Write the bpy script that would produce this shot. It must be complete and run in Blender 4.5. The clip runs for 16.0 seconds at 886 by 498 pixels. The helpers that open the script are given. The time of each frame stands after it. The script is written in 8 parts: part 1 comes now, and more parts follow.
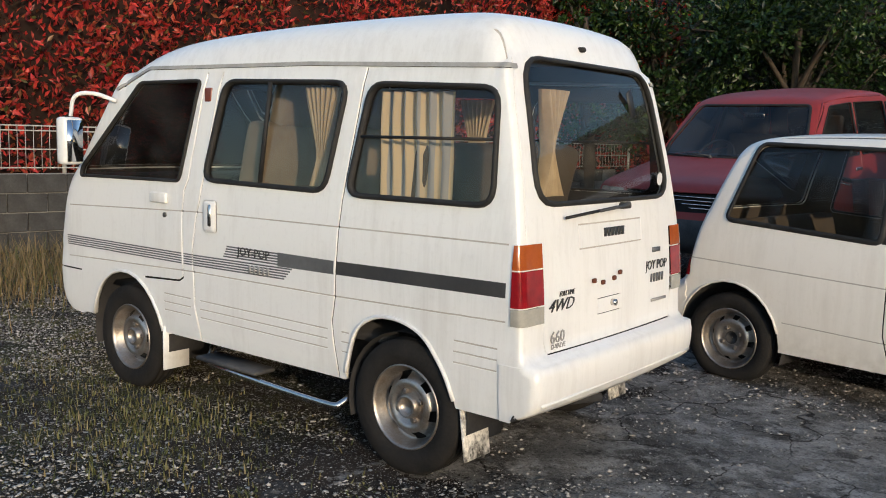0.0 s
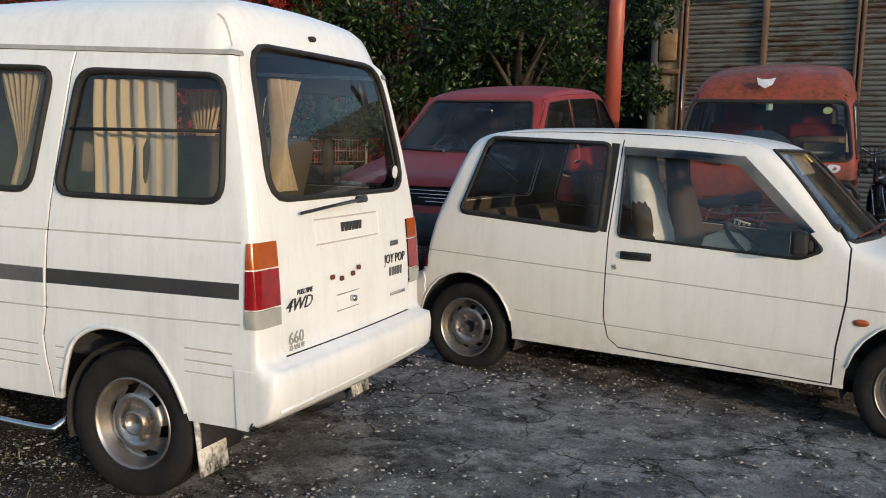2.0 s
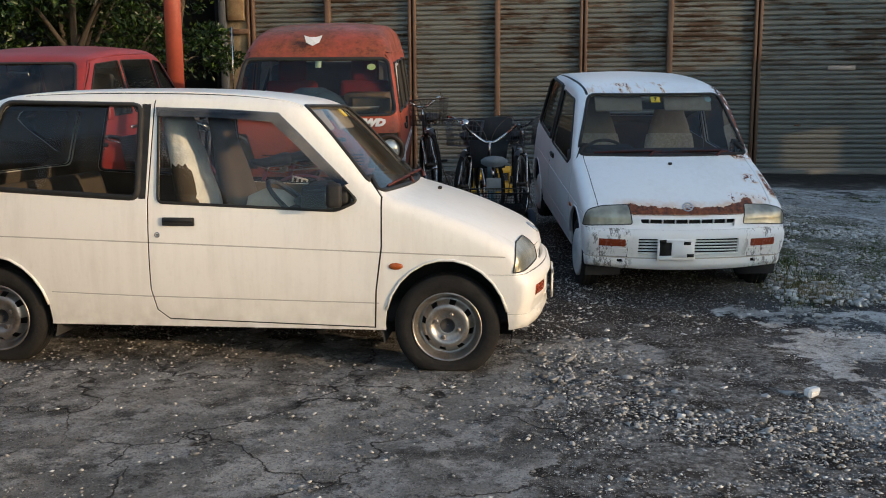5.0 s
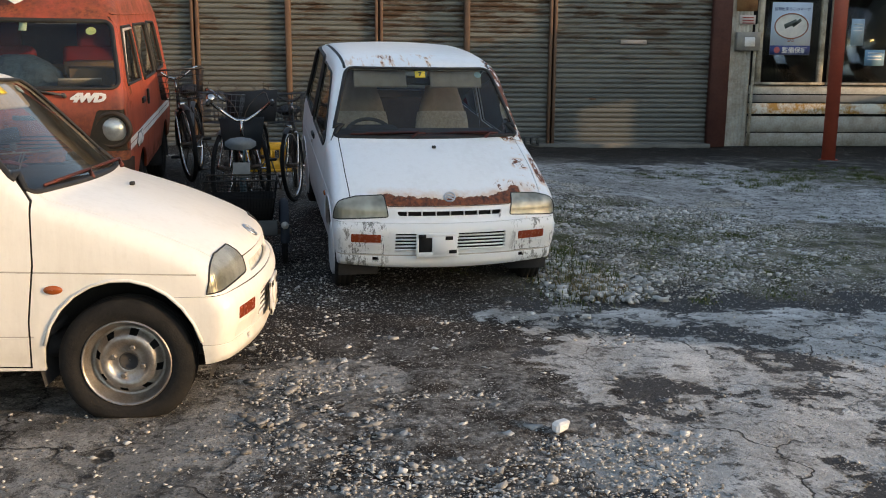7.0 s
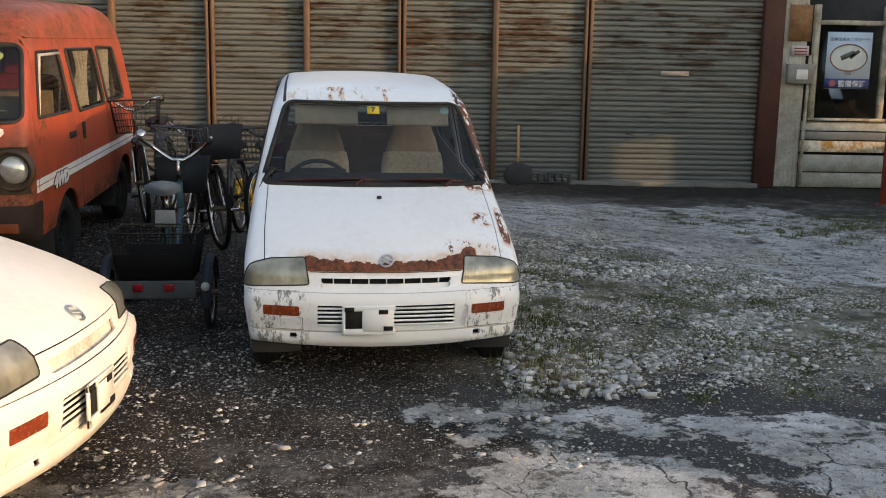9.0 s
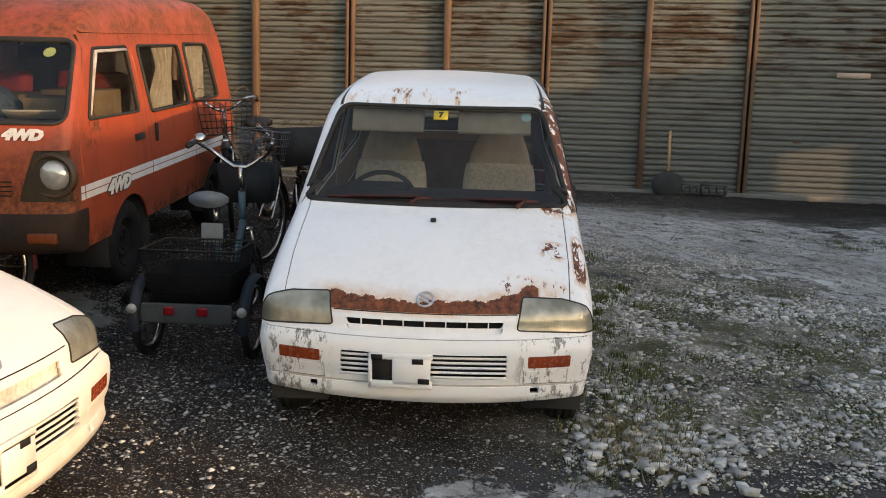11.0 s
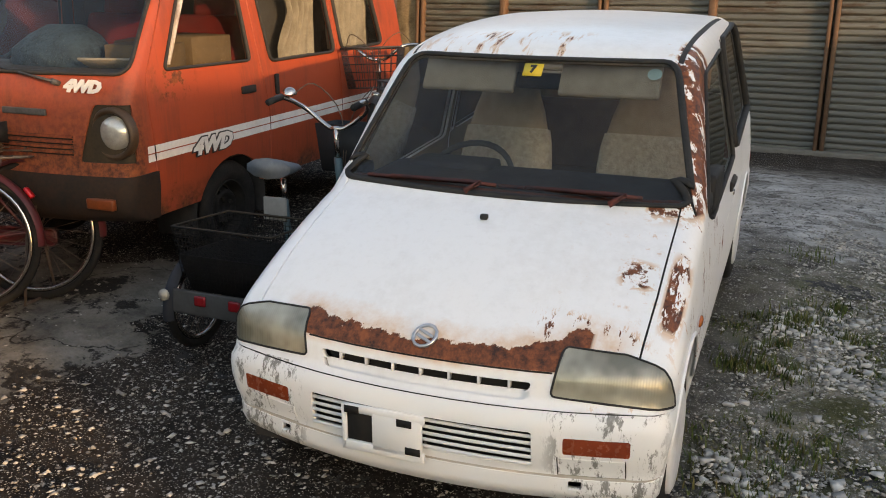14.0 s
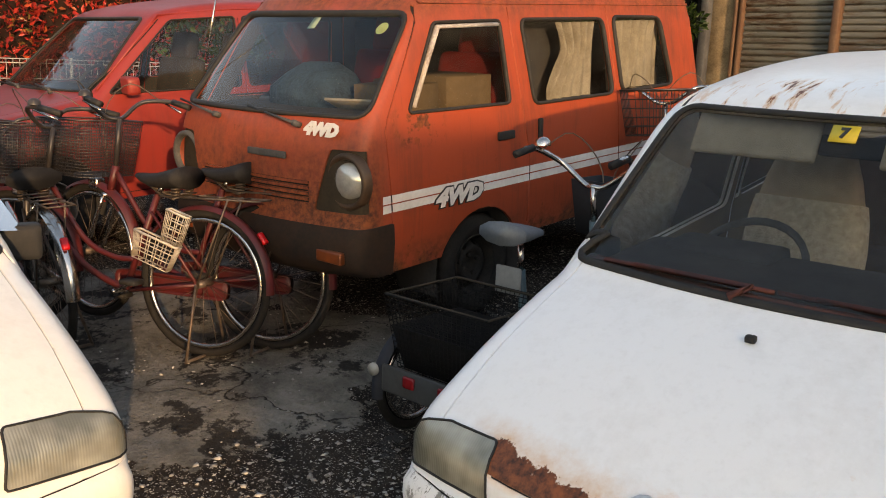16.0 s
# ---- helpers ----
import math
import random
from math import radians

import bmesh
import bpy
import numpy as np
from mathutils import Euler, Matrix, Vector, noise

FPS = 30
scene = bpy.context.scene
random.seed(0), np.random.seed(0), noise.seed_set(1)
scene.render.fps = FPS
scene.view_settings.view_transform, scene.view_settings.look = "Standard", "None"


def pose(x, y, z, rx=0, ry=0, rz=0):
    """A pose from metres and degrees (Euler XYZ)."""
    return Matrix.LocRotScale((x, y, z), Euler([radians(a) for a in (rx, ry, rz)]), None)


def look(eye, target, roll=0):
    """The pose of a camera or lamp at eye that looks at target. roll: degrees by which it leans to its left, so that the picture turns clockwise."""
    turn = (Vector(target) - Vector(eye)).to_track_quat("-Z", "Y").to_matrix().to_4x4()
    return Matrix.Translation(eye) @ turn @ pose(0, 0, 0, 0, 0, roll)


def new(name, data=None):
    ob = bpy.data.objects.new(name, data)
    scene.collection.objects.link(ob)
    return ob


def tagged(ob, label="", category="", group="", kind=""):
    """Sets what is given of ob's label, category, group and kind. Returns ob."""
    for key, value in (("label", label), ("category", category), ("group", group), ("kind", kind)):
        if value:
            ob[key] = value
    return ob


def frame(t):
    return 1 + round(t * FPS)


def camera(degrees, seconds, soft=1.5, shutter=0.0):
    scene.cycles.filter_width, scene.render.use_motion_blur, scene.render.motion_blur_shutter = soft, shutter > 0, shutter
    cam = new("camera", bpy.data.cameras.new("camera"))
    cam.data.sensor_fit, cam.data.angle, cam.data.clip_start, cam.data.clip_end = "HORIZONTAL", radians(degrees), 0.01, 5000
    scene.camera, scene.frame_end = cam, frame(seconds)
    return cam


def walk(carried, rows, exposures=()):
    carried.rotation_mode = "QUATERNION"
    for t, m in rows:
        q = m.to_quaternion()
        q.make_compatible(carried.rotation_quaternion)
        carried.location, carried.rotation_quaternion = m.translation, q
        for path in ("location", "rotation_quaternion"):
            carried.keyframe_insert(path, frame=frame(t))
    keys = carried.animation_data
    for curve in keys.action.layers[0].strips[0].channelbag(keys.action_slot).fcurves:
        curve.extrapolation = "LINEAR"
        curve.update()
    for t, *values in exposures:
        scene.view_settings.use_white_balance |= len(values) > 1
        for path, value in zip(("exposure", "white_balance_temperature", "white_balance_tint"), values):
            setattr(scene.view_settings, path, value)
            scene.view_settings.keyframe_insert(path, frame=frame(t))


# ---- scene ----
import itertools
cam = camera(52.1, 16.0, 1.0)
PATH = [
    (0, (2.577, -4.603, 1.321), (1.126, -3.249, 1.071), 1.7),
    (0.5, (2.551, -4.548, 1.313), (1.158, -3.135, 1.07), 1.6),
    (1, (2.542, -4.522, 1.309), (1.241, -3.022, 1.067), 1.5),
    (1.5, (2.537, -4.515, 1.306), (1.377, -2.904, 1.067), 1.5),
    (2, (2.523, -4.5, 1.307), (1.509, -2.793, 1.066), 1.7),
    (2.5, (2.582, -4.391, 1.28), (1.684, -2.62, 1.043), 0.9),
    (3, (2.665, -4.353, 1.3), (1.873, -2.534, 1.046), 0.5),
    (3.5, (2.703, -4.294, 1.307), (2.033, -2.429, 1.038), 0.1),
    (4, (2.8, -4.244, 1.296), (2.228, -2.348, 1.019), -0.4),
    (4.5, (2.758, -4.296, 1.306), (2.377, -2.356, 1.006), -0.3),
    (5, (2.756, -4.291, 1.29), (2.557, -2.326, 0.98), -0.3),
    (7.5, (3.421, -3.196, 1.354), (3.623, -1.244, 0.971), 0.5),
    (8, (3.594, -2.958, 1.369), (3.779, -1.0, 1.004), 0.8),
    (8.5, (3.775, -2.644, 1.368), (3.908, -0.678, 1.028), 0.8),
    (9, (3.937, -2.444, 1.381), (3.998, -0.47, 1.064), 1.0),
    (9.5, (4.075, -2.212, 1.385), (4.044, -0.233, 1.095), 1.1),
    (10, (4.172, -2.012, 1.402), (4.041, -0.035, 1.13), 1.4),
    (12.5, (4.758, -0.842, 1.416), (4.232, 1.038, 0.984), 2.0),
    (13, (4.849, -0.579, 1.425), (4.224, 1.269, 0.987), 2.3),
    (13.5, (4.983, -0.349, 1.443), (4.196, 1.433, 0.991), 1.6),
    (14, (4.977, -0.192, 1.432), (4.071, 1.534, 0.983), 1.8),
    (14.5, (4.856, -0.027, 1.418), (3.848, 1.644, 0.979), 2.8),
    (15, (4.815, 0.158, 1.435), (3.672, 1.741, 1.001), 3.0),
    (15.5, (4.807, 0.385, 1.461), (3.495, 1.833, 1.038), 2.1),
    (16, (4.74, 0.516, 1.486), (3.307, 1.851, 1.078), 2.4),
]
walk(cam, [(t, look(e, g, r)) for t, e, g, r in PATH], [(0, 1.1, 6000, 11), (3, 1.12, 6200, 11), (5, 1.35, 6800, 13), (8, 1.76, 8000, 18), (10, 1.80, 8600, 20), (13, 1.95, 8900, 21), (16, 1.82, 9200, 21)])

# ---- light ----
SUN_FROM = Vector((0.90, -0.40, 0.165)).normalized()
world = bpy.data.worlds.new("sky")
scene.world = world
world.use_nodes = True
_bg = world.node_tree.nodes["Background"]
_sky = world.node_tree.nodes.new("ShaderNodeTexSky")
_sky.sky_type = "NISHITA"
_sky.sun_disc = False
_sky.sun_elevation = math.asin(SUN_FROM.z)
_sky.sun_rotation = math.atan2(SUN_FROM.x, SUN_FROM.y)
world.node_tree.links.new(_sky.outputs[0], _bg.inputs[0])
_bg.inputs[1].default_value = 0.15
_sky.dust_density, _sky.ozone_density, _sky.air_density = 0.6, 1.4, 1.0
_sun = bpy.data.lights.new("sun", "SUN")
_sun.energy, _sun.angle, _sun.color = 1.15, radians(0.6), (1.0, 0.77, 0.50)
sun = new("sun", _sun)
sun.matrix_world = look((0, 0, 0), tuple(-SUN_FROM))



# ---- materials ----
class Nodes:
    """A small writer of node materials."""

    def __init__(self, name, rough=0.6, metal=0.0):
        self.m = bpy.data.materials.new(name)
        self.m.use_nodes = True
        self.t = self.m.node_tree
        self.b = self.t.nodes["Principled BSDF"]
        self.b.inputs["Roughness"].default_value = rough
        self.b.inputs["Metallic"].default_value = metal
        self.co = self.t.nodes.new("ShaderNodeTexCoord").outputs["Object"]

    def link(self, a, b):
        self.t.links.new(a, b)

    def put(self, name, val):
        s = self.b.inputs[name]
        if isinstance(val, bpy.types.NodeSocket):
            self.link(val, s)
        else:
            s.default_value = val
        return self

    def noise(self, scale, detail=4.0, rough=0.6, vec=None, stretch=None):
        n = self.t.nodes.new("ShaderNodeTexNoise")
        n.inputs["Scale"].default_value, n.inputs["Detail"].default_value, n.inputs["Roughness"].default_value = scale, detail, rough
        v = vec or self.co
        if stretch:
            mp = self.t.nodes.new("ShaderNodeMapping")
            mp.inputs["Scale"].default_value = stretch
            self.link(v, mp.inputs[0])
            v = mp.outputs[0]
        self.link(v, n.inputs["Vector"])
        return n.outputs[0]

    def voronoi(self, scale, feature="F1", out=0):
        n = self.t.nodes.new("ShaderNodeTexVoronoi")
        n.feature = feature
        n.inputs["Scale"].default_value = scale
        self.link(self.co, n.inputs["Vector"])
        return n.outputs[out]

    def ramp(self, v, a, b, ca=(0, 0, 0, 1), cb=(1, 1, 1, 1)):
        r = self.t.nodes.new("ShaderNodeValToRGB")
        r.color_ramp.elements[0].position, r.color_ramp.elements[1].position = a, b
        r.color_ramp.elements[0].color, r.color_ramp.elements[1].color = ca, cb
        self.link(v, r.inputs[0])
        return r.outputs[0]

    def mix(self, f, a, b, mode="MIX"):
        n = self.t.nodes.new("ShaderNodeMix")
        n.data_type, n.blend_type = "RGBA", mode
        for s, v in ((n.inputs[0], f), (n.inputs[6], a), (n.inputs[7], b)):
            if isinstance(v, bpy.types.NodeSocket):
                self.link(v, s)
            else:
                s.default_value = v if isinstance(v, (int, float)) else (*v, 1.0)[:4]
        return n.outputs[2]

    def math(self, op, a, b=0.0):
        n = self.t.nodes.new("ShaderNodeMath")
        n.operation = op
        for s, v in zip(n.inputs, (a, b)):
            if isinstance(v, bpy.types.NodeSocket):
                self.link(v, s)
            else:
                s.default_value = v
        return n.outputs[0]

    def axis(self, k):
        n = self.t.nodes.new("ShaderNodeSeparateXYZ")
        self.link(self.co, n.inputs[0])
        return n.outputs[k]

    def band(self, v, lo, hi, soft):
        """1 between lo and hi, with soft borders."""
        up = self.t.nodes.new("ShaderNodeMapRange")
        up.inputs[1].default_value, up.inputs[2].default_value = lo - soft, lo + soft
        self.link(v, up.inputs[0])
        dn = self.t.nodes.new("ShaderNodeMapRange")
        dn.inputs[1].default_value, dn.inputs[2].default_value = hi + soft, hi - soft
        self.link(v, dn.inputs[0])
        return self.math("MULTIPLY", up.outputs[0], dn.outputs[0])

    def random(self):
        return self.t.nodes.new("ShaderNodeObjectInfo").outputs["Random"]

    def bump(self, h, dist, strength=1.0):
        n = self.t.nodes.new("ShaderNodeBump")
        n.inputs["Distance"].default_value, n.inputs["Strength"].default_value = dist, strength
        self.link(h, n.inputs["Height"])
        self.link(n.outputs[0], self.b.inputs["Normal"])
        return self


def surf(name, col, col2=None, scale=6.0, rough=0.6, metal=0.0, bump=0.0, bscale=60.0, spot=0.35):
    """A plain worn surface: two colours mixed at two scales, fine relief."""
    n = Nodes(name, rough, metal)
    col2 = col2 or tuple(c * 0.7 for c in col)
    f = n.math("ADD", n.math("MULTIPLY", n.noise(scale), 0.65), n.math("MULTIPLY", n.noise(scale * 9.0, 5.0), 0.35))
    n.put("Base Color", n.mix(n.ramp(f, 0.5 - spot / 2, 0.5 + spot / 2), col, col2))
    n.put("Roughness", n.math("ADD", n.math("MULTIPLY", n.noise(scale * 2.5), 0.25), rough - 0.12))
    if rough > 0.55 and not metal:
        n.put("Specular IOR Level", 0.2)
    if bump:
        n.bump(n.noise(bscale, 5.0), bump)
    return n.m


def paint_mat(name, col, dirt, rough=0.35, streak=0.25, rust=None, coat=0.3):
    """Car paint with rain streaks and dust; rust: a function that adds rust masks."""
    n = Nodes(name, rough)
    n.put("Coat Weight", coat)
    n.put("Coat Roughness", 0.15)
    big, fine = n.noise(2.2, 5.0), n.noise(45.0, 4.0)
    run = n.noise(7.0, 4.0, 0.7, stretch=(3.0, 3.0, 0.25))
    f = n.math("MULTIPLY", n.ramp(n.math("ADD", n.math("MULTIPLY", big, 0.5), n.math("MULTIPLY", run, 0.5)), 0.47, 0.72), streak)
    c = n.mix(f, col, dirt)
    c = n.mix(n.math("MULTIPLY", n.ramp(fine, 0.55, 0.8), 0.12), c, dirt)
    low = n.math("MULTIPLY", n.band(n.axis(2), -1.0, 0.30, 0.09), n.ramp(n.noise(9.0, 6.0), 0.35, 0.7))
    c = n.mix(n.math("MULTIPLY", low, 0.55), c, dirt)
    r = n.math("ADD", n.math("MULTIPLY", big, 0.25), rough - 0.1)
    if rust:
        mask, halo = rust(n)
        rc = n.mix(n.ramp(n.noise(30.0, 7.0, 0.75), 0.36, 0.64), (0.030, 0.010, 0.006), (0.25, 0.066, 0.020))
        c = n.mix(halo, c, (0.60, 0.31, 0.11))
        c = n.mix(mask, c, rc)
        r = n.mix(mask, r, (0.9, 0.9, 0.9))
    n.put("Base Color", c)
    n.put("Roughness", r)
    n.bump(fine, 0.0006)
    return n.m


def glass_mat(name, tint=(0.88, 0.90, 0.89), dust=0.02):
    """Thin pane: see-through with a mirror gloss and a film of dust."""
    m = bpy.data.materials.new(name)
    m.use_nodes = True
    t = m.node_tree
    t.nodes.clear()
    out = t.nodes.new("ShaderNodeOutputMaterial")
    tr, gl, df = (t.nodes.new("ShaderNodeBsdf" + k) for k in ("Transparent", "Glossy", "Diffuse"))
    tr.inputs[0].default_value = (*tint, 1)
    gl.inputs["Roughness"].default_value = 0.03
    df.inputs[0].default_value = (0.45, 0.42, 0.37, 1)
    fr = t.nodes.new("ShaderNodeFresnel")
    fr.inputs[0].default_value = 1.52
    no = t.nodes.new("ShaderNodeTexNoise")
    no.inputs["Scale"].default_value, no.inputs["Detail"].default_value = 4.0, 6.0
    co = t.nodes.new("ShaderNodeTexCoord")
    t.links.new(co.outputs["Object"], no.inputs[0])
    mr = t.nodes.new("ShaderNodeMapRange")
    mr.inputs[1].default_value, mr.inputs[2].default_value, mr.inputs[4].default_value = 0.35, 0.8, dust
    t.links.new(no.outputs[0], mr.inputs[0])
    m1, m2 = t.nodes.new("ShaderNodeMixShader"), t.nodes.new("ShaderNodeMixShader")
    t.links.new(fr.outputs[0], m1.inputs[0])
    t.links.new(tr.outputs[0], m1.inputs[1])
    t.links.new(gl.outputs[0], m1.inputs[2])
    t.links.new(mr.outputs[0], m2.inputs[0])
    t.links.new(m1.outputs[0], m2.inputs[1])
    t.links.new(df.outputs[0], m2.inputs[2])
    t.links.new(m2.outputs[0], out.inputs[0])
    return m


RUBBER = surf("black_rubber", (0.016, 0.016, 0.017), (0.035, 0.033, 0.03), 12, 0.6)
TYRE = surf("tyre_rubber", (0.010, 0.010, 0.010), (0.026, 0.023, 0.020), 9, 0.85, bump=0.002, bscale=70)
GAP = surf("dark_gap", (0.02, 0.019, 0.018), rough=0.9)
CHROME = surf("worn_chrome", (0.72, 0.70, 0.68), (0.42, 0.36, 0.30), 25, 0.2, 1.0, spot=0.7)
STEEL = surf("rusty_wheel_steel", (0.48, 0.46, 0.43), (0.19, 0.145, 0.11), 14, 0.40, 0.85, bump=0.0008, spot=0.5)
# grey painted in for the shade of creases and ribs, and for grime
SHADE_GRIME = surf("shade_and_grime_in_crease", (0.36, 0.33, 0.28), (0.5, 0.47, 0.42), 9, 0.8)
TRIM = surf("grey_plastic", (0.045, 0.045, 0.047), (0.09, 0.088, 0.083), 10, 0.6)
CLOTH = surf("beige_seat_cloth", (0.42, 0.34, 0.25), (0.30, 0.235, 0.165), 20, 0.95, bump=0.003, bscale=240)
BENCH = surf("dark_brown_bench_cloth", (0.10, 0.078, 0.055), (0.065, 0.05, 0.036), 9, 0.95)
BEIGE = surf("beige_trim", (0.24, 0.19, 0.13), (0.17, 0.13, 0.09), 6, 0.8)
DARKIN = surf("dark_interior", (0.03, 0.03, 0.032), (0.055, 0.052, 0.05), 6, 0.85)
CURTAIN = surf("cream_curtain", (0.56, 0.44, 0.29), (0.42, 0.31, 0.19), 9, 0.95, bump=0.002, bscale=300)
NET_CURTAIN = surf("faded_grey_curtain", (0.36, 0.33, 0.275), (0.20, 0.175, 0.14), 11, 0.95, bump=0.003, bscale=200)
GLASS = glass_mat("car_glass")
GLASS_DARK = glass_mat("tinted_glass", (0.34, 0.36, 0.37), 0.06)
RED_LENS = surf("red_lens", (0.30, 0.010, 0.014), (0.17, 0.007, 0.010), 20, 0.12)
AMBER_LENS = surf("amber_lens", (0.40, 0.095, 0.015), (0.30, 0.06, 0.012), 20, 0.12)
CLEAR_LENS = surf("clouded_lens", (0.40, 0.38, 0.33), (0.30, 0.29, 0.25), 14, 0.18)
_lamp = Nodes("ribbed_lamp_glass", 0.28, 0.35)
_lamp.put("Base Color", _lamp.mix(_lamp.ramp(_lamp.noise(5.0, 3.0), 0.38, 0.62), (0.44, 0.415, 0.33), (0.17, 0.165, 0.125)))
_wave = _lamp.t.nodes.new("ShaderNodeTexWave")
_wave.bands_direction = "Y"
_wave.inputs["Scale"].default_value = 42.0
_lamp.link(_lamp.co, _wave.inputs[0])
_lamp.put("Coat Weight", 0.8)
_lamp.put("Coat Roughness", 0.12)
_lamp.bump(_wave.outputs["Fac"], 0.0005)
LAMP_GLASS = _lamp.m
WHITE_LETTER = surf("white_lettering", (0.75, 0.73, 0.70), rough=0.5)
BLACK_LETTER = surf("black_lettering", (0.03, 0.03, 0.03), rough=0.5)
PALE_GREY = surf("pale_grey_lettering", (0.34, 0.33, 0.31), (0.26, 0.25, 0.24), rough=0.5)
GREY_STRIPE = surf("grey_stripe", (0.075, 0.075, 0.078), (0.13, 0.13, 0.13), 5, 0.45)


# ---- mesh helpers ----
def mesh_of(name, verts, faces, mat=None, smooth=True):
    me = bpy.data.meshes.new(name)
    me.from_pydata([tuple(v) for v in verts], [], faces)
    if mat:
        me.materials.append(mat)
    if smooth:
        me.shade_smooth()
    me.update()
    return me


def part(name, src, mat, parent=None, label="", smooth=True, m=None):
    """Links a bmesh, or (verts, faces), as one mesh object under parent."""
    if isinstance(src, bmesh.types.BMesh):
        me = bpy.data.meshes.new(name)
        src.to_mesh(me)
        src.free()
        if smooth:
            me.shade_smooth()
        me.materials.append(mat)
    elif isinstance(src, bpy.types.Mesh):
        me = src
    else:
        me = mesh_of(name, src[0], src[1], mat, smooth)
    ob = new(name, me)
    if parent is not None:
        ob.parent = parent
    if m is not None:
        ob.matrix_basis = m
    if label:
        tagged(ob, label)
    return ob


def join(*srcs):
    v, f = [], []
    for a, b in srcs:
        o = len(v)
        v += [tuple(p) for p in a]
        f += [tuple(i + o for i in q) for q in b]
    return v, f


def moved(src, m):
    return [tuple(m @ Vector(p)) for p in src[0]], src[1]


def box(c, s, bev=0.0, seg=1):
    """A box with its centre and full size; bevelled corners."""
    bm = bmesh.new()
    bmesh.ops.create_cube(bm, size=1.0)
    bmesh.ops.scale(bm, vec=s, verts=bm.verts)
    if bev:
        bmesh.ops.bevel(bm, geom=list(bm.edges), offset=bev, segments=seg, profile=0.6, affect="EDGES")
    bmesh.ops.translate(bm, vec=c, verts=bm.verts)
    bm.verts.index_update()
    out = [tuple(v.co) for v in bm.verts], [tuple(v.index for v in f.verts) for f in bm.faces]
    bm.free()
    return out


def tube(pts, r, n=6, closed=False, flat=1.0, up=None):
    """A tube along points; r may be a list. flat squeezes it along its second axis."""
    pts = [Vector(p) for p in pts]
    k = len(pts)
    rs = r if isinstance(r, (list, tuple)) else [r] * k
    v, f = [], []
    ref = Vector(up) if up else None
    prev = None
    for i, p in enumerate(pts):
        a = pts[(i - 1) % k] if (i or closed) else p
        b = pts[(i + 1) % k] if (i < k - 1 or closed) else p
        d = (b - a).normalized() if (b - a).length > 1e-9 else Vector((0, 0, 1))
        if ref is None:
            ref = Vector((0, 0, 1)) if abs(d.z) < 0.9 else Vector((1, 0, 0))
        base = prev if prev is not None and not up else ref
        x = base - d * base.dot(d)
        if x.length < 1e-6:
            x = d.orthogonal()
        x.normalize()
        prev = x
        y = d.cross(x)
        for j in range(n):
            a2 = 2 * math.pi * j / n
            v.append(p + x * (rs[i] * flat * math.cos(a2)) + y * (rs[i] * math.sin(a2)))
    for i in range(k if closed else k - 1):
        for j in range(n):
            a0, b0 = i * n, ((i + 1) % k) * n
            f.append((a0 + j, b0 + j, b0 + (j + 1) % n, a0 + (j + 1) % n))
    if not closed:
        f.append(tuple(range(n)))
        f.append(tuple((k - 1) * n + j for j in reversed(range(n))))
    return [tuple(p) for p in v], f


def curve(pts, n=6):
    """Smooth points through the given ones."""
    P = [Vector(p) for p in pts]
    P = [P[0] * 2 - P[1]] + P + [P[-1] * 2 - P[-2]]
    out = []
    for i in range(1, len(P) - 2):
        a, b, c, d = P[i - 1:i + 3]
        for k in range(n):
            t = k / n
            out.append(0.5 * (2 * b + (c - a) * t + (2 * a - 5 * b + 4 * c - d) * t * t + (3 * b - a - 3 * c + d) * t ** 3))
    return [tuple(p) for p in out + [P[-2]]]


def lathe(prof, n=32, skip=None):
    """Turns a profile of (radius, y) round the y axis. skip(i, j): leaves a face out."""
    v = [(r * math.cos(2 * math.pi * j / n), y, r * math.sin(2 * math.pi * j / n)) for r, y in prof for j in range(n)]
    f = []
    for i in range(len(prof) - 1):
        for j in range(n):
            if skip and skip(i, j):
                continue
            f.append((i * n + j, i * n + (j + 1) % n, (i + 1) * n + (j + 1) % n, (i + 1) * n + j))
    return v, f


def letters(name, text, size, mat, parent, m, label="", extrude=0.0015, shear=0.0, bold=0.0):
    """Words as a mesh, from the built-in font."""
    cu = bpy.data.curves.new(name, "FONT")
    cu.body, cu.size, cu.extrude, cu.shear, cu.offset = text, size, extrude, shear, bold
    cu.align_x, cu.align_y, cu.resolution_u = "CENTER", "CENTER", 2
    tmp = bpy.data.objects.new(name, cu)
    scene.collection.objects.link(tmp)
    me = bpy.data.meshes.new_from_object(tmp.evaluated_get(bpy.context.evaluated_depsgraph_get()))
    bpy.data.objects.remove(tmp)
    me.name = name
    me.materials.clear()
    me.materials.append(mat)
    return part(name, me, mat, parent, label, m=m)


def thing(name, m, label, category, group="", kind=""):
    ob = new(name)
    ob.empty_display_size = 0.1
    ob.matrix_basis = m
    return tagged(ob, label, category, group, kind)


# ---- vehicle bodies ----
from mathutils.bvhtree import BVHTree
from mathutils.interpolate import poly_3d_calc


def chaikin(p, n=2):
    p = [Vector(q) for q in p]
    for _ in range(n):
        q = [p[0]]
        for a, b in zip(p, p[1:]):
            q += [a * 0.75 + b * 0.25, a * 0.25 + b * 0.75]
        p = q + [p[-1]]
    return p


def resample(p, step):
    out, carry = [p[0].copy()], 0.0
    for a, b in zip(p, p[1:]):
        d = (b - a).length
        s = step - carry
        while s <= d:
            out.append(a.lerp(b, s / d))
            s += step
        carry = (carry + d) % step
    if (out[-1] - p[-1]).length > step * 0.3:
        out.append(p[-1].copy())
    return out


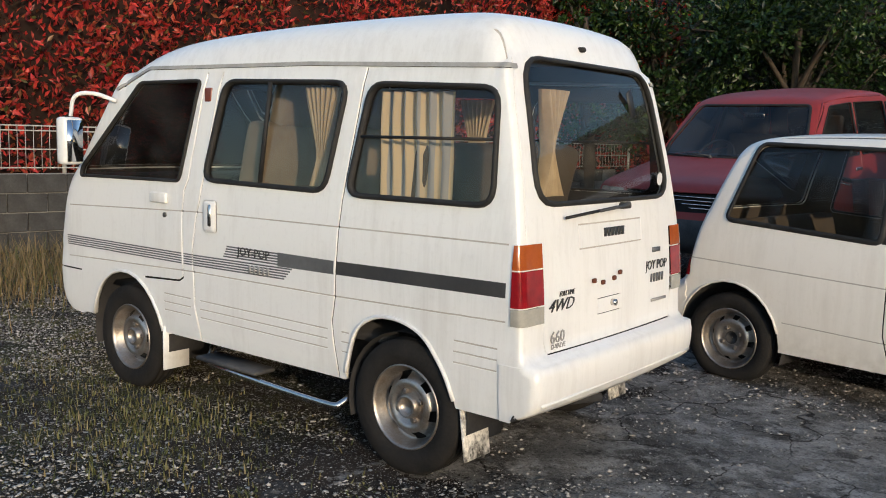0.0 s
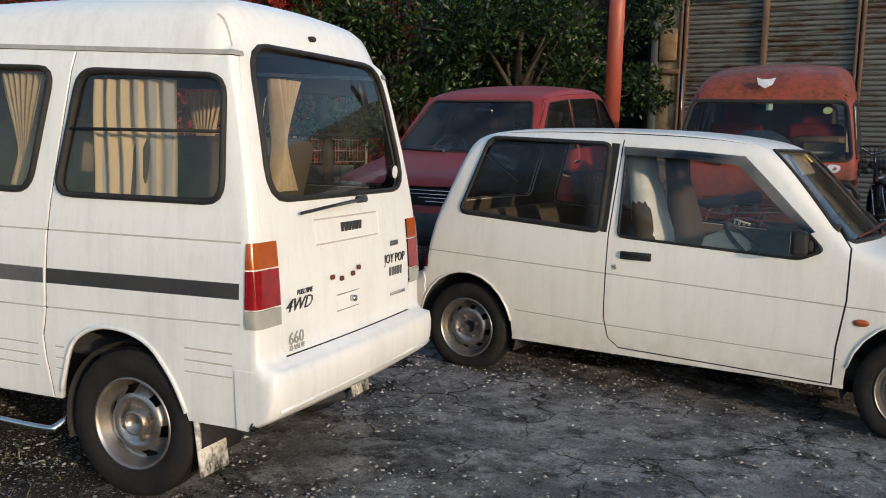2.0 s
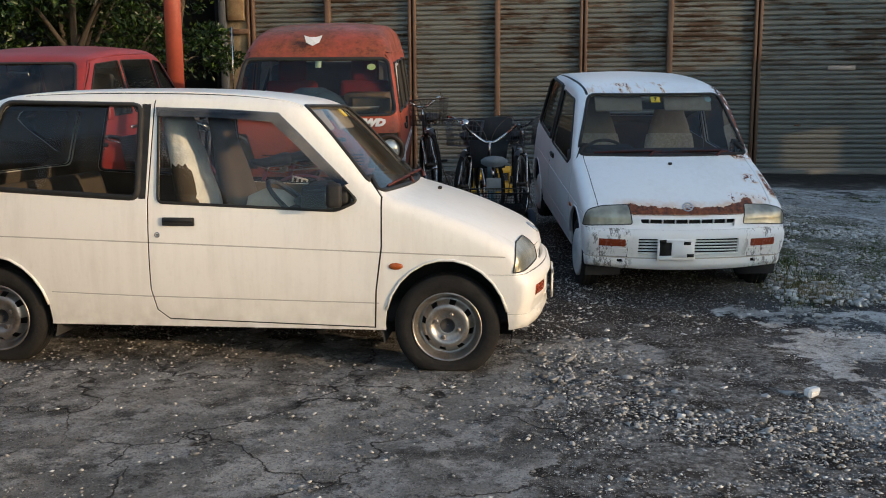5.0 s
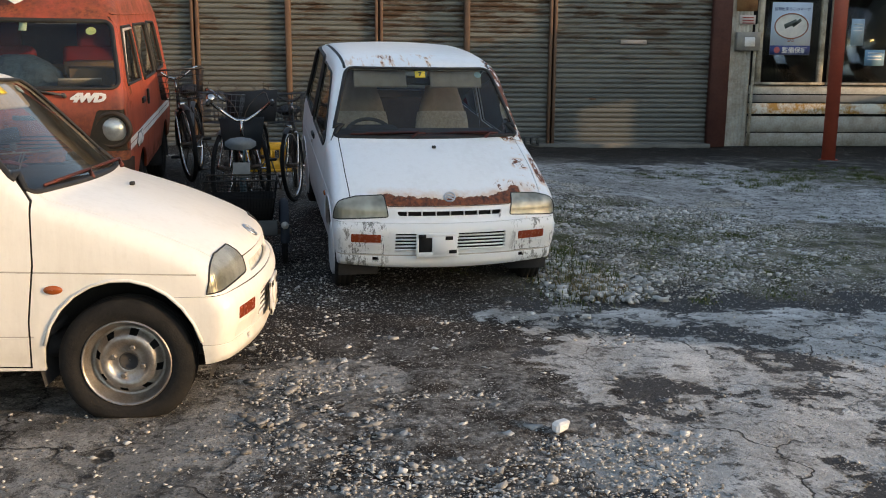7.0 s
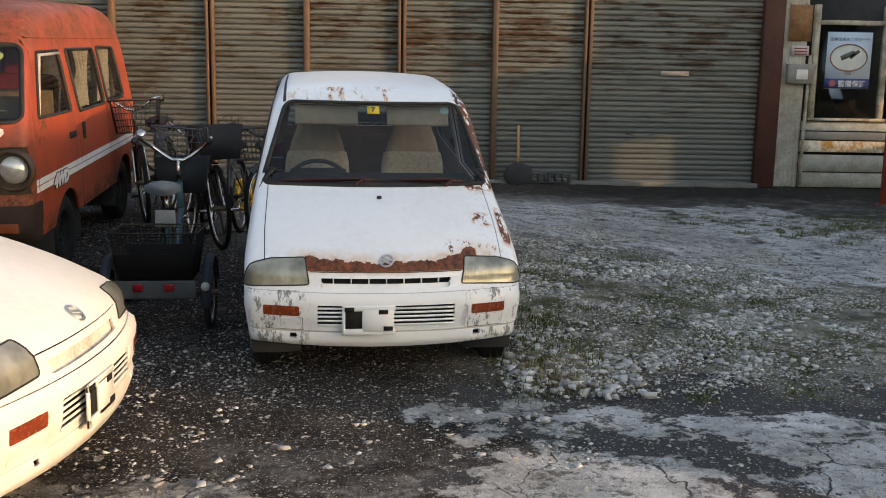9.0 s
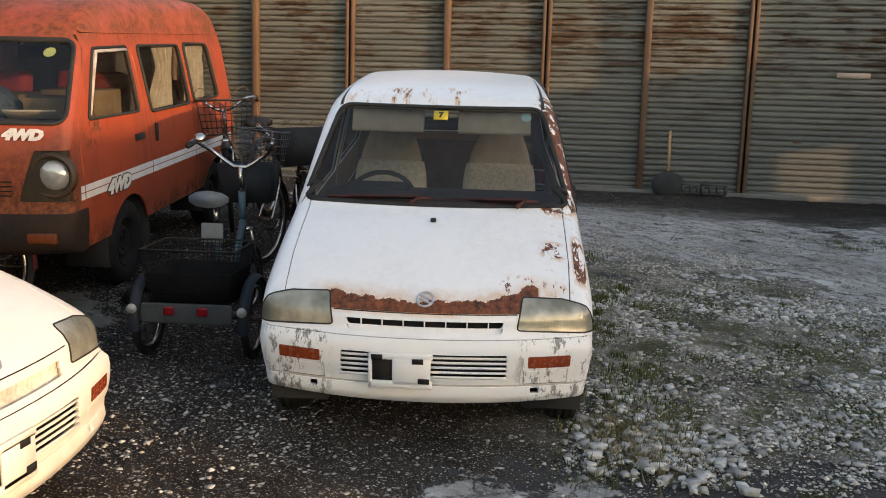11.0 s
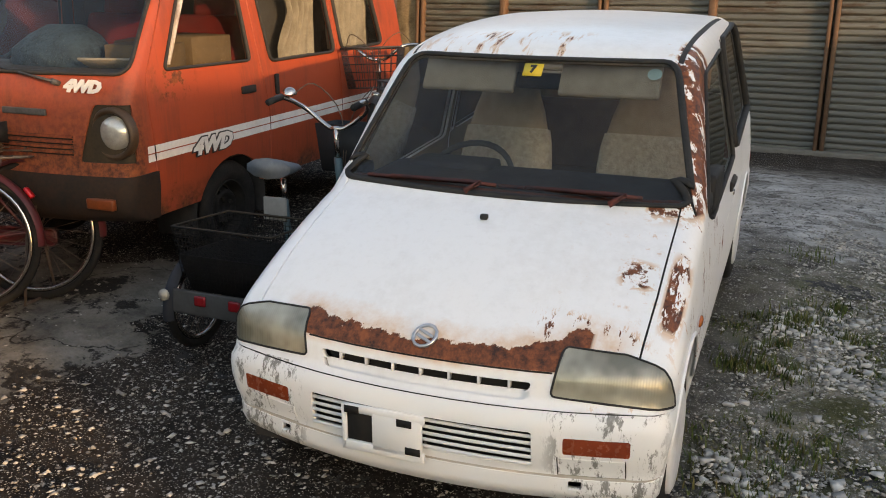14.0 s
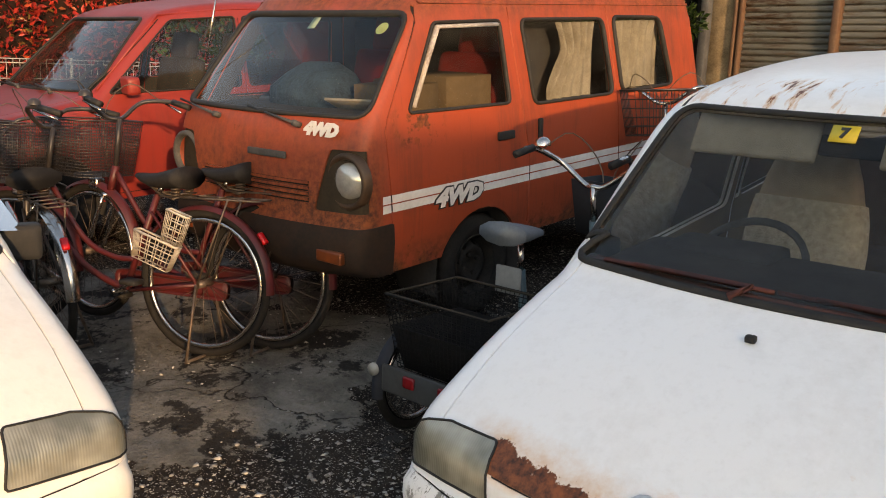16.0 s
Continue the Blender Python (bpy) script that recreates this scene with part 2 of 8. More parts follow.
def rounded(poly, r, n=4):
    """A convex polygon with its corners rounded."""
    P = [Vector(p) for p in poly]
    out = []
    for i, b in enumerate(P):
        a, c = P[i - 1], P[(i + 1) % len(P)]
        u, w = (a - b), (c - b)
        k = min(r, u.length * 0.45, w.length * 0.45)
        s, e = b + u.normalized() * k, b + w.normalized() * k
        for j in range(n + 1):
            t = j / n
            out.append(s * (1 - t) ** 2 + b * 2 * t * (1 - t) + e * t * t)
    return [(p.x, p.y) for p in out]


def ring(c, rx, rz, n=26):
    return [(c[0] + rx * math.cos(2 * math.pi * i / n), c[1] + rz * math.sin(2 * math.pi * i / n)) for i in range(n)]


def islands(n, faces):
    """Splits faces into connected pieces: lists of vertex numbers, and the faces renumbered."""
    up = list(range(n))

    def root(a):
        while up[a] != a:
            up[a] = up[up[a]]
            a = up[a]
        return a
    for q in faces:
        for i in q[1:]:
            up[root(i)] = root(q[0])
    groups = {}
    for q in faces:
        groups.setdefault(root(q[0]), []).append(q)
    out = []
    for fs in groups.values():
        ids = sorted({i for q in fs for i in q})
        at = {i: k for k, i in enumerate(ids)}
        out.append((ids, [tuple(at[i] for i in q) for q in fs]))
    return out


class Shell:
    """A body shell from its centre profile and its half width by height; panels are cut out of it along real lines."""

    def __init__(self, prof, W, tz, sill, R=(0.07, 0.12, 0.9), crown=0.02, bow_f=(2.2, 0.12), bow_r=(0.0, 0.05), step=0.045):
        P = resample(chaikin([(x, z) for x, z in prof], 2), step)
        zs, ks = [a for a, _ in tz], [b for _, b in tz]
        x1, x0 = max(p.x for p in P), min(p.x for p in P)
        self.W, self.zs, self.ks = W, zs, ks
        n = len(P)
        ring_k = [0, 0.08, 0.3, 0.62, 1.0]
        M, C = 14, 12
        v = []
        for i, p in enumerate(P):
            u = i / (n - 1)
            sx = 0.5 * min(max(p.x, sill[1]), sill[0]) + 0.5 * (sill[0] + (sill[1] - sill[0]) * u)
            s = Vector((sx, sill[2]))
            R0 = R[0] if p.y < R[2] else R[1]
            L = (s - p).length
            R0 = min(R0, L * 0.6)
            ds = [k * R0 for k in ring_k] + [R0 + (L - R0) * (j / (M - 5)) for j in range(1, M - 4)]
            a, b = P[max(i - 1, 0)], P[min(i + 1, n - 1)]
            nr = Vector((-(b - a).y, (b - a).x)).normalized()
            if nr.dot(p - Vector(((x0 + x1) / 2, sill[2]))) < 0:
                nr = -nr
            side = []
            for d in ds:
                q = p.lerp(s, d / L) if L > 1e-6 else p
                y = W * float(np.interp(q.y, zs, ks))
                if d < R0:
                    y -= R0 * (1 - math.sqrt(max(0.0, 1 - (1 - d / R0) ** 2)))
                side.append((q.x, y, q.y))
            ye = side[0][1]
            mid = []
            for c in range(1, C):
                y = ye * (1 - 2 * c / C)
                o = crown * (1 - (y / ye) ** 2)
                mid.append((p.x + nr.x * o, y, p.y + nr.y * o))
            row = list(reversed(side)) + mid + [(x, -y, z) for x, y, z in side]
            for x, y, z in row:
                w = (abs(y) / W) ** 2.2
                if x > bow_f[0]:
                    x -= bow_f[1] * w * min(1.0, (x - bow_f[0]) / (x1 - bow_f[0]) * 1.4)
                if x < bow_r[0]:
                    x += bow_r[1] * w * min(1.0, (bow_r[0] - x) / (bow_r[0] - x0) * 1.4)
                v.append((x, y, z))
        k = 2 * M + C - 1
        bm = self.bm = bmesh.new()
        vs = [bm.verts.new(p) for p in v]
        for i in range(n - 1):
            for j in range(k - 1):
                q = [vs[i * k + j], vs[i * k + j + 1], vs[(i + 1) * k + j + 1], vs[(i + 1) * k + j]]
                bm.faces.new(q)
        bmesh.ops.remove_doubles(bm, verts=bm.verts, dist=1e-5)
        bm.normal_update()
        top = max(bm.faces, key=lambda f: f.calc_center_median().z)
        if top.normal.z < 0:
            bmesh.ops.reverse_faces(bm, faces=bm.faces)
        bm.normal_update()
        bm.verts.ensure_lookup_table()
        bm.faces.ensure_lookup_table()
        self.tree = BVHTree.FromBMesh(bm)
        self.src = [([w.co.copy() for w in f.verts], [w.normal.copy() for w in f.verts]) for f in bm.faces]
        self.memo = {}
        self.id = bm.faces.layers.int.new("part")
        self.names = ["body"]

    def normal(self, co):
        """The smooth normal of the uncut body at a place."""
        k = (round(co.x, 5), round(co.y, 5), round(co.z, 5))
        if k not in self.memo:
            i = self.tree.find_nearest(co)[2]
            cs, ns = self.src[i]
            n = Vector()
            for w, m in zip(poly_3d_calc(cs, co), ns):
                n += m * w
            self.memo[k] = n.normalized()
        return self.memo[k]

    def key(self, name):
        if name not in self.names:
            self.names.append(name)
        return self.names.index(name)

    def cut(self, poly, name, plane="xz", side=0, lo=-9.0, hi=9.0, only="body"):
        """Cuts a convex outline, drawn in a plane, through the shell and gives the piece a name. side: y sign for xz."""
        ax = {"xz": (0, 2, 1), "yz": (1, 2, 0), "xy": (0, 1, 2)}[plane]
        if side > 0:
            lo = max(lo, 0.0)
        if side < 0:
            hi = min(hi, 0.0)
        bm, lay = self.bm, self.id
        P = [Vector(p) for p in poly]
        area = sum(a.x * b.y - b.x * a.y for a, b in zip(P, P[1:] + P[:1]))
        if area < 0:
            P.reverse()
        mn, mx = [min(p[k] for p in P) for k in (0, 1)], [max(p[k] for p in P) for k in (0, 1)]
        keep = {self.names.index(o) for o in ([only] if isinstance(only, str) else only) if o in self.names}
        fs = []
        for f in bm.faces:
            if f[lay] not in keep:
                continue
            c = [[w.co[a] for w in f.verts] for a in ax]
            if max(c[0]) < mn[0] or min(c[0]) > mx[0] or max(c[1]) < mn[1] or min(c[1]) > mx[1] or max(c[2]) < lo or min(c[2]) > hi:
                continue
            fs.append(f)
        planes = []
        for a, b in zip(P, P[1:] + P[:1]):
            co, no = [0, 0, 0], [0, 0, 0]
            co[ax[0]], co[ax[1]] = a
            no[ax[0]], no[ax[1]] = (b - a).y, -(b - a).x
            planes.append((Vector(co), Vector(no)))
        for val, sg in ((lo, -1), (hi, 1)):
            if abs(val) < 8.9:
                co, no = [0, 0, 0], [0, 0, 0]
                co[ax[2]], no[ax[2]] = val, sg
                planes.append((Vector(co), Vector(no)))
        for co, no in planes:
            if no.length < 1e-9:
                continue
            no.normalize()
            if not fs:
                break
            geom = list({e for f in fs for e in f.edges}) + list({w for f in fs for w in f.verts}) + fs
            r = bmesh.ops.bisect_plane(bm, geom=geom, plane_co=co, plane_no=no, dist=1e-5)
            fs = [g for g in r["geom"] if isinstance(g, bmesh.types.BMFace) and (g.calc_center_median() - co).dot(no) < 0]
        k = self.key(name)
        for f in fs:
            f[lay] = k
        return fs

    def seam(self, pts, w, name="panel_gap", plane="xz", side=0, lo=-9.0, hi=9.0, only="body"):
        """A narrow groove along a line of points."""
        for a, b in zip(pts, pts[1:]):
            a, b = Vector(a), Vector(b)
            d = (b - a).normalized()
            n = Vector((-d.y, d.x)) * (w / 2)
            a2, b2 = a - d * w / 3, b + d * w / 3
            self.cut([a2 + n, b2 + n, b2 - n, a2 - n], name, plane, side, lo, hi, only)

    def claim(self, test, name):
        """Gives the body faces whose centre passes the test a name."""
        k = self.key(name)
        for f in self.bm.faces:
            if f[self.id] == 0 and test(f.calc_center_median(), f.normal):
                f[self.id] = k

    def piece(self, name, out=0.0):
        """Vertices and faces of a named piece, moved along its normals."""
        k = self.names.index(name) if name in self.names else -1
        fs = [f for f in self.bm.faces if f[self.id] == k]
        idx = {}
        for f in fs:
            for w in f.verts:
                idx.setdefault(w, len(idx))
        self.last = [self.normal(w.co) for w in idx]
        v = [tuple(w.co + n * out) for w, n in zip(idx, self.last)]
        return v, [tuple(idx[w] for w in f.verts) for f in fs]

    def sheet(self, piece, name, mat, parent, out=0.0, label=""):
        """A thin named piece as a part with the body's smooth shading."""
        v, f = self.piece(piece, out)
        first = None
        for ids, fs in islands(len(v), f):
            ob = part(name, ([v[i] for i in ids], fs), mat, parent, label)
            ob.data.normals_split_custom_set_from_vertices([tuple(self.last[i]) for i in ids])
            first = first or ob
        return first

    def loops(self, name, out=0.0):
        """The closed border lines of a named piece."""
        k = self.names.index(name)
        nxt = {}
        nrm = {}
        for f in self.bm.faces:
            if f[self.id] != k:
                continue
            for l in f.loops:
                if all(g[self.id] != k or g is f for g in l.edge.link_faces):
                    nxt[l.vert] = l.link_loop_next.vert
                nrm[l.vert] = nrm.get(l.vert, Vector()) + f.normal * f.calc_area()
        res = []
        while nxt:
            s, w = next(iter(nxt.items()))
            line, at = [s], w
            del nxt[s]
            while at in nxt:
                line.append(at)
                at = nxt.pop(at)
            if len(line) > 5:
                pts = [p.co + nrm[p].normalized() * out for p in line]
                keep = [pts[0]]
                for p in pts[1:]:
                    if (p - keep[-1]).length > 0.006:
                        keep.append(p)
                res.append(keep)
        return res


def inside(poly, x, z):
    c = False
    for (x1, z1), (x2, z2) in zip(poly, poly[1:] + poly[:1]):
        if (z1 > z) != (z2 > z) and x < (x2 - x1) * (z - z1) / (z2 - z1) + x1:
            c = not c
    return c


def panel(sh, piece, name, mat, parent, inner=None, thick=0.02, out=0.0, label=""):
    """A sheet of the body as a part, with thickness and an inner face of its own."""
    v, f = sh.piece(piece, out)
    if not f:
        return None
    nr = sh.last
    n = len(v)
    use = {}
    for q in f:
        for a, b in zip(q, q[1:] + q[:1]):
            use[a, b] = use.get((a, b), 0) + 1
    rim = [(a, b) for a, b in use if (b, a) not in use]
    v = v + [tuple(Vector(p) - m * thick) for p, m in zip(v, nr)]
    faces = list(f) + [tuple(n + i for i in reversed(q)) for q in f] + [(b, a, n + a, n + b) for a, b in rim]
    ob = part(name, (v, faces), mat, parent, label)
    me = ob.data
    me.materials.append(inner or mat)
    k = len(f)
    for p in me.polygons[k:2 * k]:
        p.material_index = 1
    ln = []
    for i, p in enumerate(me.polygons):
        for w in p.vertices:
            ln.append(tuple(nr[w]) if i < k else tuple(-nr[w - n]) if i < 2 * k else (0.0, 0.0, 0.0))
    me.normals_split_custom_set(ln)
    return ob


def window(sh, piece, parent, glass, gasket=0.014, mat=None, name="window"):
    """Panes in their openings, each with its rubber seal."""
    v, f = sh.piece(piece, -0.004)
    nrm = sh.last
    rings = sh.loops(piece, 0.001)
    for ids, fs in islands(len(v), f):
        pane = part(name, ([v[i] for i in ids], fs), glass, parent)
        pane.data.normals_split_custom_set_from_vertices([tuple(nrm[i]) for i in ids])
        pane.visible_shadow = False
        c = sum((Vector(v[i]) for i in ids), Vector()) / len(ids)
        for lp in rings:
            m = sum(lp, Vector()) / len(lp)
            if gasket and (m - c).length < 0.2:
                part("rubber_seal", tube(lp, gasket, 6, True, 0.6), mat or RUBBER, pane)


_WHEELS = {}


def wheel_meshes(kind, R, w, rim):
    if (kind, R) in _WHEELS:
        return _WHEELS[kind, R]
    h = w / 2
    prof = [(rim - 0.004, -h * 0.75), (rim + 0.012, -h * 0.92), (rim + (R - rim) * 0.45, -h * 1.05), (R - 0.022, -h * 0.95), (R - 0.006, -h * 0.8), (R, -h * 0.55), (R - 0.008, -h * 0.5), (R - 0.008, -h * 0.45), (R, -h * 0.40), (R, -h * 0.1), (R - 0.008, -h * 0.05), (R - 0.008, h * 0.05),
            (R, h * 0.1), (R, h * 0.40), (R - 0.008, h * 0.45), (R - 0.008, h * 0.5), (R, h * 0.55), (R - 0.006, h * 0.8), (R - 0.022, h * 0.95), (rim + (R - rim) * 0.45, h * 1.05), (rim + 0.012, h * 0.92), (rim - 0.004, h * 0.75)]
    tyre = lathe(prof, 44)
    # outer face at -y: bright flange, deep well, raised ring, bowl round the hub
    pr = [(1.0, -0.80), (0.985, -0.90), (0.955, -0.88), (0.935, -0.66), (0.88, -0.42), (0.84, -0.12), (0.80, 0.02), (0.75, -0.02), (0.685, -0.26), (0.63, -0.46), (0.56, -0.56), (0.49, -0.55), (0.43, -0.43), (0.38, -0.30), (0.27, -0.27), (0.20, -0.30), (0.19, 0.0), (0.005, 0.02)]
    pr = [(a * rim, b * h) for a, b in pr]
    if kind == "slots":
        disc = lathe(pr, 48, lambda i, j: i in (7, 8) and j % 6 in (0, 1))
        # dark disc stands in for the shaded hole at the rim's centre
        hub = lathe([(rim * 0.215, -h * 0.31), (rim * 0.19, -h * 0.33), (rim * 0.185, -h * 0.10), (0.003, -h * 0.08)], 20)
    else:
        disc = lathe(pr, 48, lambda i, j: i in (6, 7, 8) and j % 8 in (0, 1, 2))
        hub = lathe([(rim * 0.30, -h * 0.28), (rim * 0.27, -h * 0.72), (rim * 0.23, -h * 0.78), (rim * 0.20, -h * 0.70), (rim * 0.19, -h * 0.45), (0.003, -h * 0.42)], 20)
    nuts = []
    for k in range(4):
        a = math.pi / 4 + k * math.pi / 2
        nuts.append(moved(lathe([(0.012, 0.0), (0.012, -0.018), (0.008, -0.02), (0.001, -0.02)], 6), Matrix.Translation((rim * 0.34 * math.cos(a), -h * 0.26, rim * 0.34 * math.sin(a)))))
    inner = lathe([(rim - 0.004, -h * 0.75), (rim * 0.92, h * 0.3), (rim * 0.9, h * 0.7), (rim * 0.5, h * 0.7), (0.01, h * 0.7)], 32)
    out = dict(tyre=mesh_of("tyre", *tyre, TYRE), disc=mesh_of("rim", *disc, STEEL), hub=mesh_of("hub_cap", *hub, DARKIN if kind == "slots" else STEEL),
               nut=mesh_of("wheel_nut", *moved(nuts[0], Matrix.Translation((-rim * 0.34 * math.cos(math.pi / 4), h * 0.26, -rim * 0.34 * math.sin(math.pi / 4)))), STEEL, False), drum=mesh_of("brake_drum", *inner, DARKIN), rim=rim, h=h)
    _WHEELS[kind, R] = out
    return out


def add_wheel(parent, kind, x, y, z, R, w, rim, side, flat=0.0, turn=0.0, disc_mat=None):
    """A wheel on its axle; side: -1 faces -y. flat: how far the tyre has sunk."""
    ms = wheel_meshes(kind, R, w, rim)
    wh = new("wheel")
    wh.parent = parent
    wh.matrix_basis = Matrix.Translation((x, y, z)) @ Matrix.Rotation(math.pi if side > 0 else 0, 4, "Z") @ Matrix.Rotation(turn, 4, "Y")
    me = ms["tyre"]
    if flat:
        me = me.copy()
        c, s = math.cos(turn), math.sin(turn)
        for v in me.vertices:
            # world height of the vertex within the wheel
            zz = -v.co.x * s + v.co.z * c
            lim = -(R - flat)
            if zz < lim:
                d = lim - zz
                v.co.z += d * c
                v.co.x -= d * s
                v.co.y *= 1 + d * 3.5
    part("tyre", me, TYRE, wh)
    rim_me = ms["disc"]
    part("rim", rim_me, STEEL, wh)
    part("hub_cap", ms["hub"], DARKIN, wh)
    part("brake_drum", ms["drum"], DARKIN, wh)
    for k in range(4):
        a = math.pi / 4 + k * math.pi / 2
        part("wheel_nut", ms["nut"], STEEL, wh, m=Matrix.Translation((rim * 0.34 * math.cos(a), -ms["h"] * 0.26, rim * 0.34 * math.sin(a))))
    return wh


def seat(parent, x, y, z, w=0.46, mat=None, headrest=True, back=0.62, lean=14):
    mat = mat or CLOTH
    st = new("seat")
    st.parent = parent
    st.matrix_basis = Matrix.Translation((x, y, z))
    part("cushion", box((0.02, 0, 0), (0.5, w, 0.16), 0.05, 3), mat, st)
    part("backrest", moved(box((0, 0, back / 2), (0.15, w, back), 0.055, 3), Matrix.Translation((-0.22, 0, 0.05)) @ Matrix.Rotation(radians(-lean), 4, "Y")), mat, st)
    if headrest:
        part("headrest", moved(box((0, 0, 0.09), (0.10, w * 0.55, 0.22), 0.045, 3), Matrix.Translation((-0.22, 0, 0.05)) @ Matrix.Rotation(radians(-lean), 4, "Y") @ Matrix.Translation((0, 0, back))), mat, st)
    return st


def loft(rows, n=16, p=0.6):
    """A soft body from rows of (height, half width, half depth, shift ahead)."""
    v, f = [], []
    for h, w, d, sh in rows:
        for j in range(n):
            a = 2 * math.pi * j / n
            c, s = math.cos(a), math.sin(a)
            v.append((sh + d * math.copysign(abs(c) ** p, c), w * math.copysign(abs(s) ** p, s), h))
    for i in range(len(rows) - 1):
        for j in range(n):
            f.append((i * n + j, i * n + (j + 1) % n, (i + 1) * n + (j + 1) % n, (i + 1) * n + j))
    f.append(tuple(reversed(range(n))))
    f.append(tuple((len(rows) - 1) * n + j for j in range(n)))
    return v, f


def bucket_seat(parent, x, y, z, mat, cover=None, label="", high=False):
    """A high-backed small-car seat with its headrest in one piece; cover: a cloth over the lower back."""
    st = new("seat")
    st.parent = parent
    st.matrix_basis = Matrix.Translation((x, y, z))
    lean = Matrix.Translation((-0.22, 0, 0.02)) @ Matrix.Rotation(radians(-13), 4, "Y")
    part("cushion", box((0.02, 0, 0), (0.5, 0.43, 0.16), 0.05, 3), mat, st)
    part("backrest", moved(loft([(0.0, 0.18, 0.06, 0), (0.06, 0.20, 0.075, 0), (0.25, 0.205, 0.075, 0), (0.40, 0.19, 0.07, 0), (0.50, 0.165, 0.065, 0), (0.58, 0.135, 0.06, 0), (0.66, 0.115, 0.055, 0), (0.75, 0.105, 0.05, 0), (0.81, 0.09, 0.04, 0), (0.83, 0.05, 0.02, 0)]), lean), mat, st)
    if cover and high:
        rows = [(0.20, 0.19, 0.085, 0), (0.34, 0.185, 0.088, 0.004), (0.46, 0.165, 0.080, 0), (0.56, 0.15, 0.078, 0.006), (0.64, 0.128, 0.068, 0), (0.72, 0.126, 0.070, 0.006), (0.80, 0.115, 0.058, 0), (0.85, 0.075, 0.035, 0)]
        part("seat_cover", moved(loft(rows, 22, 0.75), lean), cover, st, label)
    elif cover:
        part("seat_cover", moved(loft([(0.0, 0.20, 0.085, 0), (0.10, 0.215, 0.09, 0), (0.26, 0.217, 0.088, 0), (0.36, 0.208, 0.082, 0), (0.42, 0.195, 0.078, 0), (0.43, 0.16, 0.05, 0)]), lean), cover, st, label)
    return st


def steering(parent, x, y, z, r=0.18, tilt=35):
    st = new("steering_wheel")
    st.parent = parent
    st.matrix_basis = Matrix.Translation((x, y, z)) @ Matrix.Rotation(radians(-tilt), 4, "Y")
    part("wheel_rim", tube([(0, r * math.cos(a), r * math.sin(a)) for a in np.linspace(0, 2 * math.pi, 28, endpoint=False)], 0.013, 6, True), TRIM, st)
    part("spokes", join(box((0.01, 0, -0.03), (0.03, r * 1.9, 0.045), 0.01), box((0.01, 0, -0.08), (0.03, 0.05, r * 0.9), 0.01), box((0.03, 0, -0.03), (0.05, 0.12, 0.09), 0.015)), TRIM, st)
    return st


def wiper(parent, a, b, lift):
    """A wiper arm with its blade, from pivot a to tip b, standing off by lift."""
    a, b, n = Vector(a), Vector(b), Vector(lift)
    w = new("wiper")
    w.parent = parent
    part("arm", tube([a, a + n, a.lerp(b, 0.55) + n * 1.3], [0.010, 0.008, 0.005], 5), TRIM, w)
    part("blade", tube([a.lerp(b, 0.15) + n * 0.45, b + n * 0.45], 0.006, 4), RUBBER, w)
    part("pivot_cap", tube([a - n * 0.2, a + n * 1.2], 0.014, 8), TRIM, w)
    return w


def well(parent, c, r, y0, y1):
    """The dark liner over a wheel."""
    n = 18
    v, f = [], []
    for y in (y0, y1):
        for i in range(n + 1):
            a = -0.3 + (math.pi + 0.6) * i / n
            v.append((c[0] + r * math.cos(a), y, c[1] + r * math.sin(a)))
    for i in range(n):
        f.append((i, i + 1, n + 2 + i, n + 1 + i))
    f.append(tuple(range(n + 1, 2 * n + 2)))
    return part("wheel_well", (v, f), DARKIN, parent)


def arch_lip(sh, parent, mat, poly, zmin, r=0.009):
    """The rolled edge of a wheel opening on both sides."""
    for s in (1, -1):
        pts = []
        for x, z in poly:
            if z >= zmin:
                hit = sh.tree.ray_cast(Vector((x, s * 2.0, z)), Vector((0, -s, 0)))[0]
                if hit:
                    pts.append((x, hit.y + s * 0.001, z))
        part("arch_lip", tube(pts, r, 6), mat, parent)


def drape(x0, x1, y, ztop, zbot, waves=9, amp=0.02, tie=None, axis="x", n=70, mid=0.0):
    """A hanging cloth with folds; tie: (height, share) where it is gathered towards its x0 side."""
    rows = 14
    v, f = [], []
    for j in range(rows + 1):
        z = ztop + (zbot - ztop) * j / rows
        k, sh = 1.0, 0.0
        if tie:
            d = abs(z - tie[0]) / abs(ztop - zbot)
            k = tie[1] + (1 - tie[1]) * min(1.0, d * (1.5 if z > tie[0] else 1.9)) ** 1.15
        for i in range(n + 1):
            u = i / n
            a = x0 + (x1 - x0) * (mid + (u - mid) * k)
            o = amp * (0.6 + 0.4 * math.sin(3.1 * u + j * 0.2)) * math.sin(2 * math.pi * waves * u + 0.25 * math.sin(j * 0.5))
            v.append((a, y + o, z) if axis == "x" else (y + o, a, z))
    for j in range(rows):
        for i in range(n):
            f.append((j * (n + 1) + i, j * (n + 1) + i + 1, (j + 1) * (n + 1) + i + 1, (j + 1) * (n + 1) + i))
    return v, f

# ---- the white box van ----
WHITE = paint_mat("white_van_paint", (0.80, 0.79, 0.76), (0.36, 0.33, 0.28), 0.32, 0.30)


def heading(x, y, deg, z=0.0, pitch=0.0, roll=0.0):
    return Matrix.Translation((x, y, z)) @ Matrix.Rotation(radians(deg), 4, "Z") @ Matrix.Rotation(radians(pitch), 4, "Y") @ Matrix.Rotation(radians(roll), 4, "X")


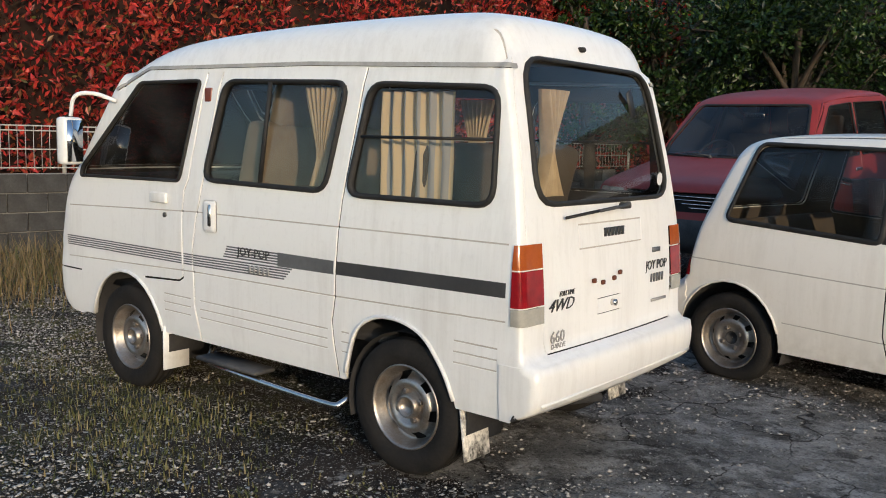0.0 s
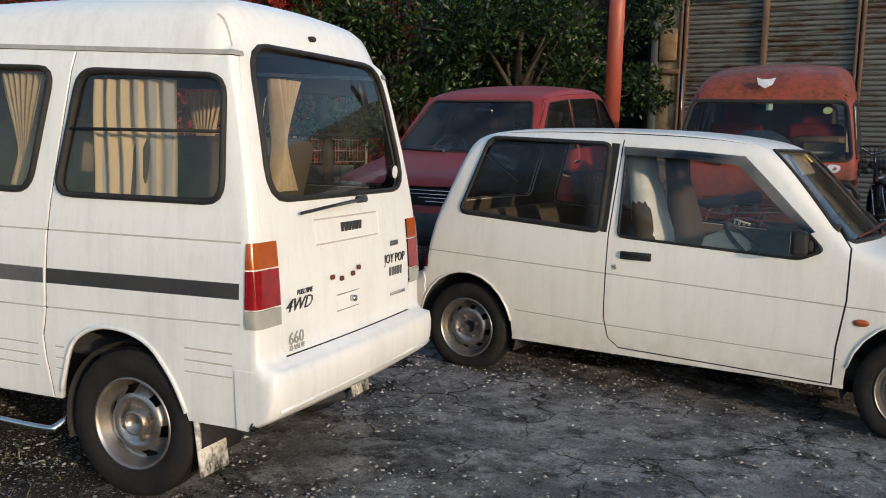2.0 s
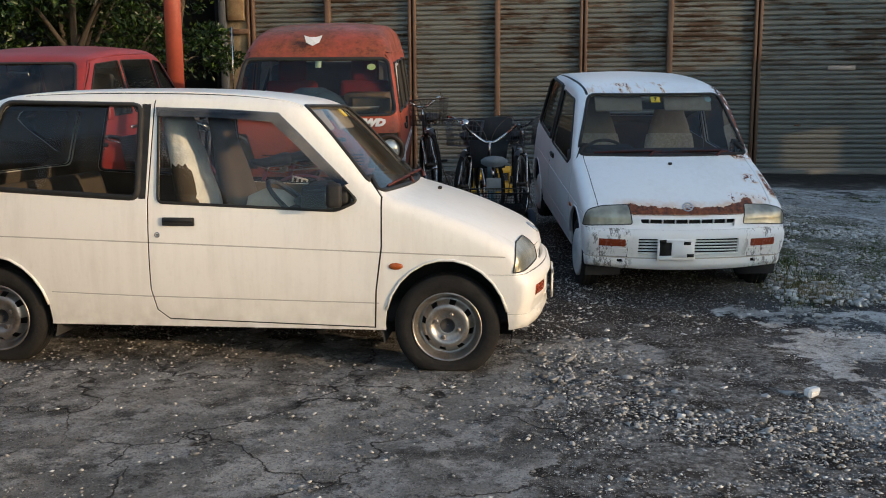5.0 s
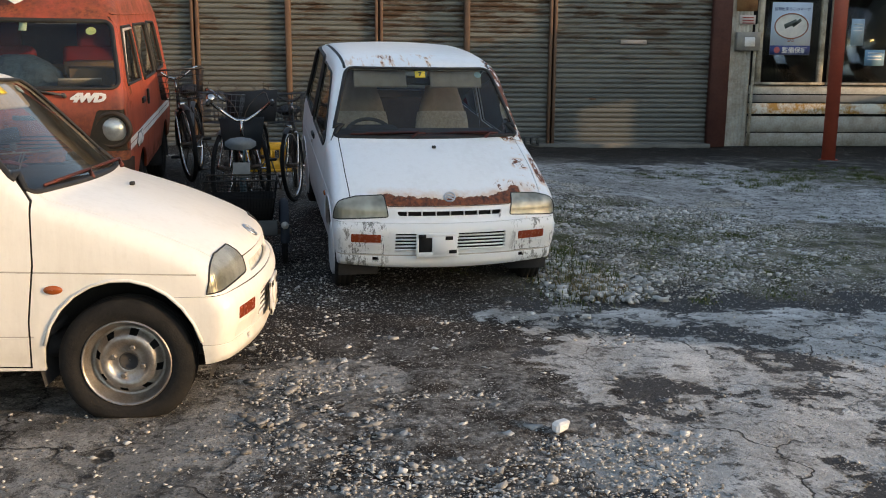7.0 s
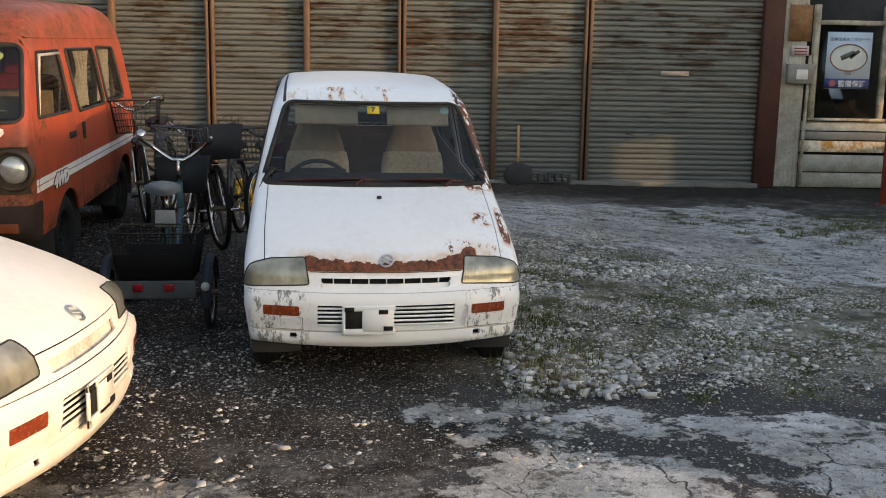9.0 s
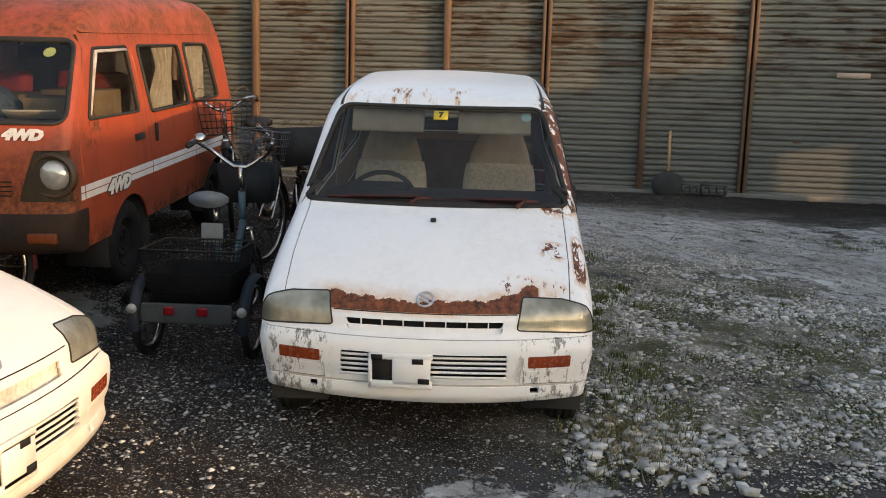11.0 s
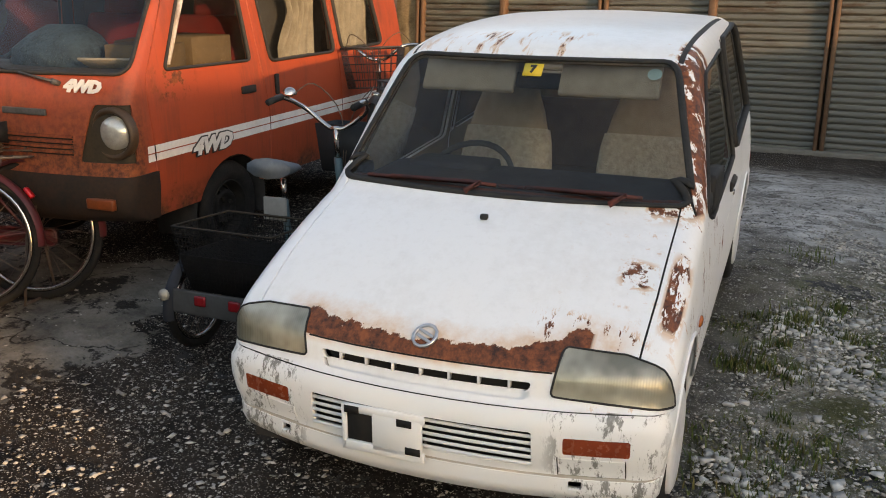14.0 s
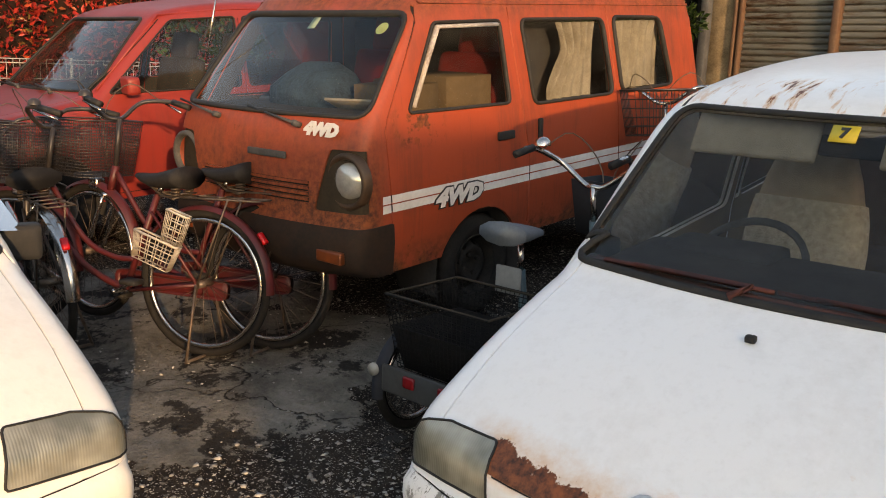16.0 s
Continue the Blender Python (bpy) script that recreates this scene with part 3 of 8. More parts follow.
def box_van():
    th = 188.7
    f = Vector((math.cos(radians(th)), math.sin(radians(th)), 0))
    left = Vector((-f.y, f.x, 0))
    W = 0.6975
    SQ = 0.935
    o = Vector((0.017, -2.421, 0)) - left * W * SQ
    van = thing("box_van", heading(o.x, o.y, th) @ Matrix.Diagonal((1, SQ, 1, 1)), "white high-roof box van with grey side stripe and striped curtains", "van")
    prof = [(2.46, 0.31), (2.58, 0.33), (2.63, 0.42), (2.63, 0.60), (2.61, 0.72), (2.55, 1.0), (2.49, 1.08), (2.26, 1.32), (2.02, 1.56), (1.86, 1.655), (1.62, 1.722), (1.25, 1.76), (0.7, 1.782), (0.1, 1.787), (-0.18, 1.780), (-0.30, 1.755), (-0.35, 1.69),
            (-0.41, 1.50), (-0.50, 1.10), (-0.535, 0.80), (-0.545, 0.60), (-0.548, 0.548), (-0.598, 0.542), (-0.612, 0.52), (-0.612, 0.41), (-0.585, 0.368), (-0.52, 0.365)]
    rear = lambda z: float(np.interp(z, [0.6, 0.8, 1.1, 1.5, 1.7], [-0.545, -0.535, -0.50, -0.41, -0.345])) - 0.012
    tz = [(0.3, 0.965), (0.42, 0.985), (0.55, 0.995), (0.66, 0.985), (0.70, 0.997), (0.9, 0.995), (0.96, 0.985), (1.05, 0.97), (1.55, 0.89), (1.60, 0.865), (1.72, 0.82), (1.85, 0.74)]
    sh = Shell(prof, W, tz, (2.36, -0.50, 0.33), R=(0.04, 0.13, 1.6), crown=0.012, bow_f=(1.9, 0.16), bow_r=(-0.2, 0.0), step=0.036)
    REAR_ARCH = rounded([(0.305, 0.15), (0.305, 0.36), (0.24, 0.56), (0.13, 0.622), (0.0, 0.62), (-0.11, 0.58), (-0.21, 0.46), (-0.27, 0.30), (-0.275, 0.15)], 0.06)
    for s in (1, -1):
        sh.cut(rounded([(0.23, 1.51), (-0.37, 1.49), (-0.39, 1.08), (0.31, 1.075)], 0.07), "side_window", "xz", s)
        sh.cut(rounded([(1.12, 1.53), (0.36, 1.515), (0.44, 1.08), (1.22, 1.085)], 0.07), "door_window", "xz", s)
        sh.cut(rounded([(1.78, 1.53), (1.31, 1.535), (1.41, 1.07), (2.26, 1.055), (2.25, 1.10)], 0.03), "front_window", "xz", s)
        sh.cut(ring((1.85, 0.25), 0.315, 0.345), "arch", "xz", s)
        sh.cut(REAR_ARCH, "arch", "xz", s)
        sh.seam([(-0.40, 1.565), (0.6, 1.595), (1.74, 1.60), (1.98, 1.50)], 0.016, "gutter_gap", "xz", s, 0.555 if s > 0 else -9.0, -0.555 if s < 0 else 9.0)
        sh.seam([(1.16, 1.57), (1.24, 1.05), (1.29, 0.75), (1.28, 0.5), (1.24, 0.335)], 0.011, "panel_gap", "xz", s)
        sh.seam([(0.27, 1.57), (0.34, 1.05), (0.36, 0.66), (0.375, 0.56), (0.34, 0.335)], 0.011, "panel_gap", "xz", s)
        sh.seam([(1.27, 1.57), (1.345, 1.08), (1.37, 1.03), (1.365, 0.62), (1.40, 0.60), (1.68, 0.585)], 0.011, "panel_gap", "xz", s)
        for z in (0.955,):
            sh.seam([(2.36, z - 0.06), (1.3, z - 0.02), (-0.47, z)], 0.006, "crease", "xz", s)
        sh.seam([(2.38, 0.62), (1.3, 0.655), (0.36, 0.665), (-0.47, 0.685)], 0.007, "crease", "xz", s)
        for z in (0.445, 0.485, 0.525):
            sh.seam([(1.52, z), (1.31, z)], 0.007, "rib", "xz", s)
            sh.seam([(1.24, z), (0.40, z)], 0.007, "rib", "xz", s)
            sh.seam([(0.32, z), (0.28, z)], 0.007, "rib", "xz", s)
            sh.seam([(-0.25, z + 0.06), (-0.44, z + 0.06)], 0.007, "rib", "xz", s)
        # the stripe: fine lines in front, a full band behind
        for k in range(5):
            z = 0.688 + 0.0115 * k
            sh.seam([(2.38, z - 0.004), (1.375, z)], 0.0065, "stripe", "xz", s)
            sh.seam([(1.355, z), (1.295, z)], 0.0065, "stripe", "xz", s)
            sh.seam([(1.28, z), (0.66 - 0.012 * k, z + 0.01)], 0.0065, "stripe", "xz", s)
            sh.seam([(1.06 - 0.006 * k, z + 0.065), (0.70, z + 0.068)], 0.0065, "stripe", "xz", s)
        sh.cut([(0.70, 0.748), (0.365, 0.753), (0.365, 0.808), (0.70, 0.807)], "stripe", "xz", s)
        sh.cut([(0.352, 0.754), (-0.47, 0.769), (-0.47, 0.822), (0.352, 0.808)], "dark_stripe", "xz", s)
        # rear lamps wrap the corner
        zz = [(0.675, 0.735, "clear_lens"), (0.74, 0.865, "red_lens"), (0.87, 0.955, "amber_lens")]
        for z0, z1, nm in zz:
            ys = sorted((s * 0.555, s * 0.71))
            sh.cut([(ys[0], z0), (ys[1], z0), (ys[1], z1), (ys[0], z1)], nm, "yz", 0, -0.7, -0.495)
    # rear
    for s in (1, -1):
        sh.cut([(-0.455, 0.2), (-0.8, 0.2), (-0.8, 0.535), (-0.455, 0.535)], "rear_bumper", "xz", s)
    sh.cut(rounded([(-0.565, 1.085), (0.565, 1.085), (0.515, 1.605), (-0.515, 1.605)], 0.12), "rear_window", "yz", 0, -0.7, -0.25)
    sh.seam([(0.553, 0.68), (0.55, 0.60), (0.535, 0.562), (-0.535, 0.562), (-0.55, 0.60), (-0.553, 0.68)], 0.005, "panel_gap", "yz", 0, -0.7, -0.3)
    for s in (1, -1):
        sh.seam([(s * 0.645, 0.97), (s * 0.60, 1.45), (s * 0.545, 1.70)], 0.006, "crease", "yz", 0, -0.7, -0.25)
    sh.seam([(-0.26, 0.915), (0.28, 0.915), (0.28, 1.005), (-0.26, 1.005), (-0.26, 0.915)], 0.006, "crease", "yz", 0, -0.7, -0.3)
    sh.seam([(-0.05, 0.655), (0.15, 0.655), (0.15, 0.715), (-0.05, 0.715)], 0.005, "panel_gap", "yz", 0, -0.7, -0.3)
    # front
    sh.cut(rounded([(-0.61, 1.09), (0.61, 1.09), (0.52, 1.56), (-0.52, 1.56)], 0.06), "windscreen", "yz", 0, 1.7, 3)
    sh.cut(rounded([(-0.62, 0.63), (-0.40, 0.63), (-0.40, 0.75), (-0.62, 0.75)], 0.02), "headlamp", "yz", 0, 2.3, 3)
    sh.cut(rounded([(0.62, 0.63), (0.40, 0.63), (0.40, 0.75), (0.62, 0.75)], 0.02), "headlamp", "yz", 0, 2.3, 3)
    sh.seam([(-0.75, 0.555), (0.75, 0.555)], 0.010, "panel_gap", "yz", 0, 2.25, 3)
    # regions
    fd = [(1.27, 1.57), (1.345, 1.08), (1.37, 1.03), (1.365, 0.62), (1.40, 0.60), (1.68, 0.585), (2.13, 0.55), (2.37, 0.64), (2.35, 1.02), (1.8, 1.585)]
    sd = [(1.16, 1.57), (1.24, 1.05), (1.29, 0.75), (1.28, 0.5), (1.24, 0.30), (0.34, 0.30), (0.375, 0.56), (0.36, 0.66), (0.34, 1.05), (0.27, 1.57)]
    for s, nm in ((1, "left"), (-1, "right")):
        sh.claim(lambda c, n, s=s: c.y * s > 0.3 and inside(sd, c.x, c.z), "slide_" + nm)
        sh.claim(lambda c, n, s=s: c.y * s > 0.3 and inside(fd, c.x, c.z) and c.x < 2.36, "door_" + nm)
    sh.claim(lambda c, n: c.z > 1.598 and c.x < 1.99, "roof")
    sh.claim(lambda c, n: c.x < -0.30 and c.z > 0.562 and c.z < 1.72 and abs(c.y) < np.interp(c.z, [0.5, 0.68, 0.69, 0.97, 1.45, 1.7], [0.545, 0.553, 0.555, 0.645, 0.6, 0.545]), "tailgate")
    IN = DARKIN
    panel(sh, "body", "body", WHITE, van, IN)
    panel(sh, "roof", "roof", WHITE, van, IN)
    tg = panel(sh, "tailgate", "tailgate", WHITE, van, IN)
    panel(sh, "rear_bumper", "rear_bumper", WHITE, van, IN, out=0.006)
    part("bumper_lip", tube([(-0.619 + 0.014 * (abs(y) / W) ** 8, y, 0.405) for y in np.linspace(-0.655, 0.655, 15)], 0.006, 5), WHITE, van)
    arch_lip(sh, van, WHITE, REAR_ARCH, 0.33)
    arch_lip(sh, van, WHITE, ring((1.85, 0.25), 0.315, 0.345), 0.33)
    for nm in ("left", "right"):
        s = 1 if nm == "left" else -1
        d = panel(sh, "door_" + nm, "front_door", WHITE, van, IN)
        part("door_handle", join(box((1.545, s * 0.698, 0.985), (0.13, 0.02, 0.05), 0.008, 2)), WHITE, d)
        part("key_hole", tube([(1.50, s * 0.685, 0.905), (1.50, s * 0.70, 0.905)], 0.012, 10), TRIM, d)
        d = panel(sh, "slide_" + nm, "sliding_door", WHITE, van, IN)
        part("door_handle", box((1.15, s * 0.70, 0.925), (0.085, 0.026, 0.145), 0.02, 3), WHITE, d)
        part("handle_grip", box((1.14, s * 0.712, 0.93), (0.022, 0.012, 0.10), 0.005), CHROME, d)
    sh.sheet("panel_gap", "panel_gap", GAP, van, -0.008)
    sh.sheet("gutter_gap", "gutter", surf("grey_gutter", (0.42, 0.41, 0.38), (0.25, 0.24, 0.22)), van, 0.006)
    sh.sheet("crease", "crease", SHADE_GRIME, van, -0.004)
    sh.sheet("rib", "rib", SHADE_GRIME, van, -0.004)
    sh.sheet("stripe", "stripe", GREY_STRIPE, van, 0.0, "grey pinstripe band")
    sh.sheet("dark_stripe", "rear_stripe", surf("charcoal_stripe", (0.035, 0.034, 0.036), (0.06, 0.058, 0.055), 4, 0.4), van, 0.0, "charcoal side band")
    for nm, mt in (("red_lens", RED_LENS), ("amber_lens", AMBER_LENS), ("clear_lens", CLEAR_LENS)):
        sh.sheet(nm, "tail_" + nm, mt, van, 0.006)
    sh.sheet("headlamp", "headlamp", LAMP_GLASS, van, 0.0)
    window(sh, "side_window", van, GLASS, 0.019)
    window(sh, "door_window", van, GLASS, 0.019)
    window(sh, "front_window", van, GLASS_DARK, 0.014)
    window(sh, "rear_window", van, GLASS, 0.016, name="rear_window")
    window(sh, "windscreen", van, GLASS, 0.015, name="windscreen")
    for s in (1, -1):
        part("window_bar", tube([(0.80, s * 0.648, 1.52), (0.84, s * 0.672, 1.09)], 0.011, 6), RUBBER, van)
        part("window_bar", tube([(0.28, s * 0.655, 1.305), (-0.37, s * 0.655, 1.31)], 0.006, 6), RUBBER, van)
    # wheels
    for x, z in ((0.0, 0.276), (1.85, 0.252)):
        for s in (1, -1):
            well(van, (x, 0.27), 0.30 if x < 1 else 0.33, s * 0.66, s * 0.40)
            add_wheel(van, "spokes", x, s * 0.60, z, 0.268, 0.145, 0.168, s, 0.268 - min(z, 0.268) + 0.004, 0.4 + x)
    part("underbody", box((1.0, 0, 0.40), (2.9, 1.05, 0.16), 0.03), DARKIN, van)
    part("axle", tube([(0, -0.55, 0.26), (0, 0.55, 0.26)], 0.04, 8), DARKIN, van)
    part("muffler", tube([(-0.30, 0.25, 0.34), (-0.45, 0.25, 0.34), (-0.56, 0.1, 0.32)], [0.05, 0.05, 0.018], 10), DARKIN, van)
    for s in (1, -1):
        part("mud_flap", box((-0.27, s * 0.59, 0.225), (0.012, 0.17, 0.26), 0.004), surf("sooty_white", (0.72, 0.68, 0.60), (0.05, 0.045, 0.04), 7, 0.7, spot=0.16) if s > 0 else bpy.data.materials["sooty_white"], van, "soot-stained white mud flap", m=Matrix.Translation((-0.05, 0, 0)) @ Matrix.Rotation(radians(8), 4, "Y"))
        part("mud_flap", box((1.53, s * 0.61, 0.25), (0.012, 0.16, 0.22), 0.004), WHITE, van)
    part("side_step", tube(curve([(1.24, 0.60, 0.30), (1.20, 0.66, 0.24), (1.0, 0.70, 0.235), (0.42, 0.70, 0.215), (0.33, 0.67, 0.225), (0.33, 0.58, 0.28)], 5), 0.017, 8), CHROME, van, "rusted chrome side step bar")
    part("step_tread", box((1.02, 0.66, 0.262), (0.42, 0.13, 0.02), 0.006), TRIM, van)
    # mirror
    for s in (1,):
        part("mirror_arm", tube(curve([(1.97, s * 0.645, 1.44), (2.06, s * 0.72, 1.475), (2.14, s * 0.78, 1.46), (2.17, s * 0.79, 1.36)], 5), 0.011, 7), WHITE, van)
        mr = part("mirror", moved(box((0, 0, 0), (0.07, 0.13, 0.24), 0.02, 2), Matrix.Translation((2.18, s * 0.79, 1.235)) @ Matrix.Rotation(radians(s * 12), 4, "Z")), WHITE, van)
        part("mirror_glass", moved(box((-0.037, 0, 0), (0.004, 0.105, 0.21), 0.0), Matrix.Translation((2.18, s * 0.79, 1.235)) @ Matrix.Rotation(radians(s * 12), 4, "Z")), surf("mirror", (0.7, 0.7, 0.7), rough=0.04, metal=1.0), mr)
    part("side_marker", box((1.245, 0.625, 1.47), (0.05, 0.02, 0.065), 0.008, 2), surf("marker_brown", (0.20, 0.05, 0.03), rough=0.3), van)
    # rear fittings
    wiper(tg, (-0.52, -0.08, 1.062), (-0.52, 0.40, 1.035), (-0.03, 0, 0.005))
    part("window_sticker", moved(box((0, 0, 0), (0.002, 0.05, 0.12)), Matrix.Translation((rear(1.47) - 0.002, -0.30, 1.47)) @ Matrix.Rotation(radians(-28), 4, "X")), BLACK_LETTER, tg)
    part("round_sticker", moved(lathe([(0.028, 0), (0.001, 0.002)], 18), Matrix.Translation((rear(1.16) + 0.002, -0.49, 1.16)) @ Matrix.Rotation(radians(90), 4, "Z")), WHITE_LETTER, tg)
    part("lock", tube([(-0.55, 0.03, 0.69), (-0.572, 0.03, 0.69)], 0.013, 10), CHROME, tg)
    part("washer_jet", box((rear(1.665) - 0.006, 0.05, 1.665), (0.03, 0.03, 0.02), 0.006), RUBBER, tg)
    for y, z in ((0.19, 0.79), (0.115, 0.777), (0.02, 0.785), (-0.03, 0.803)):
        part("plate_bolt", box((-0.553, y, z), (0.012, 0.022, 0.018), 0.003), surf("rusty_bolt", (0.14, 0.05, 0.03), rough=0.8), tg)
    R = Matrix.Rotation(radians(-90), 4, "Z") @ Matrix.Rotation(radians(90), 4, "X")
    part("maker_emblem", join(*[box((rear(0.966) - 0.001, -0.02 - 0.030 * k, 0.966), (0.006, 0.022, 0.034)) for k in range(-3, 3)]), BLACK_LETTER, tg)
    letters("lettering", "JOY POP", 0.056, BLACK_LETTER, tg, Matrix.Translation((rear(0.80) + 0.003, -0.40, 0.80)) @ R)
    letters("lettering", "4WD", 0.062, BLACK_LETTER, tg, Matrix.Translation((rear(0.73) + 0.003, 0.435, 0.725)) @ R @ Matrix.Diagonal((1.3, 1, 1, 1)), shear=0.4)
    letters("lettering", "FULLTIME", 0.026, BLACK_LETTER, tg, Matrix.Translation((rear(0.76) + 0.003, 0.39, 0.765)) @ R, shear=0.2)
    letters("lettering", "660", 0.062, PALE_GREY, tg, Matrix.Translation((rear(0.6) + 0.003, 0.46, 0.612)) @ R @ Matrix.Diagonal((1.15, 1, 1, 1)))
    letters("lettering", "12-VALVE", 0.026, PALE_GREY, tg, Matrix.Translation((rear(0.6) + 0.003, 0.455, 0.580)) @ R)
    for k in range(5):
        part("badge_bar", box((rear(0.74) + 0.001, -0.345 - 0.028 * k, 0.748), (0.004, 0.012, 0.036)), GREY_STRIPE, tg)
    part("badge_bar", box((rear(0.86) + 0.001, -0.40, 0.865), (0.004, 0.075, 0.02)), GREY_STRIPE, tg)
    part("badge_bar", box((rear(0.66) + 0.001, -0.42, 0.652), (0.004, 0.15, 0.012)), PALE_GREY, tg)
    L = Matrix.Rotation(radians(180), 4, "Z") @ Matrix.Rotation(radians(90), 4, "X")
    letters("lettering", "JOY-POP", 0.055, BLACK_LETTER, van, Matrix.Translation((0.855, 0.6965, 0.785)) @ L)
    part("bars", join(*[box((0.88 - 0.03 * k, 0.696, 0.715), (0.014, 0.003, 0.034)) for k in range(5)]), PALE_GREY, van)
    # inside
    part("cabin_floor", box((0.9, 0, 0.50), (2.8, 1.20, 0.03)), DARKIN, van)
    seat(van, 1.35, -0.33, 0.72, 0.48, BEIGE, True, 0.6)
    seat(van, 1.35, 0.33, 0.72, 0.48, BEIGE, True, 0.6)
    part("bench", join(box((0.35, 0, 0.72), (0.5, 1.15, 0.16), 0.05, 2), moved(box((0, 0, 0.27), (0.13, 1.15, 0.55), 0.05, 2), Matrix.Translation((0.12, 0, 0.76)) @ Matrix.Rotation(radians(-14), 4, "Y"))), BENCH, van)
    part("dashboard", box((2.25, 0, 0.95), (0.4, 1.2, 0.22), 0.06, 3), DARKIN, van)
    steering(van, 2.0, -0.33, 1.02, 0.19, 60)
    stripes = Nodes("striped_curtain", 0.9)
    w = stripes.t.nodes.new("ShaderNodeTexWave")
    w.bands_direction = "X"
    w.inputs["Scale"].default_value, w.inputs["Distortion"].default_value = 4.6, 0.6
    stripes.link(stripes.co, w.inputs[0])
    stripes.put("Base Color", stripes.mix(stripes.ramp(w.outputs["Fac"], 0.45, 0.55), (0.60, 0.46, 0.28), (0.36, 0.34, 0.32)))
    for s in (1, -1):
        y = s * 0.575
        if s > 0:
            part("curtain", drape(0.22, -0.14, y, 1.48, 1.07, 6, 0.022), stripes.m, van, "cream and grey striped curtain")
        part("curtain", drape(0.44, 0.66, y, 1.50, 1.09, 7, 0.024, (1.22, 0.34), mid=0.5), CURTAIN, van, "cream curtain tied back")
        if s > 0:
            part("curtain", drape(0.36, 0.14, -0.375, 1.50, 1.10, 6, 0.032, (1.28, 0.26), "y", mid=0.40), CURTAIN, van, "cream curtain tied back")
    part("headliner", box((0.5, 0, 1.66), (1.7, 0.95, 0.02), 0.0), BEIGE, van)
    return van


box_van()


# ---- two small hatchbacks of one model ----
def hood_rust(n):
    x, y, z = n.axis(0), n.axis(1), n.axis(2)
    wob = n.math("MULTIPLY", n.math("SUBTRACT", n.noise(11.0, 6.0, 0.75), 0.5), 0.11)
    fine = n.noise(26.0, 6.0, 0.75)
    # band along the front edge of the bonnet, wider at its ends
    wide = n.math("ADD", n.math("MULTIPLY", n.math("MULTIPLY", y, y), 0.36), n.math("MULTIPLY", n.band(y, 0.37, 0.52, 0.07), 0.06))
    edge = n.math("ADD", n.math("ADD", x, wob), wide)
    lip = n.math("MULTIPLY", n.band(edge, 2.752, 3.2, 0.005), n.math("MULTIPLY", n.band(z, 0.588, 0.80, 0.004), n.band(y, -0.40, 0.46, 0.02)))
    lip = n.math("MULTIPLY", lip, n.ramp(fine, 0.27, 0.36))
    # scattered blisters near one corner, streaks down the wing and pillar
    bl = n.math("MULTIPLY", n.math("MULTIPLY", n.band(y, 0.30, 0.58, 0.05), n.band(x, 2.60, 2.74, 0.03)), n.ramp(n.noise(13.0, 6.0, 0.75, stretch=(0.7, 2.2, 1.0)), 0.56, 0.59))
    spot = n.math("MULTIPLY", n.math("MULTIPLY", n.band(y, 0.49, 0.58, 0.02), n.band(x, 2.34, 2.43, 0.03)), n.ramp(n.noise(16.0, 6.0, 0.75), 0.50, 0.53))
    gash = n.math("MULTIPLY", n.math("MULTIPLY", n.band(y, 0.625, 0.675, 0.012), n.band(x, 2.28, 2.55, 0.05)), n.ramp(n.noise(10.0, 6.0, 0.75, stretch=(0.6, 2.5, 1.0)), 0.46, 0.50))
    st = n.noise(12.0, 5.0, 0.7, stretch=(2.2, 2.2, 0.5))
    wing = n.math("MULTIPLY", n.math("MULTIPLY", n.band(y, 0.625, 0.80, 0.008), n.band(x, 1.3, 2.45, 0.12)), n.ramp(st, 0.62, 0.65))
    pil = n.math("MULTIPLY", n.math("MULTIPLY", n.band(y, 0.50, 0.70, 0.012), n.band(z, 0.86, 1.36, 0.03)), n.math("MULTIPLY", n.band(x, 1.4, 2.1, 0.05), n.ramp(n.noise(9.0, 6.0, 0.7, stretch=(2.2, 2.2, 0.6)), 0.445, 0.485)))
    rf = n.math("MULTIPLY", n.math("MULTIPLY", n.band(z, 1.30, 1.5, 0.01), n.math("MULTIPLY", n.band(x, 1.40, 1.66, 0.03), n.band(y, -0.45, 0.10, 0.04))), n.ramp(n.noise(7.0, 5.0, 0.7, stretch=(0.45, 2.6, 1.0)), 0.605, 0.625))
    m = lip
    for o in (bl, spot, gash, wing, pil, rf):
        m = n.math("MAXIMUM", m, o)
    # the yellow stain that runs ahead of the rust
    halo = n.math("MULTIPLY", n.band(edge, 2.715, 3.2, 0.03), n.math("MULTIPLY", n.band(z, 0.575, 0.82, 0.01), n.band(y, -0.46, 0.56, 0.05)))
    smear = n.math("MULTIPLY", n.math("MULTIPLY", n.band(y, 0.36, 0.80, 0.08), n.band(x, 1.2, 2.72, 0.15)), n.ramp(st, 0.60, 0.68))
    stain = n.math("MULTIPLY", n.math("MULTIPLY", n.band(z, 1.30, 1.5, 0.01), n.math("MULTIPLY", n.band(x, 1.38, 1.66, 0.04), n.band(y, -0.5, 0.15, 0.05))), n.ramp(n.noise(7.0, 5.0, 0.7, stretch=(0.45, 2.6, 1.0)), 0.53, 0.60))
    halo = n.math("MAXIMUM", n.math("MULTIPLY", n.math("MAXIMUM", halo, smear), n.ramp(n.noise(6.0, 5.0, 0.7), 0.36, 0.66)), stain)
    halo = n.math("MAXIMUM", halo, n.math("MULTIPLY", n.ramp(m, 0.02, 0.30), 0.8))
    return n.ramp(m, 0.34, 0.50), n.math("MULTIPLY", halo, 0.8)


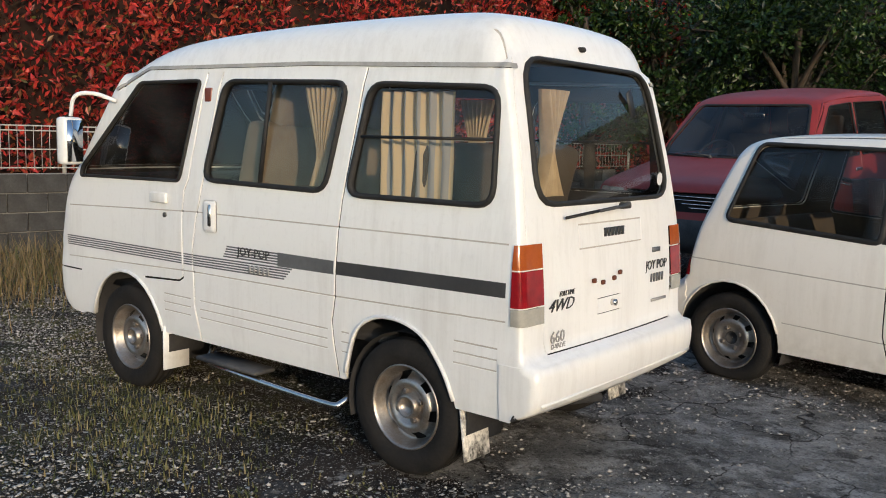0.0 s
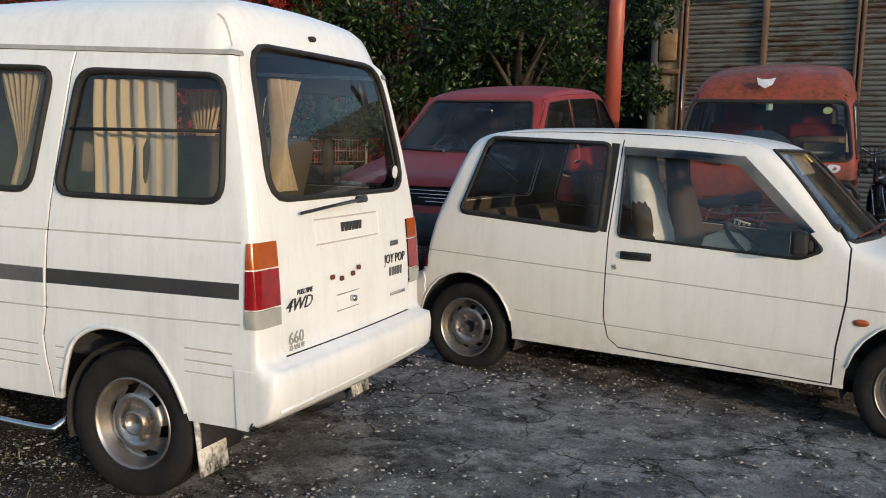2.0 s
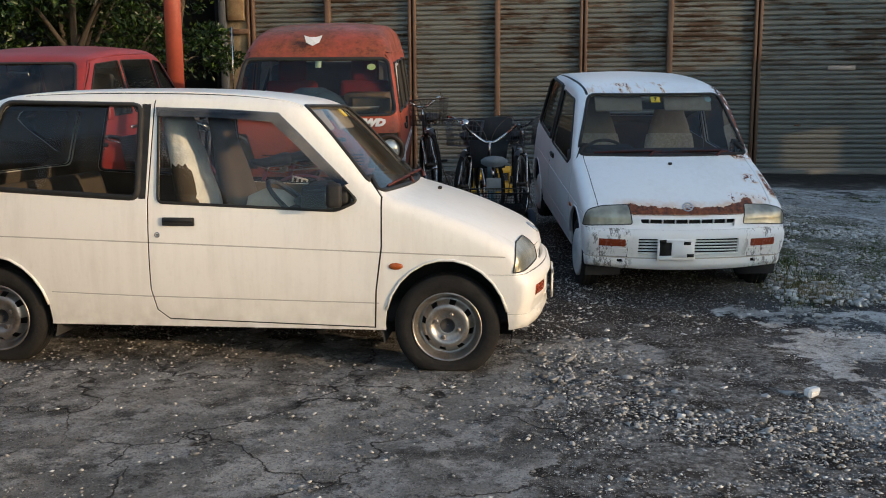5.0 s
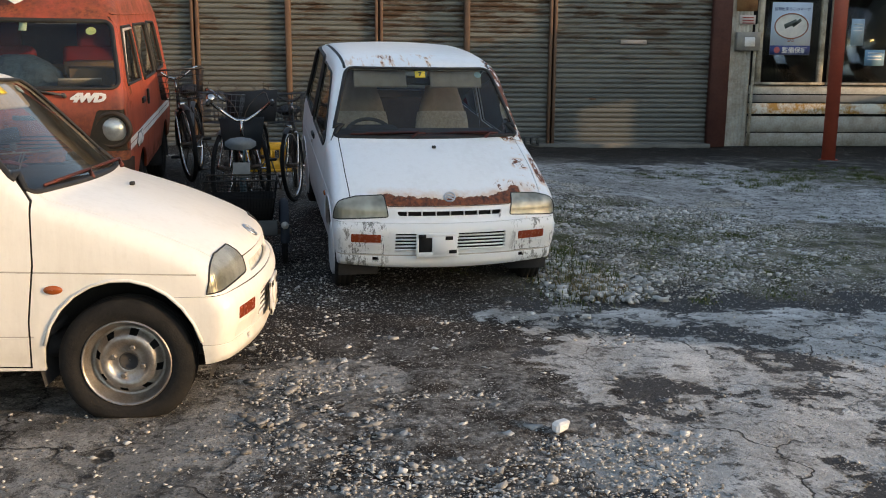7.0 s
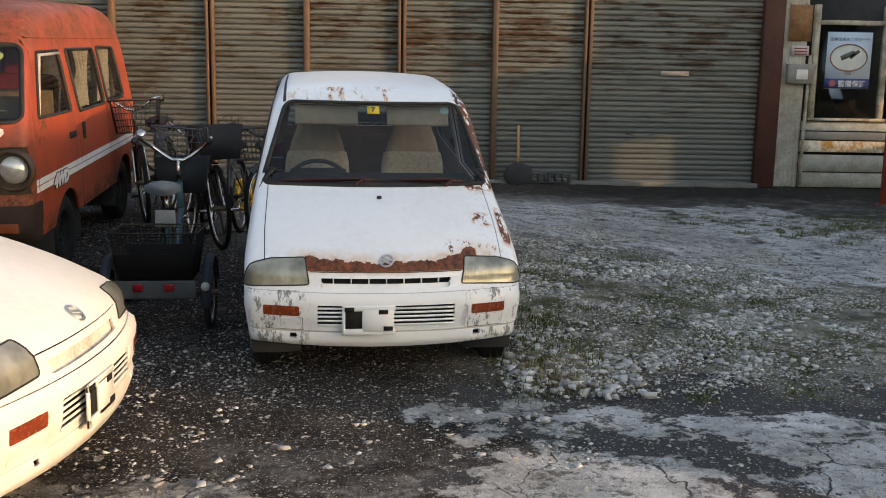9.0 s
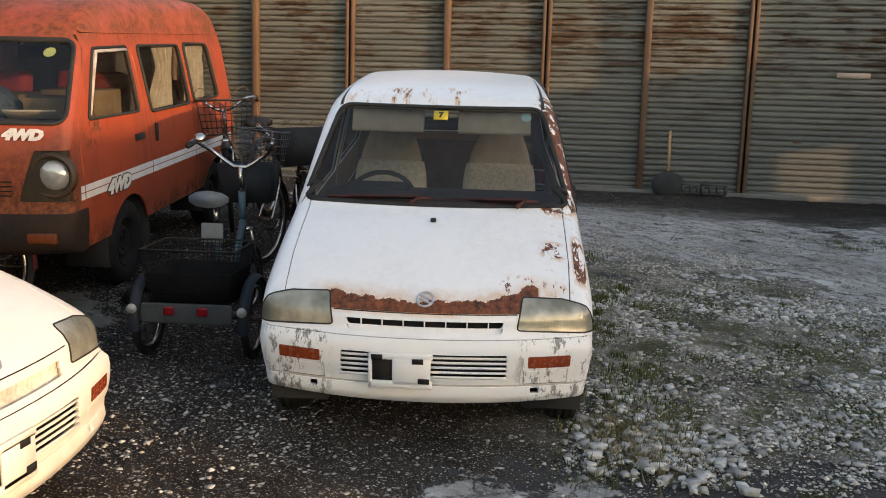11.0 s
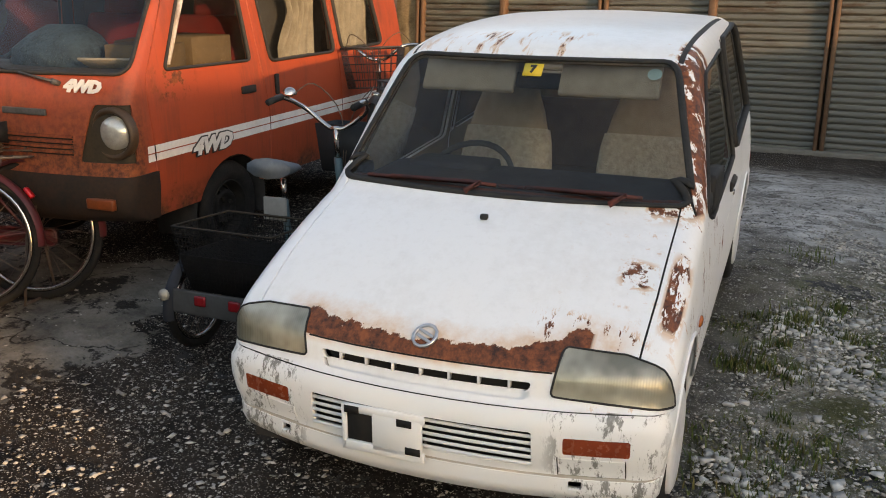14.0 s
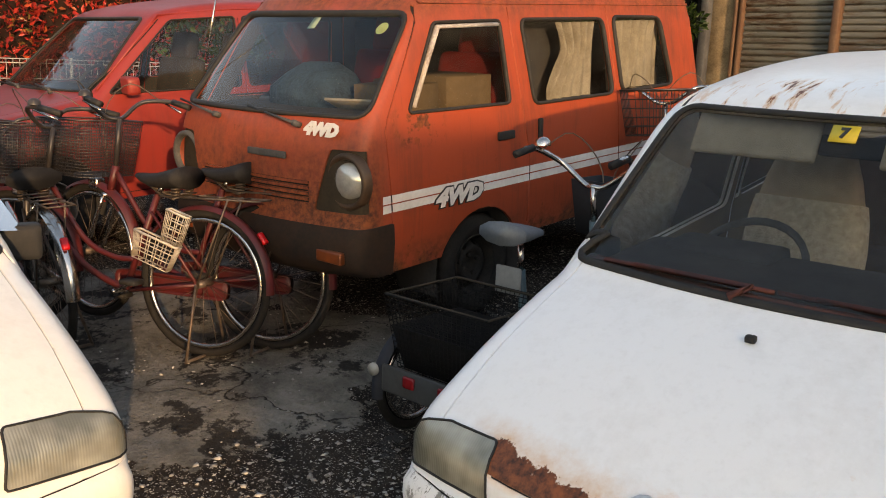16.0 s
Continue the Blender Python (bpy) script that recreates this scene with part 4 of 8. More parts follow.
GRIME_WHITE = surf("dirty_white_recess", (0.70, 0.67, 0.60), (0.30, 0.27, 0.22), 7, 0.6, spot=0.3)
VISOR = glass_mat("smoky_visor", (0.42, 0.40, 0.38), 0.35)
ALTO_WHITE = paint_mat("cream_white_paint", (0.80, 0.76, 0.69), (0.42, 0.37, 0.29), 0.35, 0.25)
RUSTY_WHITE = paint_mat("rusted_white_paint", (0.80, 0.80, 0.80), (0.42, 0.39, 0.34), 0.36, 0.22, hood_rust)
BUMPER_WORN = Nodes("peeling_bumper_paint", 0.5)
BUMPER_WORN.put("Base Color", BUMPER_WORN.mix(BUMPER_WORN.math("MULTIPLY", BUMPER_WORN.ramp(BUMPER_WORN.noise(11.0, 8.0, 0.80, stretch=(1.0, 2.0, 0.8)), 0.525, 0.56), BUMPER_WORN.math("ADD", BUMPER_WORN.band(BUMPER_WORN.axis(1), -0.66, -0.39, 0.03), BUMPER_WORN.band(BUMPER_WORN.axis(1), 0.39, 0.68, 0.03))), (0.76, 0.76, 0.75), BUMPER_WORN.mix(BUMPER_WORN.noise(40.0, 5.0), (0.07, 0.07, 0.06), (0.34, 0.34, 0.32))))
BUMPER_WORN.bump(BUMPER_WORN.noise(30.0, 5.0), 0.001)


def hatchback(name, m, label, rusty, plate):
    W = 0.6975
    PAINT = RUSTY_WHITE if rusty else ALTO_WHITE
    BUMP = BUMPER_WORN.m if rusty else ALTO_WHITE
    car = thing(name, m, label, "car")
    FOLD = 1 if rusty else 0
    prof = [(2.64, 0.212), (2.765, 0.216), (2.806, 0.225), (2.812, 0.275), (2.798, 0.292), (2.800, 0.31), (2.822, 0.35), (2.828, 0.45), (2.815, 0.482), (2.782, 0.490), (2.778, 0.53), (2.772, 0.580), (2.745, 0.610), (2.68, 0.652), (2.45, 0.755), (2.20, 0.83), (2.10, 0.855), (2.03, 0.905), (1.86, 1.075), (1.70, 1.235), (1.62, 1.30), (1.50, 1.338), (1.2, 1.37), (0.75, 1.382), (0.30, 1.376), (0.07, 1.358),
            (-0.045, 1.32), (-0.11, 1.23), (-0.255, 0.88), (-0.31, 0.66), (-0.335, 0.54), (-0.36, 0.51), (-0.425, 0.495), (-0.445, 0.42), (-0.435, 0.28), (-0.36, 0.24)]
    tz = [(0.18, 0.955), (0.30, 0.978), (0.36, 0.985), (0.40, 0.995), (0.62, 1.0), (0.70, 0.99), (0.82, 0.975), (0.90, 0.95), (1.30, 0.825), (1.36, 0.80), (1.42, 0.77)]
    sh = Shell(prof, W, tz, (2.64, -0.36, 0.20), R=(0.06, 0.075, 0.95), crown=0.02, bow_f=(1.4, 0.085), bow_r=(0.10, 0.04), step=0.032)
    front = lambda y, z: sh.tree.ray_cast(Vector((4.0, y, z)), Vector((-1, 0, 0)))[0].x
    ARCH_F, ARCH_R = ring((2.335, 0.225), 0.305, 0.335), ring((0.0, 0.225), 0.305, 0.33)
    for s in (1, -1):
        sh.cut(rounded([(0.07, 1.325), (0.80, 1.308), (0.795, 0.846), (-0.065, 0.895)], 0.045), "quarter_window", "xz", s)
        sh.cut(rounded([(0.888, 1.278), (1.50, 1.248), (1.905, 0.84), (1.80, 0.792), (0.898, 0.828)], 0.03), "door_window", "xz", s)
        sh.cut([(0.802, 1.312), (0.848, 1.310), (0.834, 0.845), (0.797, 0.846)], "pillar_cover", "xz", s)
        sh.cut(ARCH_F, "arch", "xz", s)
        sh.cut(ARCH_R, "arch", "xz", s)
        sh.seam([(0.865, 1.33), (0.845, 0.84), (0.845, 0.39), (0.87, 0.285), (0.93, 0.238), (1.98, 0.212), (1.99, 0.40), (2.02, 0.62), (2.02, 0.86), (1.95, 0.95)], 0.009, "panel_gap", "xz", s)
        sh.seam([(-0.31, 0.665), (0.82, 0.63), (2.0, 0.593), (2.62, 0.575)], 0.007, "crease", "xz", s)
        sh.seam([(0.32, 0.37), (0.82, 0.355), (2.0, 0.338)], 0.007, "crease", "xz", s)
        sh.seam([(2.50, 0.487), (2.9, 0.490)], 0.003, "panel_gap", "xz", s)
        sh.seam([(-0.29, 0.53), (-0.5, 0.52)], 0.008, "panel_gap", "xz", s)
        sh.cut(rounded([(s * 0.376, 0.522), (s * 0.75, 0.496), (s * 0.75, 0.606), (s * 0.60, 0.628), (s * 0.396, 0.641)], 0.014), "headlamp", "yz", 0, 2.63, 3)
        sh.cut([(2.5, 0.45), (2.648, 0.45), (2.668, 0.55), (2.668, 0.7), (2.5, 0.7)], "body", "xz", s, only="headlamp")
        ys = sorted((s * 0.425, s * 0.60))
        sh.cut(rounded([(ys[0], 0.374), (ys[1], 0.374), (ys[1], 0.424), (ys[0], 0.424)], 0.008), "turn_lamp", "yz", 0, 2.4, 3)
        sh.seam([(s * 0.41, 0.36), (s * 0.59, 0.36), (s * 0.59, 0.298), (s * 0.41, 0.298), (s * 0.41, 0.36)], 0.004, "panel_gap", "yz", 0, 2.4, 3)
        sh.cut(rounded([(s * 0.475, 0.256), (s * 0.44, 0.256), (s * 0.44, 0.28), (s * 0.475, 0.28)], 0.003), "grille_dark", "yz", 0, 2.4, 3)
        sh.seam([(2.02, s * 0.60), (2.45, s * 0.602), (2.67, s * 0.595)], 0.006, "panel_gap", "xy", 0, 0.6, 1.0)
        sh.seam([(0.16, s * 0.515), (1.0, s * 0.52), (1.60, s * 0.515)], 0.02, "roof_channel", "xy", 0, 1.2, 1.5)
        sh.cut(rounded([(s * 0.47, 0.56), (s * 0.72, 0.56), (s * 0.72, 0.82), (s * 0.47, 0.82)], 0.01), "red_lens", "yz", 0, -0.6, -0.25)
    sh.cut(rounded([(-0.635, 0.885), (0.635, 0.885), (0.505, 1.298), (-0.505, 1.298)], 0.05), "windscreen", "yz", 0, 1.45, 2.4)
    sh.cut(rounded([(-0.56, 0.94), (0.56, 0.94), (0.48, 1.29), (-0.48, 1.29)], 0.05), "rear_window", "yz", 0, -0.4, 0.06)
    sh.cut(rounded([(-0.315, 0.529), (0.315, 0.529), (0.325, 0.555), (-0.325, 0.555)], 0.012), "grille_dark" if rusty else "slot_ledge", "yz", 0, 2.6, 3)
    sh.cut(rounded([(-0.31, 0.506), (0.31, 0.506), (0.325, 0.529), (-0.325, 0.529)], 0.012), "slot_ledge", "yz", 0, 2.6, 3)
    sh.cut(rounded([(-0.34, 0.318), (0.34, 0.318), (0.34, 0.432), (-0.34, 0.432)], 0.01), "grille_dark", "yz", 0, 2.6, 3)
    sh.seam([(-0.375, 0.585), (0.375, 0.585)], 0.005, "panel_gap", "yz", 0, 2.6, 3)
    sh.seam([(-0.75, 0.291), (0.75, 0.291)], 0.010 if rusty else 0.005, "crease", "yz", 0, 2.4, 3)
    dr = [(0.865, 1.33), (0.845, 0.84), (0.845, 0.39), (0.87, 0.285), (0.93, 0.238), (1.98, 0.212), (1.99, 0.40), (2.02, 0.62), (2.02, 0.86), (1.95, 0.95), (1.50, 1.33)]
    for s, nm in ((1, "left"), (-1, "right")):
        sh.claim(lambda c, n, s=s: c.y * s > 0.3 and inside(dr, c.x, c.z), "door_" + nm)
    sh.claim(lambda c, n: c.x > 2.03 and c.z > 0.585 and n.z > 0.08 and abs(c.y) < np.interp(c.x, [2.0, 2.45, 2.67, 2.9], [0.60, 0.602, 0.595, 0.56]), "hood")
    sh.claim(lambda c, n: c.x > 2.49 and c.z < 0.492, "front_bumper")
    sh.claim(lambda c, n: c.x < -0.27 and c.z < 0.525, "rear_bumper")
    panel(sh, "body", "body", PAINT, car, BEIGE if rusty else BENCH)
    panel(sh, "hood", "hood", PAINT, car, DARKIN, label="rust-eaten bonnet" if rusty else "")
    panel(sh, "front_bumper", "front_bumper", BUMP, car, DARKIN, 0.02, 0.002, "peeling painted bumper" if rusty else "scuffed bumper")
    panel(sh, "rear_bumper", "rear_bumper", PAINT, car, DARKIN, 0.02, 0.006)
    for nm in ("left", "right"):
        s = 1 if nm == "left" else -1
        d = panel(sh, "door_" + nm, "door", PAINT, car, BEIGE)
        part("door_handle", join(box((1.005, s * 0.694, 0.735), (0.165, 0.014, 0.042), 0.006, 2), box((1.005, s * 0.70, 0.742), (0.15, 0.014, 0.02), 0.005)), RUBBER, d)
        part("key_lock", lathe([(0.014, 0), (0.014, s * 0.006), (0.009, s * 0.008), (0.001, s * 0.004)], 14), CHROME, d, m=Matrix.Translation((0.893, s * 0.690, 0.668)))
        if not (rusty and s < 0):
            mr = part("mirror", moved(box((0, 0, 0), (0.06 if rusty else 0.075, 0.20 if rusty else 0.15, 0.14 if rusty else 0.115), 0.02, 2), Matrix.Translation((1.80 - FOLD * 0.10, s * (0.73 - 0.068 * FOLD), 0.875)) @ Matrix.Rotation(radians(s * (-12 + 98 * FOLD)), 4, "Z")), RUBBER, d)
            part("mirror_glass", moved(box((-0.0385, 0, 0), (0.003, 0.125, 0.09)), Matrix.Translation((1.80 - FOLD * 0.10, s * (0.73 - 0.068 * FOLD), 0.875)) @ Matrix.Rotation(radians(s * (-12 + 98 * FOLD)), 4, "Z")), CHROME, mr)
        part("mirror_base", box((1.80, s * 0.655, 0.855), (0.12, 0.05, 0.07), 0.02, 2), RUBBER, d)
        part("side_lamp", moved(lathe([(0.03, 0), (0.027, s * 0.012), (0.015, s * 0.016), (0.001, s * 0.017)], 16), Matrix.Diagonal((1.25, 1, 0.6, 1))), AMBER_LENS, car, m=Matrix.Translation((2.09, s * 0.690, 0.525)))
    sh.sheet("panel_gap", "panel_gap", GAP, car, -0.007)
    sh.sheet("crease", "crease", SHADE_GRIME, car, -0.003)
    sh.sheet("roof_channel", "roof_channel", RUBBER, car, -0.006)
    sh.sheet("pillar_cover", "pillar_cover", RUBBER, car, 0.0)
    sh.sheet("grille_dark", "grille", GAP, car, -0.035)
    sh.sheet("headlamp", "headlamp", LAMP_GLASS, car, 0.002, "clouded rectangular headlamps")
    for lp in sh.loops("headlamp", 0.002):
        part("lamp_rim", tube(lp, 0.0035, 5, True), RUBBER, car)
    sh.sheet("turn_lamp", "turn_lamp", surf("faded_amber", (0.27, 0.052, 0.018), (0.18, 0.032, 0.014), 20, 0.25), car, 0.003)
    sh.sheet("red_lens", "tail_lamp", RED_LENS, car, 0.004)
    sh.sheet("slot_ledge", "slot_ledge", PAINT if rusty else GRIME_WHITE, car, -0.022)
    arch_lip(sh, car, PAINT, ARCH_F, 0.24, 0.007)
    arch_lip(sh, car, PAINT, ARCH_R, 0.24, 0.007)
    window(sh, "quarter_window", car, GLASS, 0.019)
    window(sh, "door_window", car, GLASS, 0.011)
    if not rusty:
        for s in (1, -1):
            line = [(0.875, 1.296), (1.20, 1.286), (1.50, 1.266), (1.62, 1.155), (1.75, 1.03), (1.86, 0.925)]
            low = [(0.885, 1.252), (1.20, 1.243), (1.475, 1.222), (1.585, 1.13), (1.715, 1.012), (1.835, 0.915)]
            side = lambda x, z: sh.tree.ray_cast(Vector((x, s * 2.0, z)), Vector((0, -s, 0)))[0].y
            v = [(x, side(x, z) + s * d, z) for d in (0.006, 0.010) for row, d0 in ((line, 0.0), (low, 0.012)) for (x, z) in row for d in [d + d0]]
            f = [(i, i + 1, 7 + i, 6 + i) for i in range(5)] + [(12 + i, 18 + i, 19 + i, 13 + i) for i in range(5)]
            part("rain_visor", (v, f), VISOR, car, "smoky grey rain visor over the door glass")
    window(sh, "windscreen", car, GLASS, 0.014, name="windscreen")
    window(sh, "rear_window", car, GLASS, 0.014, name="rear_window")
    # bumper bars and grille ribs
    fx = lambda y: 2.846 - 0.075 * (abs(y) / W) ** 2.2
    for z in (0.329, 0.350, 0.371, 0.392, 0.413):
        part("slat", tube([(fx(y) - 0.018, y, z) for y in np.linspace(-0.34, 0.34, 13)], 0.006, 4), BUMP, car)
    if rusty:
        for y in np.linspace(-0.26, 0.26, 7):
            part("rib", box((front(y, 0.57) - 0.012, y, 0.541), (0.024, 0.005, 0.028)), PAINT, car)
    if plate:
        bz = 0.361
        part("plate_bracket", join(box((2.855, -0.212, bz), (0.012, 0.016, 0.15), 0.003), box((2.855, -0.09, bz + 0.062), (0.012, 0.26, 0.026), 0.003), box((2.855, -0.09, bz - 0.058), (0.012, 0.26, 0.032), 0.003), box((2.855, -0.045, bz), (0.012, 0.155, 0.12), 0.003)), BUMP, car, "empty number plate bracket with a broken hole")
        # dark plates stand in for the shade in the broken hole and slots
        part("broken_hole", box((2.848, -0.163, bz), (0.008, 0.082, 0.115)), GAP, car, "dark plate standing in for the shade in the bracket's hole")
        for dy, dz in ((-0.02, 0.045), (0.005, -0.04), (-0.185, 0.06)):
            part("bracket_slot", box((2.862, dy, bz + dz), (0.004, 0.046, 0.022)), GAP, car)
    em = surf("badge_metal", (0.62, 0.62, 0.64), (0.45, 0.45, 0.46), rough=0.3, metal=0.9)
    hexa = [(0.0, 0.034 * math.cos(a) + 0.004 * math.sin(a), 0.036 * math.sin(a)) for a in np.linspace(0, 2 * math.pi, 12, endpoint=False)]
    bar = [tube(hexa, 0.0055, 6, True)] + [moved(box((0, 0, 0), (0.008, 0.054, 0.009), 0.002), Matrix.Translation((0, 0, z)) @ Matrix.Rotation(radians(-24), 4, "X")) for z in (0.010, -0.010)]
    part("badge", join(*bar), em, car, m=Matrix.Translation((front(0.0, 0.632) + 0.002, 0, 0.634)) @ Matrix.Rotation(radians(-52), 4, "Y"))
    part("washer_jet", box((2.236, 0, 0.848), (0.022, 0.026, 0.018), 0.006, 2), RUBBER, car)
    # cowl and wipers
    part("cowl", tube([(2.065 - 0.13 * (abs(y) / W) ** 2.2, y, 0.885 - 0.01 * abs(y)) for y in np.linspace(-0.60, 0.60, 13)], 0.028, 6, flat=0.5), surf("rusty_cowl", (0.03, 0.03, 0.032), (0.13, 0.035, 0.02), 9, 0.8) if rusty else RUBBER, car)
    red = surf("rusty_wiper", (0.16, 0.04, 0.03), (0.05, 0.03, 0.03), 15, 0.7)
    for y in (-0.12, 0.38):
        wp = new("wiper")
        wp.parent = car
        part("arm", tube([(2.10, y, 0.89), (2.075, y + 0.05, 0.92), (2.04, y - 0.30, 0.91)], [0.012, 0.009, 0.006], 5), red, wp)
        part("blade", tube([(2.055, y + 0.10, 0.91), (2.03, y - 0.40, 0.903)], 0.007, 4), red, wp)
    # wheels
    for x, z in ((0.0, 0.222), (2.335, 0.218)):
        for s in (1, -1):
            well(car, (x, 0.225), 0.325, s * 0.665, s * 0.42)
            wh = add_wheel(car, "slots", x, s * 0.605, z, 0.262, 0.135, 0.174, s, 0.262 - z, 0.3 + x * 1.7)
            if rusty:
                part("wheel_cover", lathe([(0.172, -0.060), (0.170, -0.072), (0.150, -0.080), (0.09, -0.084), (0.05, -0.078), (0.001, -0.078)], 28), RUSTY_WHITE, wh, "white plastic wheel cover")
    part("underbody", box((1.2, 0, 0.26), (2.9, 1.12, 0.10), 0.03), DARKIN, car)
    # inside
    part("cabin_floor", box((1.0, 0, 0.34), (2.1, 1.2, 0.03)), DARKIN, car)
    for s in (1, -1):
        if rusty:
            bucket_seat(car, 1.27, s * 0.32, 0.47, CLOTH, surf("knit_cover", (0.62, 0.55, 0.44), (0.36, 0.30, 0.23), 45, 0.95, bump=0.012, bscale=70) if s > 0 else bpy.data.materials["knit_cover"], "knitted beige seat cover")
        else:
            st = bucket_seat(car, 1.27, s * 0.32, 0.47, BENCH, surf("clear_seat_cover", (0.86, 0.84, 0.78), (0.62, 0.60, 0.55), 9, 0.3, bump=0.012, bscale=18) if s < 0 else None, "crumpled white plastic seat cover", True)
            if s < 0:
                part("paper_bag", moved(loft([(0.0, 0.12, 0.15, 0), (0.16, 0.13, 0.16, 0.01), (0.27, 0.12, 0.12, -0.02), (0.31, 0.09, 0.05, -0.03)], 14, 0.5), Matrix.Translation((0.10, -0.04, 0.08)) @ Matrix.Rotation(radians(10), 4, "Y")), surf("kraft_paper", (0.78, 0.68, 0.53), (0.62, 0.52, 0.39), 7, 0.9, bump=0.02, bscale=12), st)
    part("rear_bench", join(box((0.25, 0, 0.47), (0.42, 1.15, 0.14), 0.05, 2), moved(box((0, 0, 0.2), (0.11, 1.15, 0.42), 0.05, 2), Matrix.Translation((0.06, 0, 0.50)) @ Matrix.Rotation(radians(-16), 4, "Y"))), BENCH, car)
    part("dashboard", join(box((1.80, 0, 0.80), (0.42, 1.20, 0.16), 0.06, 3), box((1.66, -0.32, 0.86), (0.18, 0.34, 0.08), 0.03, 2)), DARKIN, car)
    steering(car, 1.50, -0.32, 0.785, 0.18, 48)
    part("rear_view_mirror", box((1.565, 0.0, 1.205), (0.03, 0.22, 0.062), 0.015, 2), RUBBER, car)
    for s in (1, -1):
        part("sun_visor", moved(box((0, 0, 0), (0.022, 0.37, 0.135), 0.010, 2), Matrix.Translation((1.625, s * 0.27, 1.225)) @ Matrix.Rotation(radians(-34), 4, "Y")), CLOTH, car)
    tilt = Matrix.Rotation(radians(90), 4, "Z") @ Matrix.Rotation(radians(44), 4, "X")
    part("sticker", box((0, 0, 0), (0.072, 0.056, 0.002)), surf("yellow_sticker", (0.75, 0.52, 0.04), rough=0.5), car, m=Matrix.Translation((1.698, 0.0, 1.262)) @ tilt)
    if rusty:
        letters("lettering", "7", 0.045, BLACK_LETTER, car, Matrix.Translation((1.7005, 0.0, 1.264)) @ tilt, bold=0.002)
    part("round_sticker", lathe([(0.026, 0), (0.001, 0.002)], 18), surf("mint_sticker", (0.45, 0.62, 0.55), rough=0.5), car, m=Matrix.Translation((1.632, 0.43, 1.255)) @ tilt @ Matrix.Rotation(radians(90), 4, "X"))
    return car


hatchback("small_hatchback", heading(0.0, 0.6975, 0.0), "cream white two-door hatchback with flat tyres and scuffed bumper", False, True)
A2 = 6.7 - 90
_f = Vector((math.cos(radians(A2)), math.sin(radians(A2)), 0))
_o = Vector((3.795, 1.963, 0)) - _f * 2.80
hatchback("rusty_hatchback", heading(_o.x, _o.y, A2, 0.245, 5.55), "white two-door hatchback with rusted bonnet edge and peeling bumper", True, True)


# ---- the orange van and the red car behind ----
def orange_rust_shade(n):
    a = n.math("MULTIPLY", n.band(n.axis(2), 1.50, 2.2, 0.06), n.ramp(n.noise(3.2, 6.0, 0.7), 0.36, 0.56))
    # front face: rust, deepened to put its weaker light into the colour
    b = n.math("MULTIPLY", n.band(n.axis(0), 2.50, 3.0, 0.04), n.math("MULTIPLY", n.band(n.axis(2), 0.3, 0.92, 0.22), n.ramp(n.noise(2.6, 6.0, 0.65), 0.18, 0.55)))
    c = n.ramp(n.noise(7.0, 6.0, 0.7), 0.66, 0.72)
    d = n.math("MULTIPLY", n.math("MULTIPLY", n.band(n.axis(0), 2.10, 2.40, 0.05), n.band(n.axis(2), 0.93, 1.08, 0.03)), n.ramp(n.noise(13.0, 5.0, 0.65), 0.50, 0.56))
    e = n.math("MULTIPLY", n.band(n.axis(2), 0.30, 0.45, 0.05), n.ramp(n.noise(6.0, 6.0, 0.7), 0.40, 0.54))
    c = n.math("MAXIMUM", c, n.math("MAXIMUM", d, e))
    m = n.math("MAXIMUM", n.math("MULTIPLY", a, 0.85), n.math("MAXIMUM", n.math("MULTIPLY", b, 0.92), c))
    return m, n.math("MULTIPLY", c, 0.0)


ORANGE = paint_mat("faded_orange_paint", (0.32, 0.048, 0.016), (0.10, 0.027, 0.014), 0.55, 0.9, orange_rust_shade, 0.1)
MAROON = paint_mat("faded_red_paint", (0.25, 0.022, 0.016), (0.11, 0.020, 0.016), 0.5, 0.55, None, 0.08)


PEELED = surf("peeling_white_frame", (0.52, 0.50, 0.47), (0.22, 0.16, 0.13), 9, 0.7, spot=0.3)


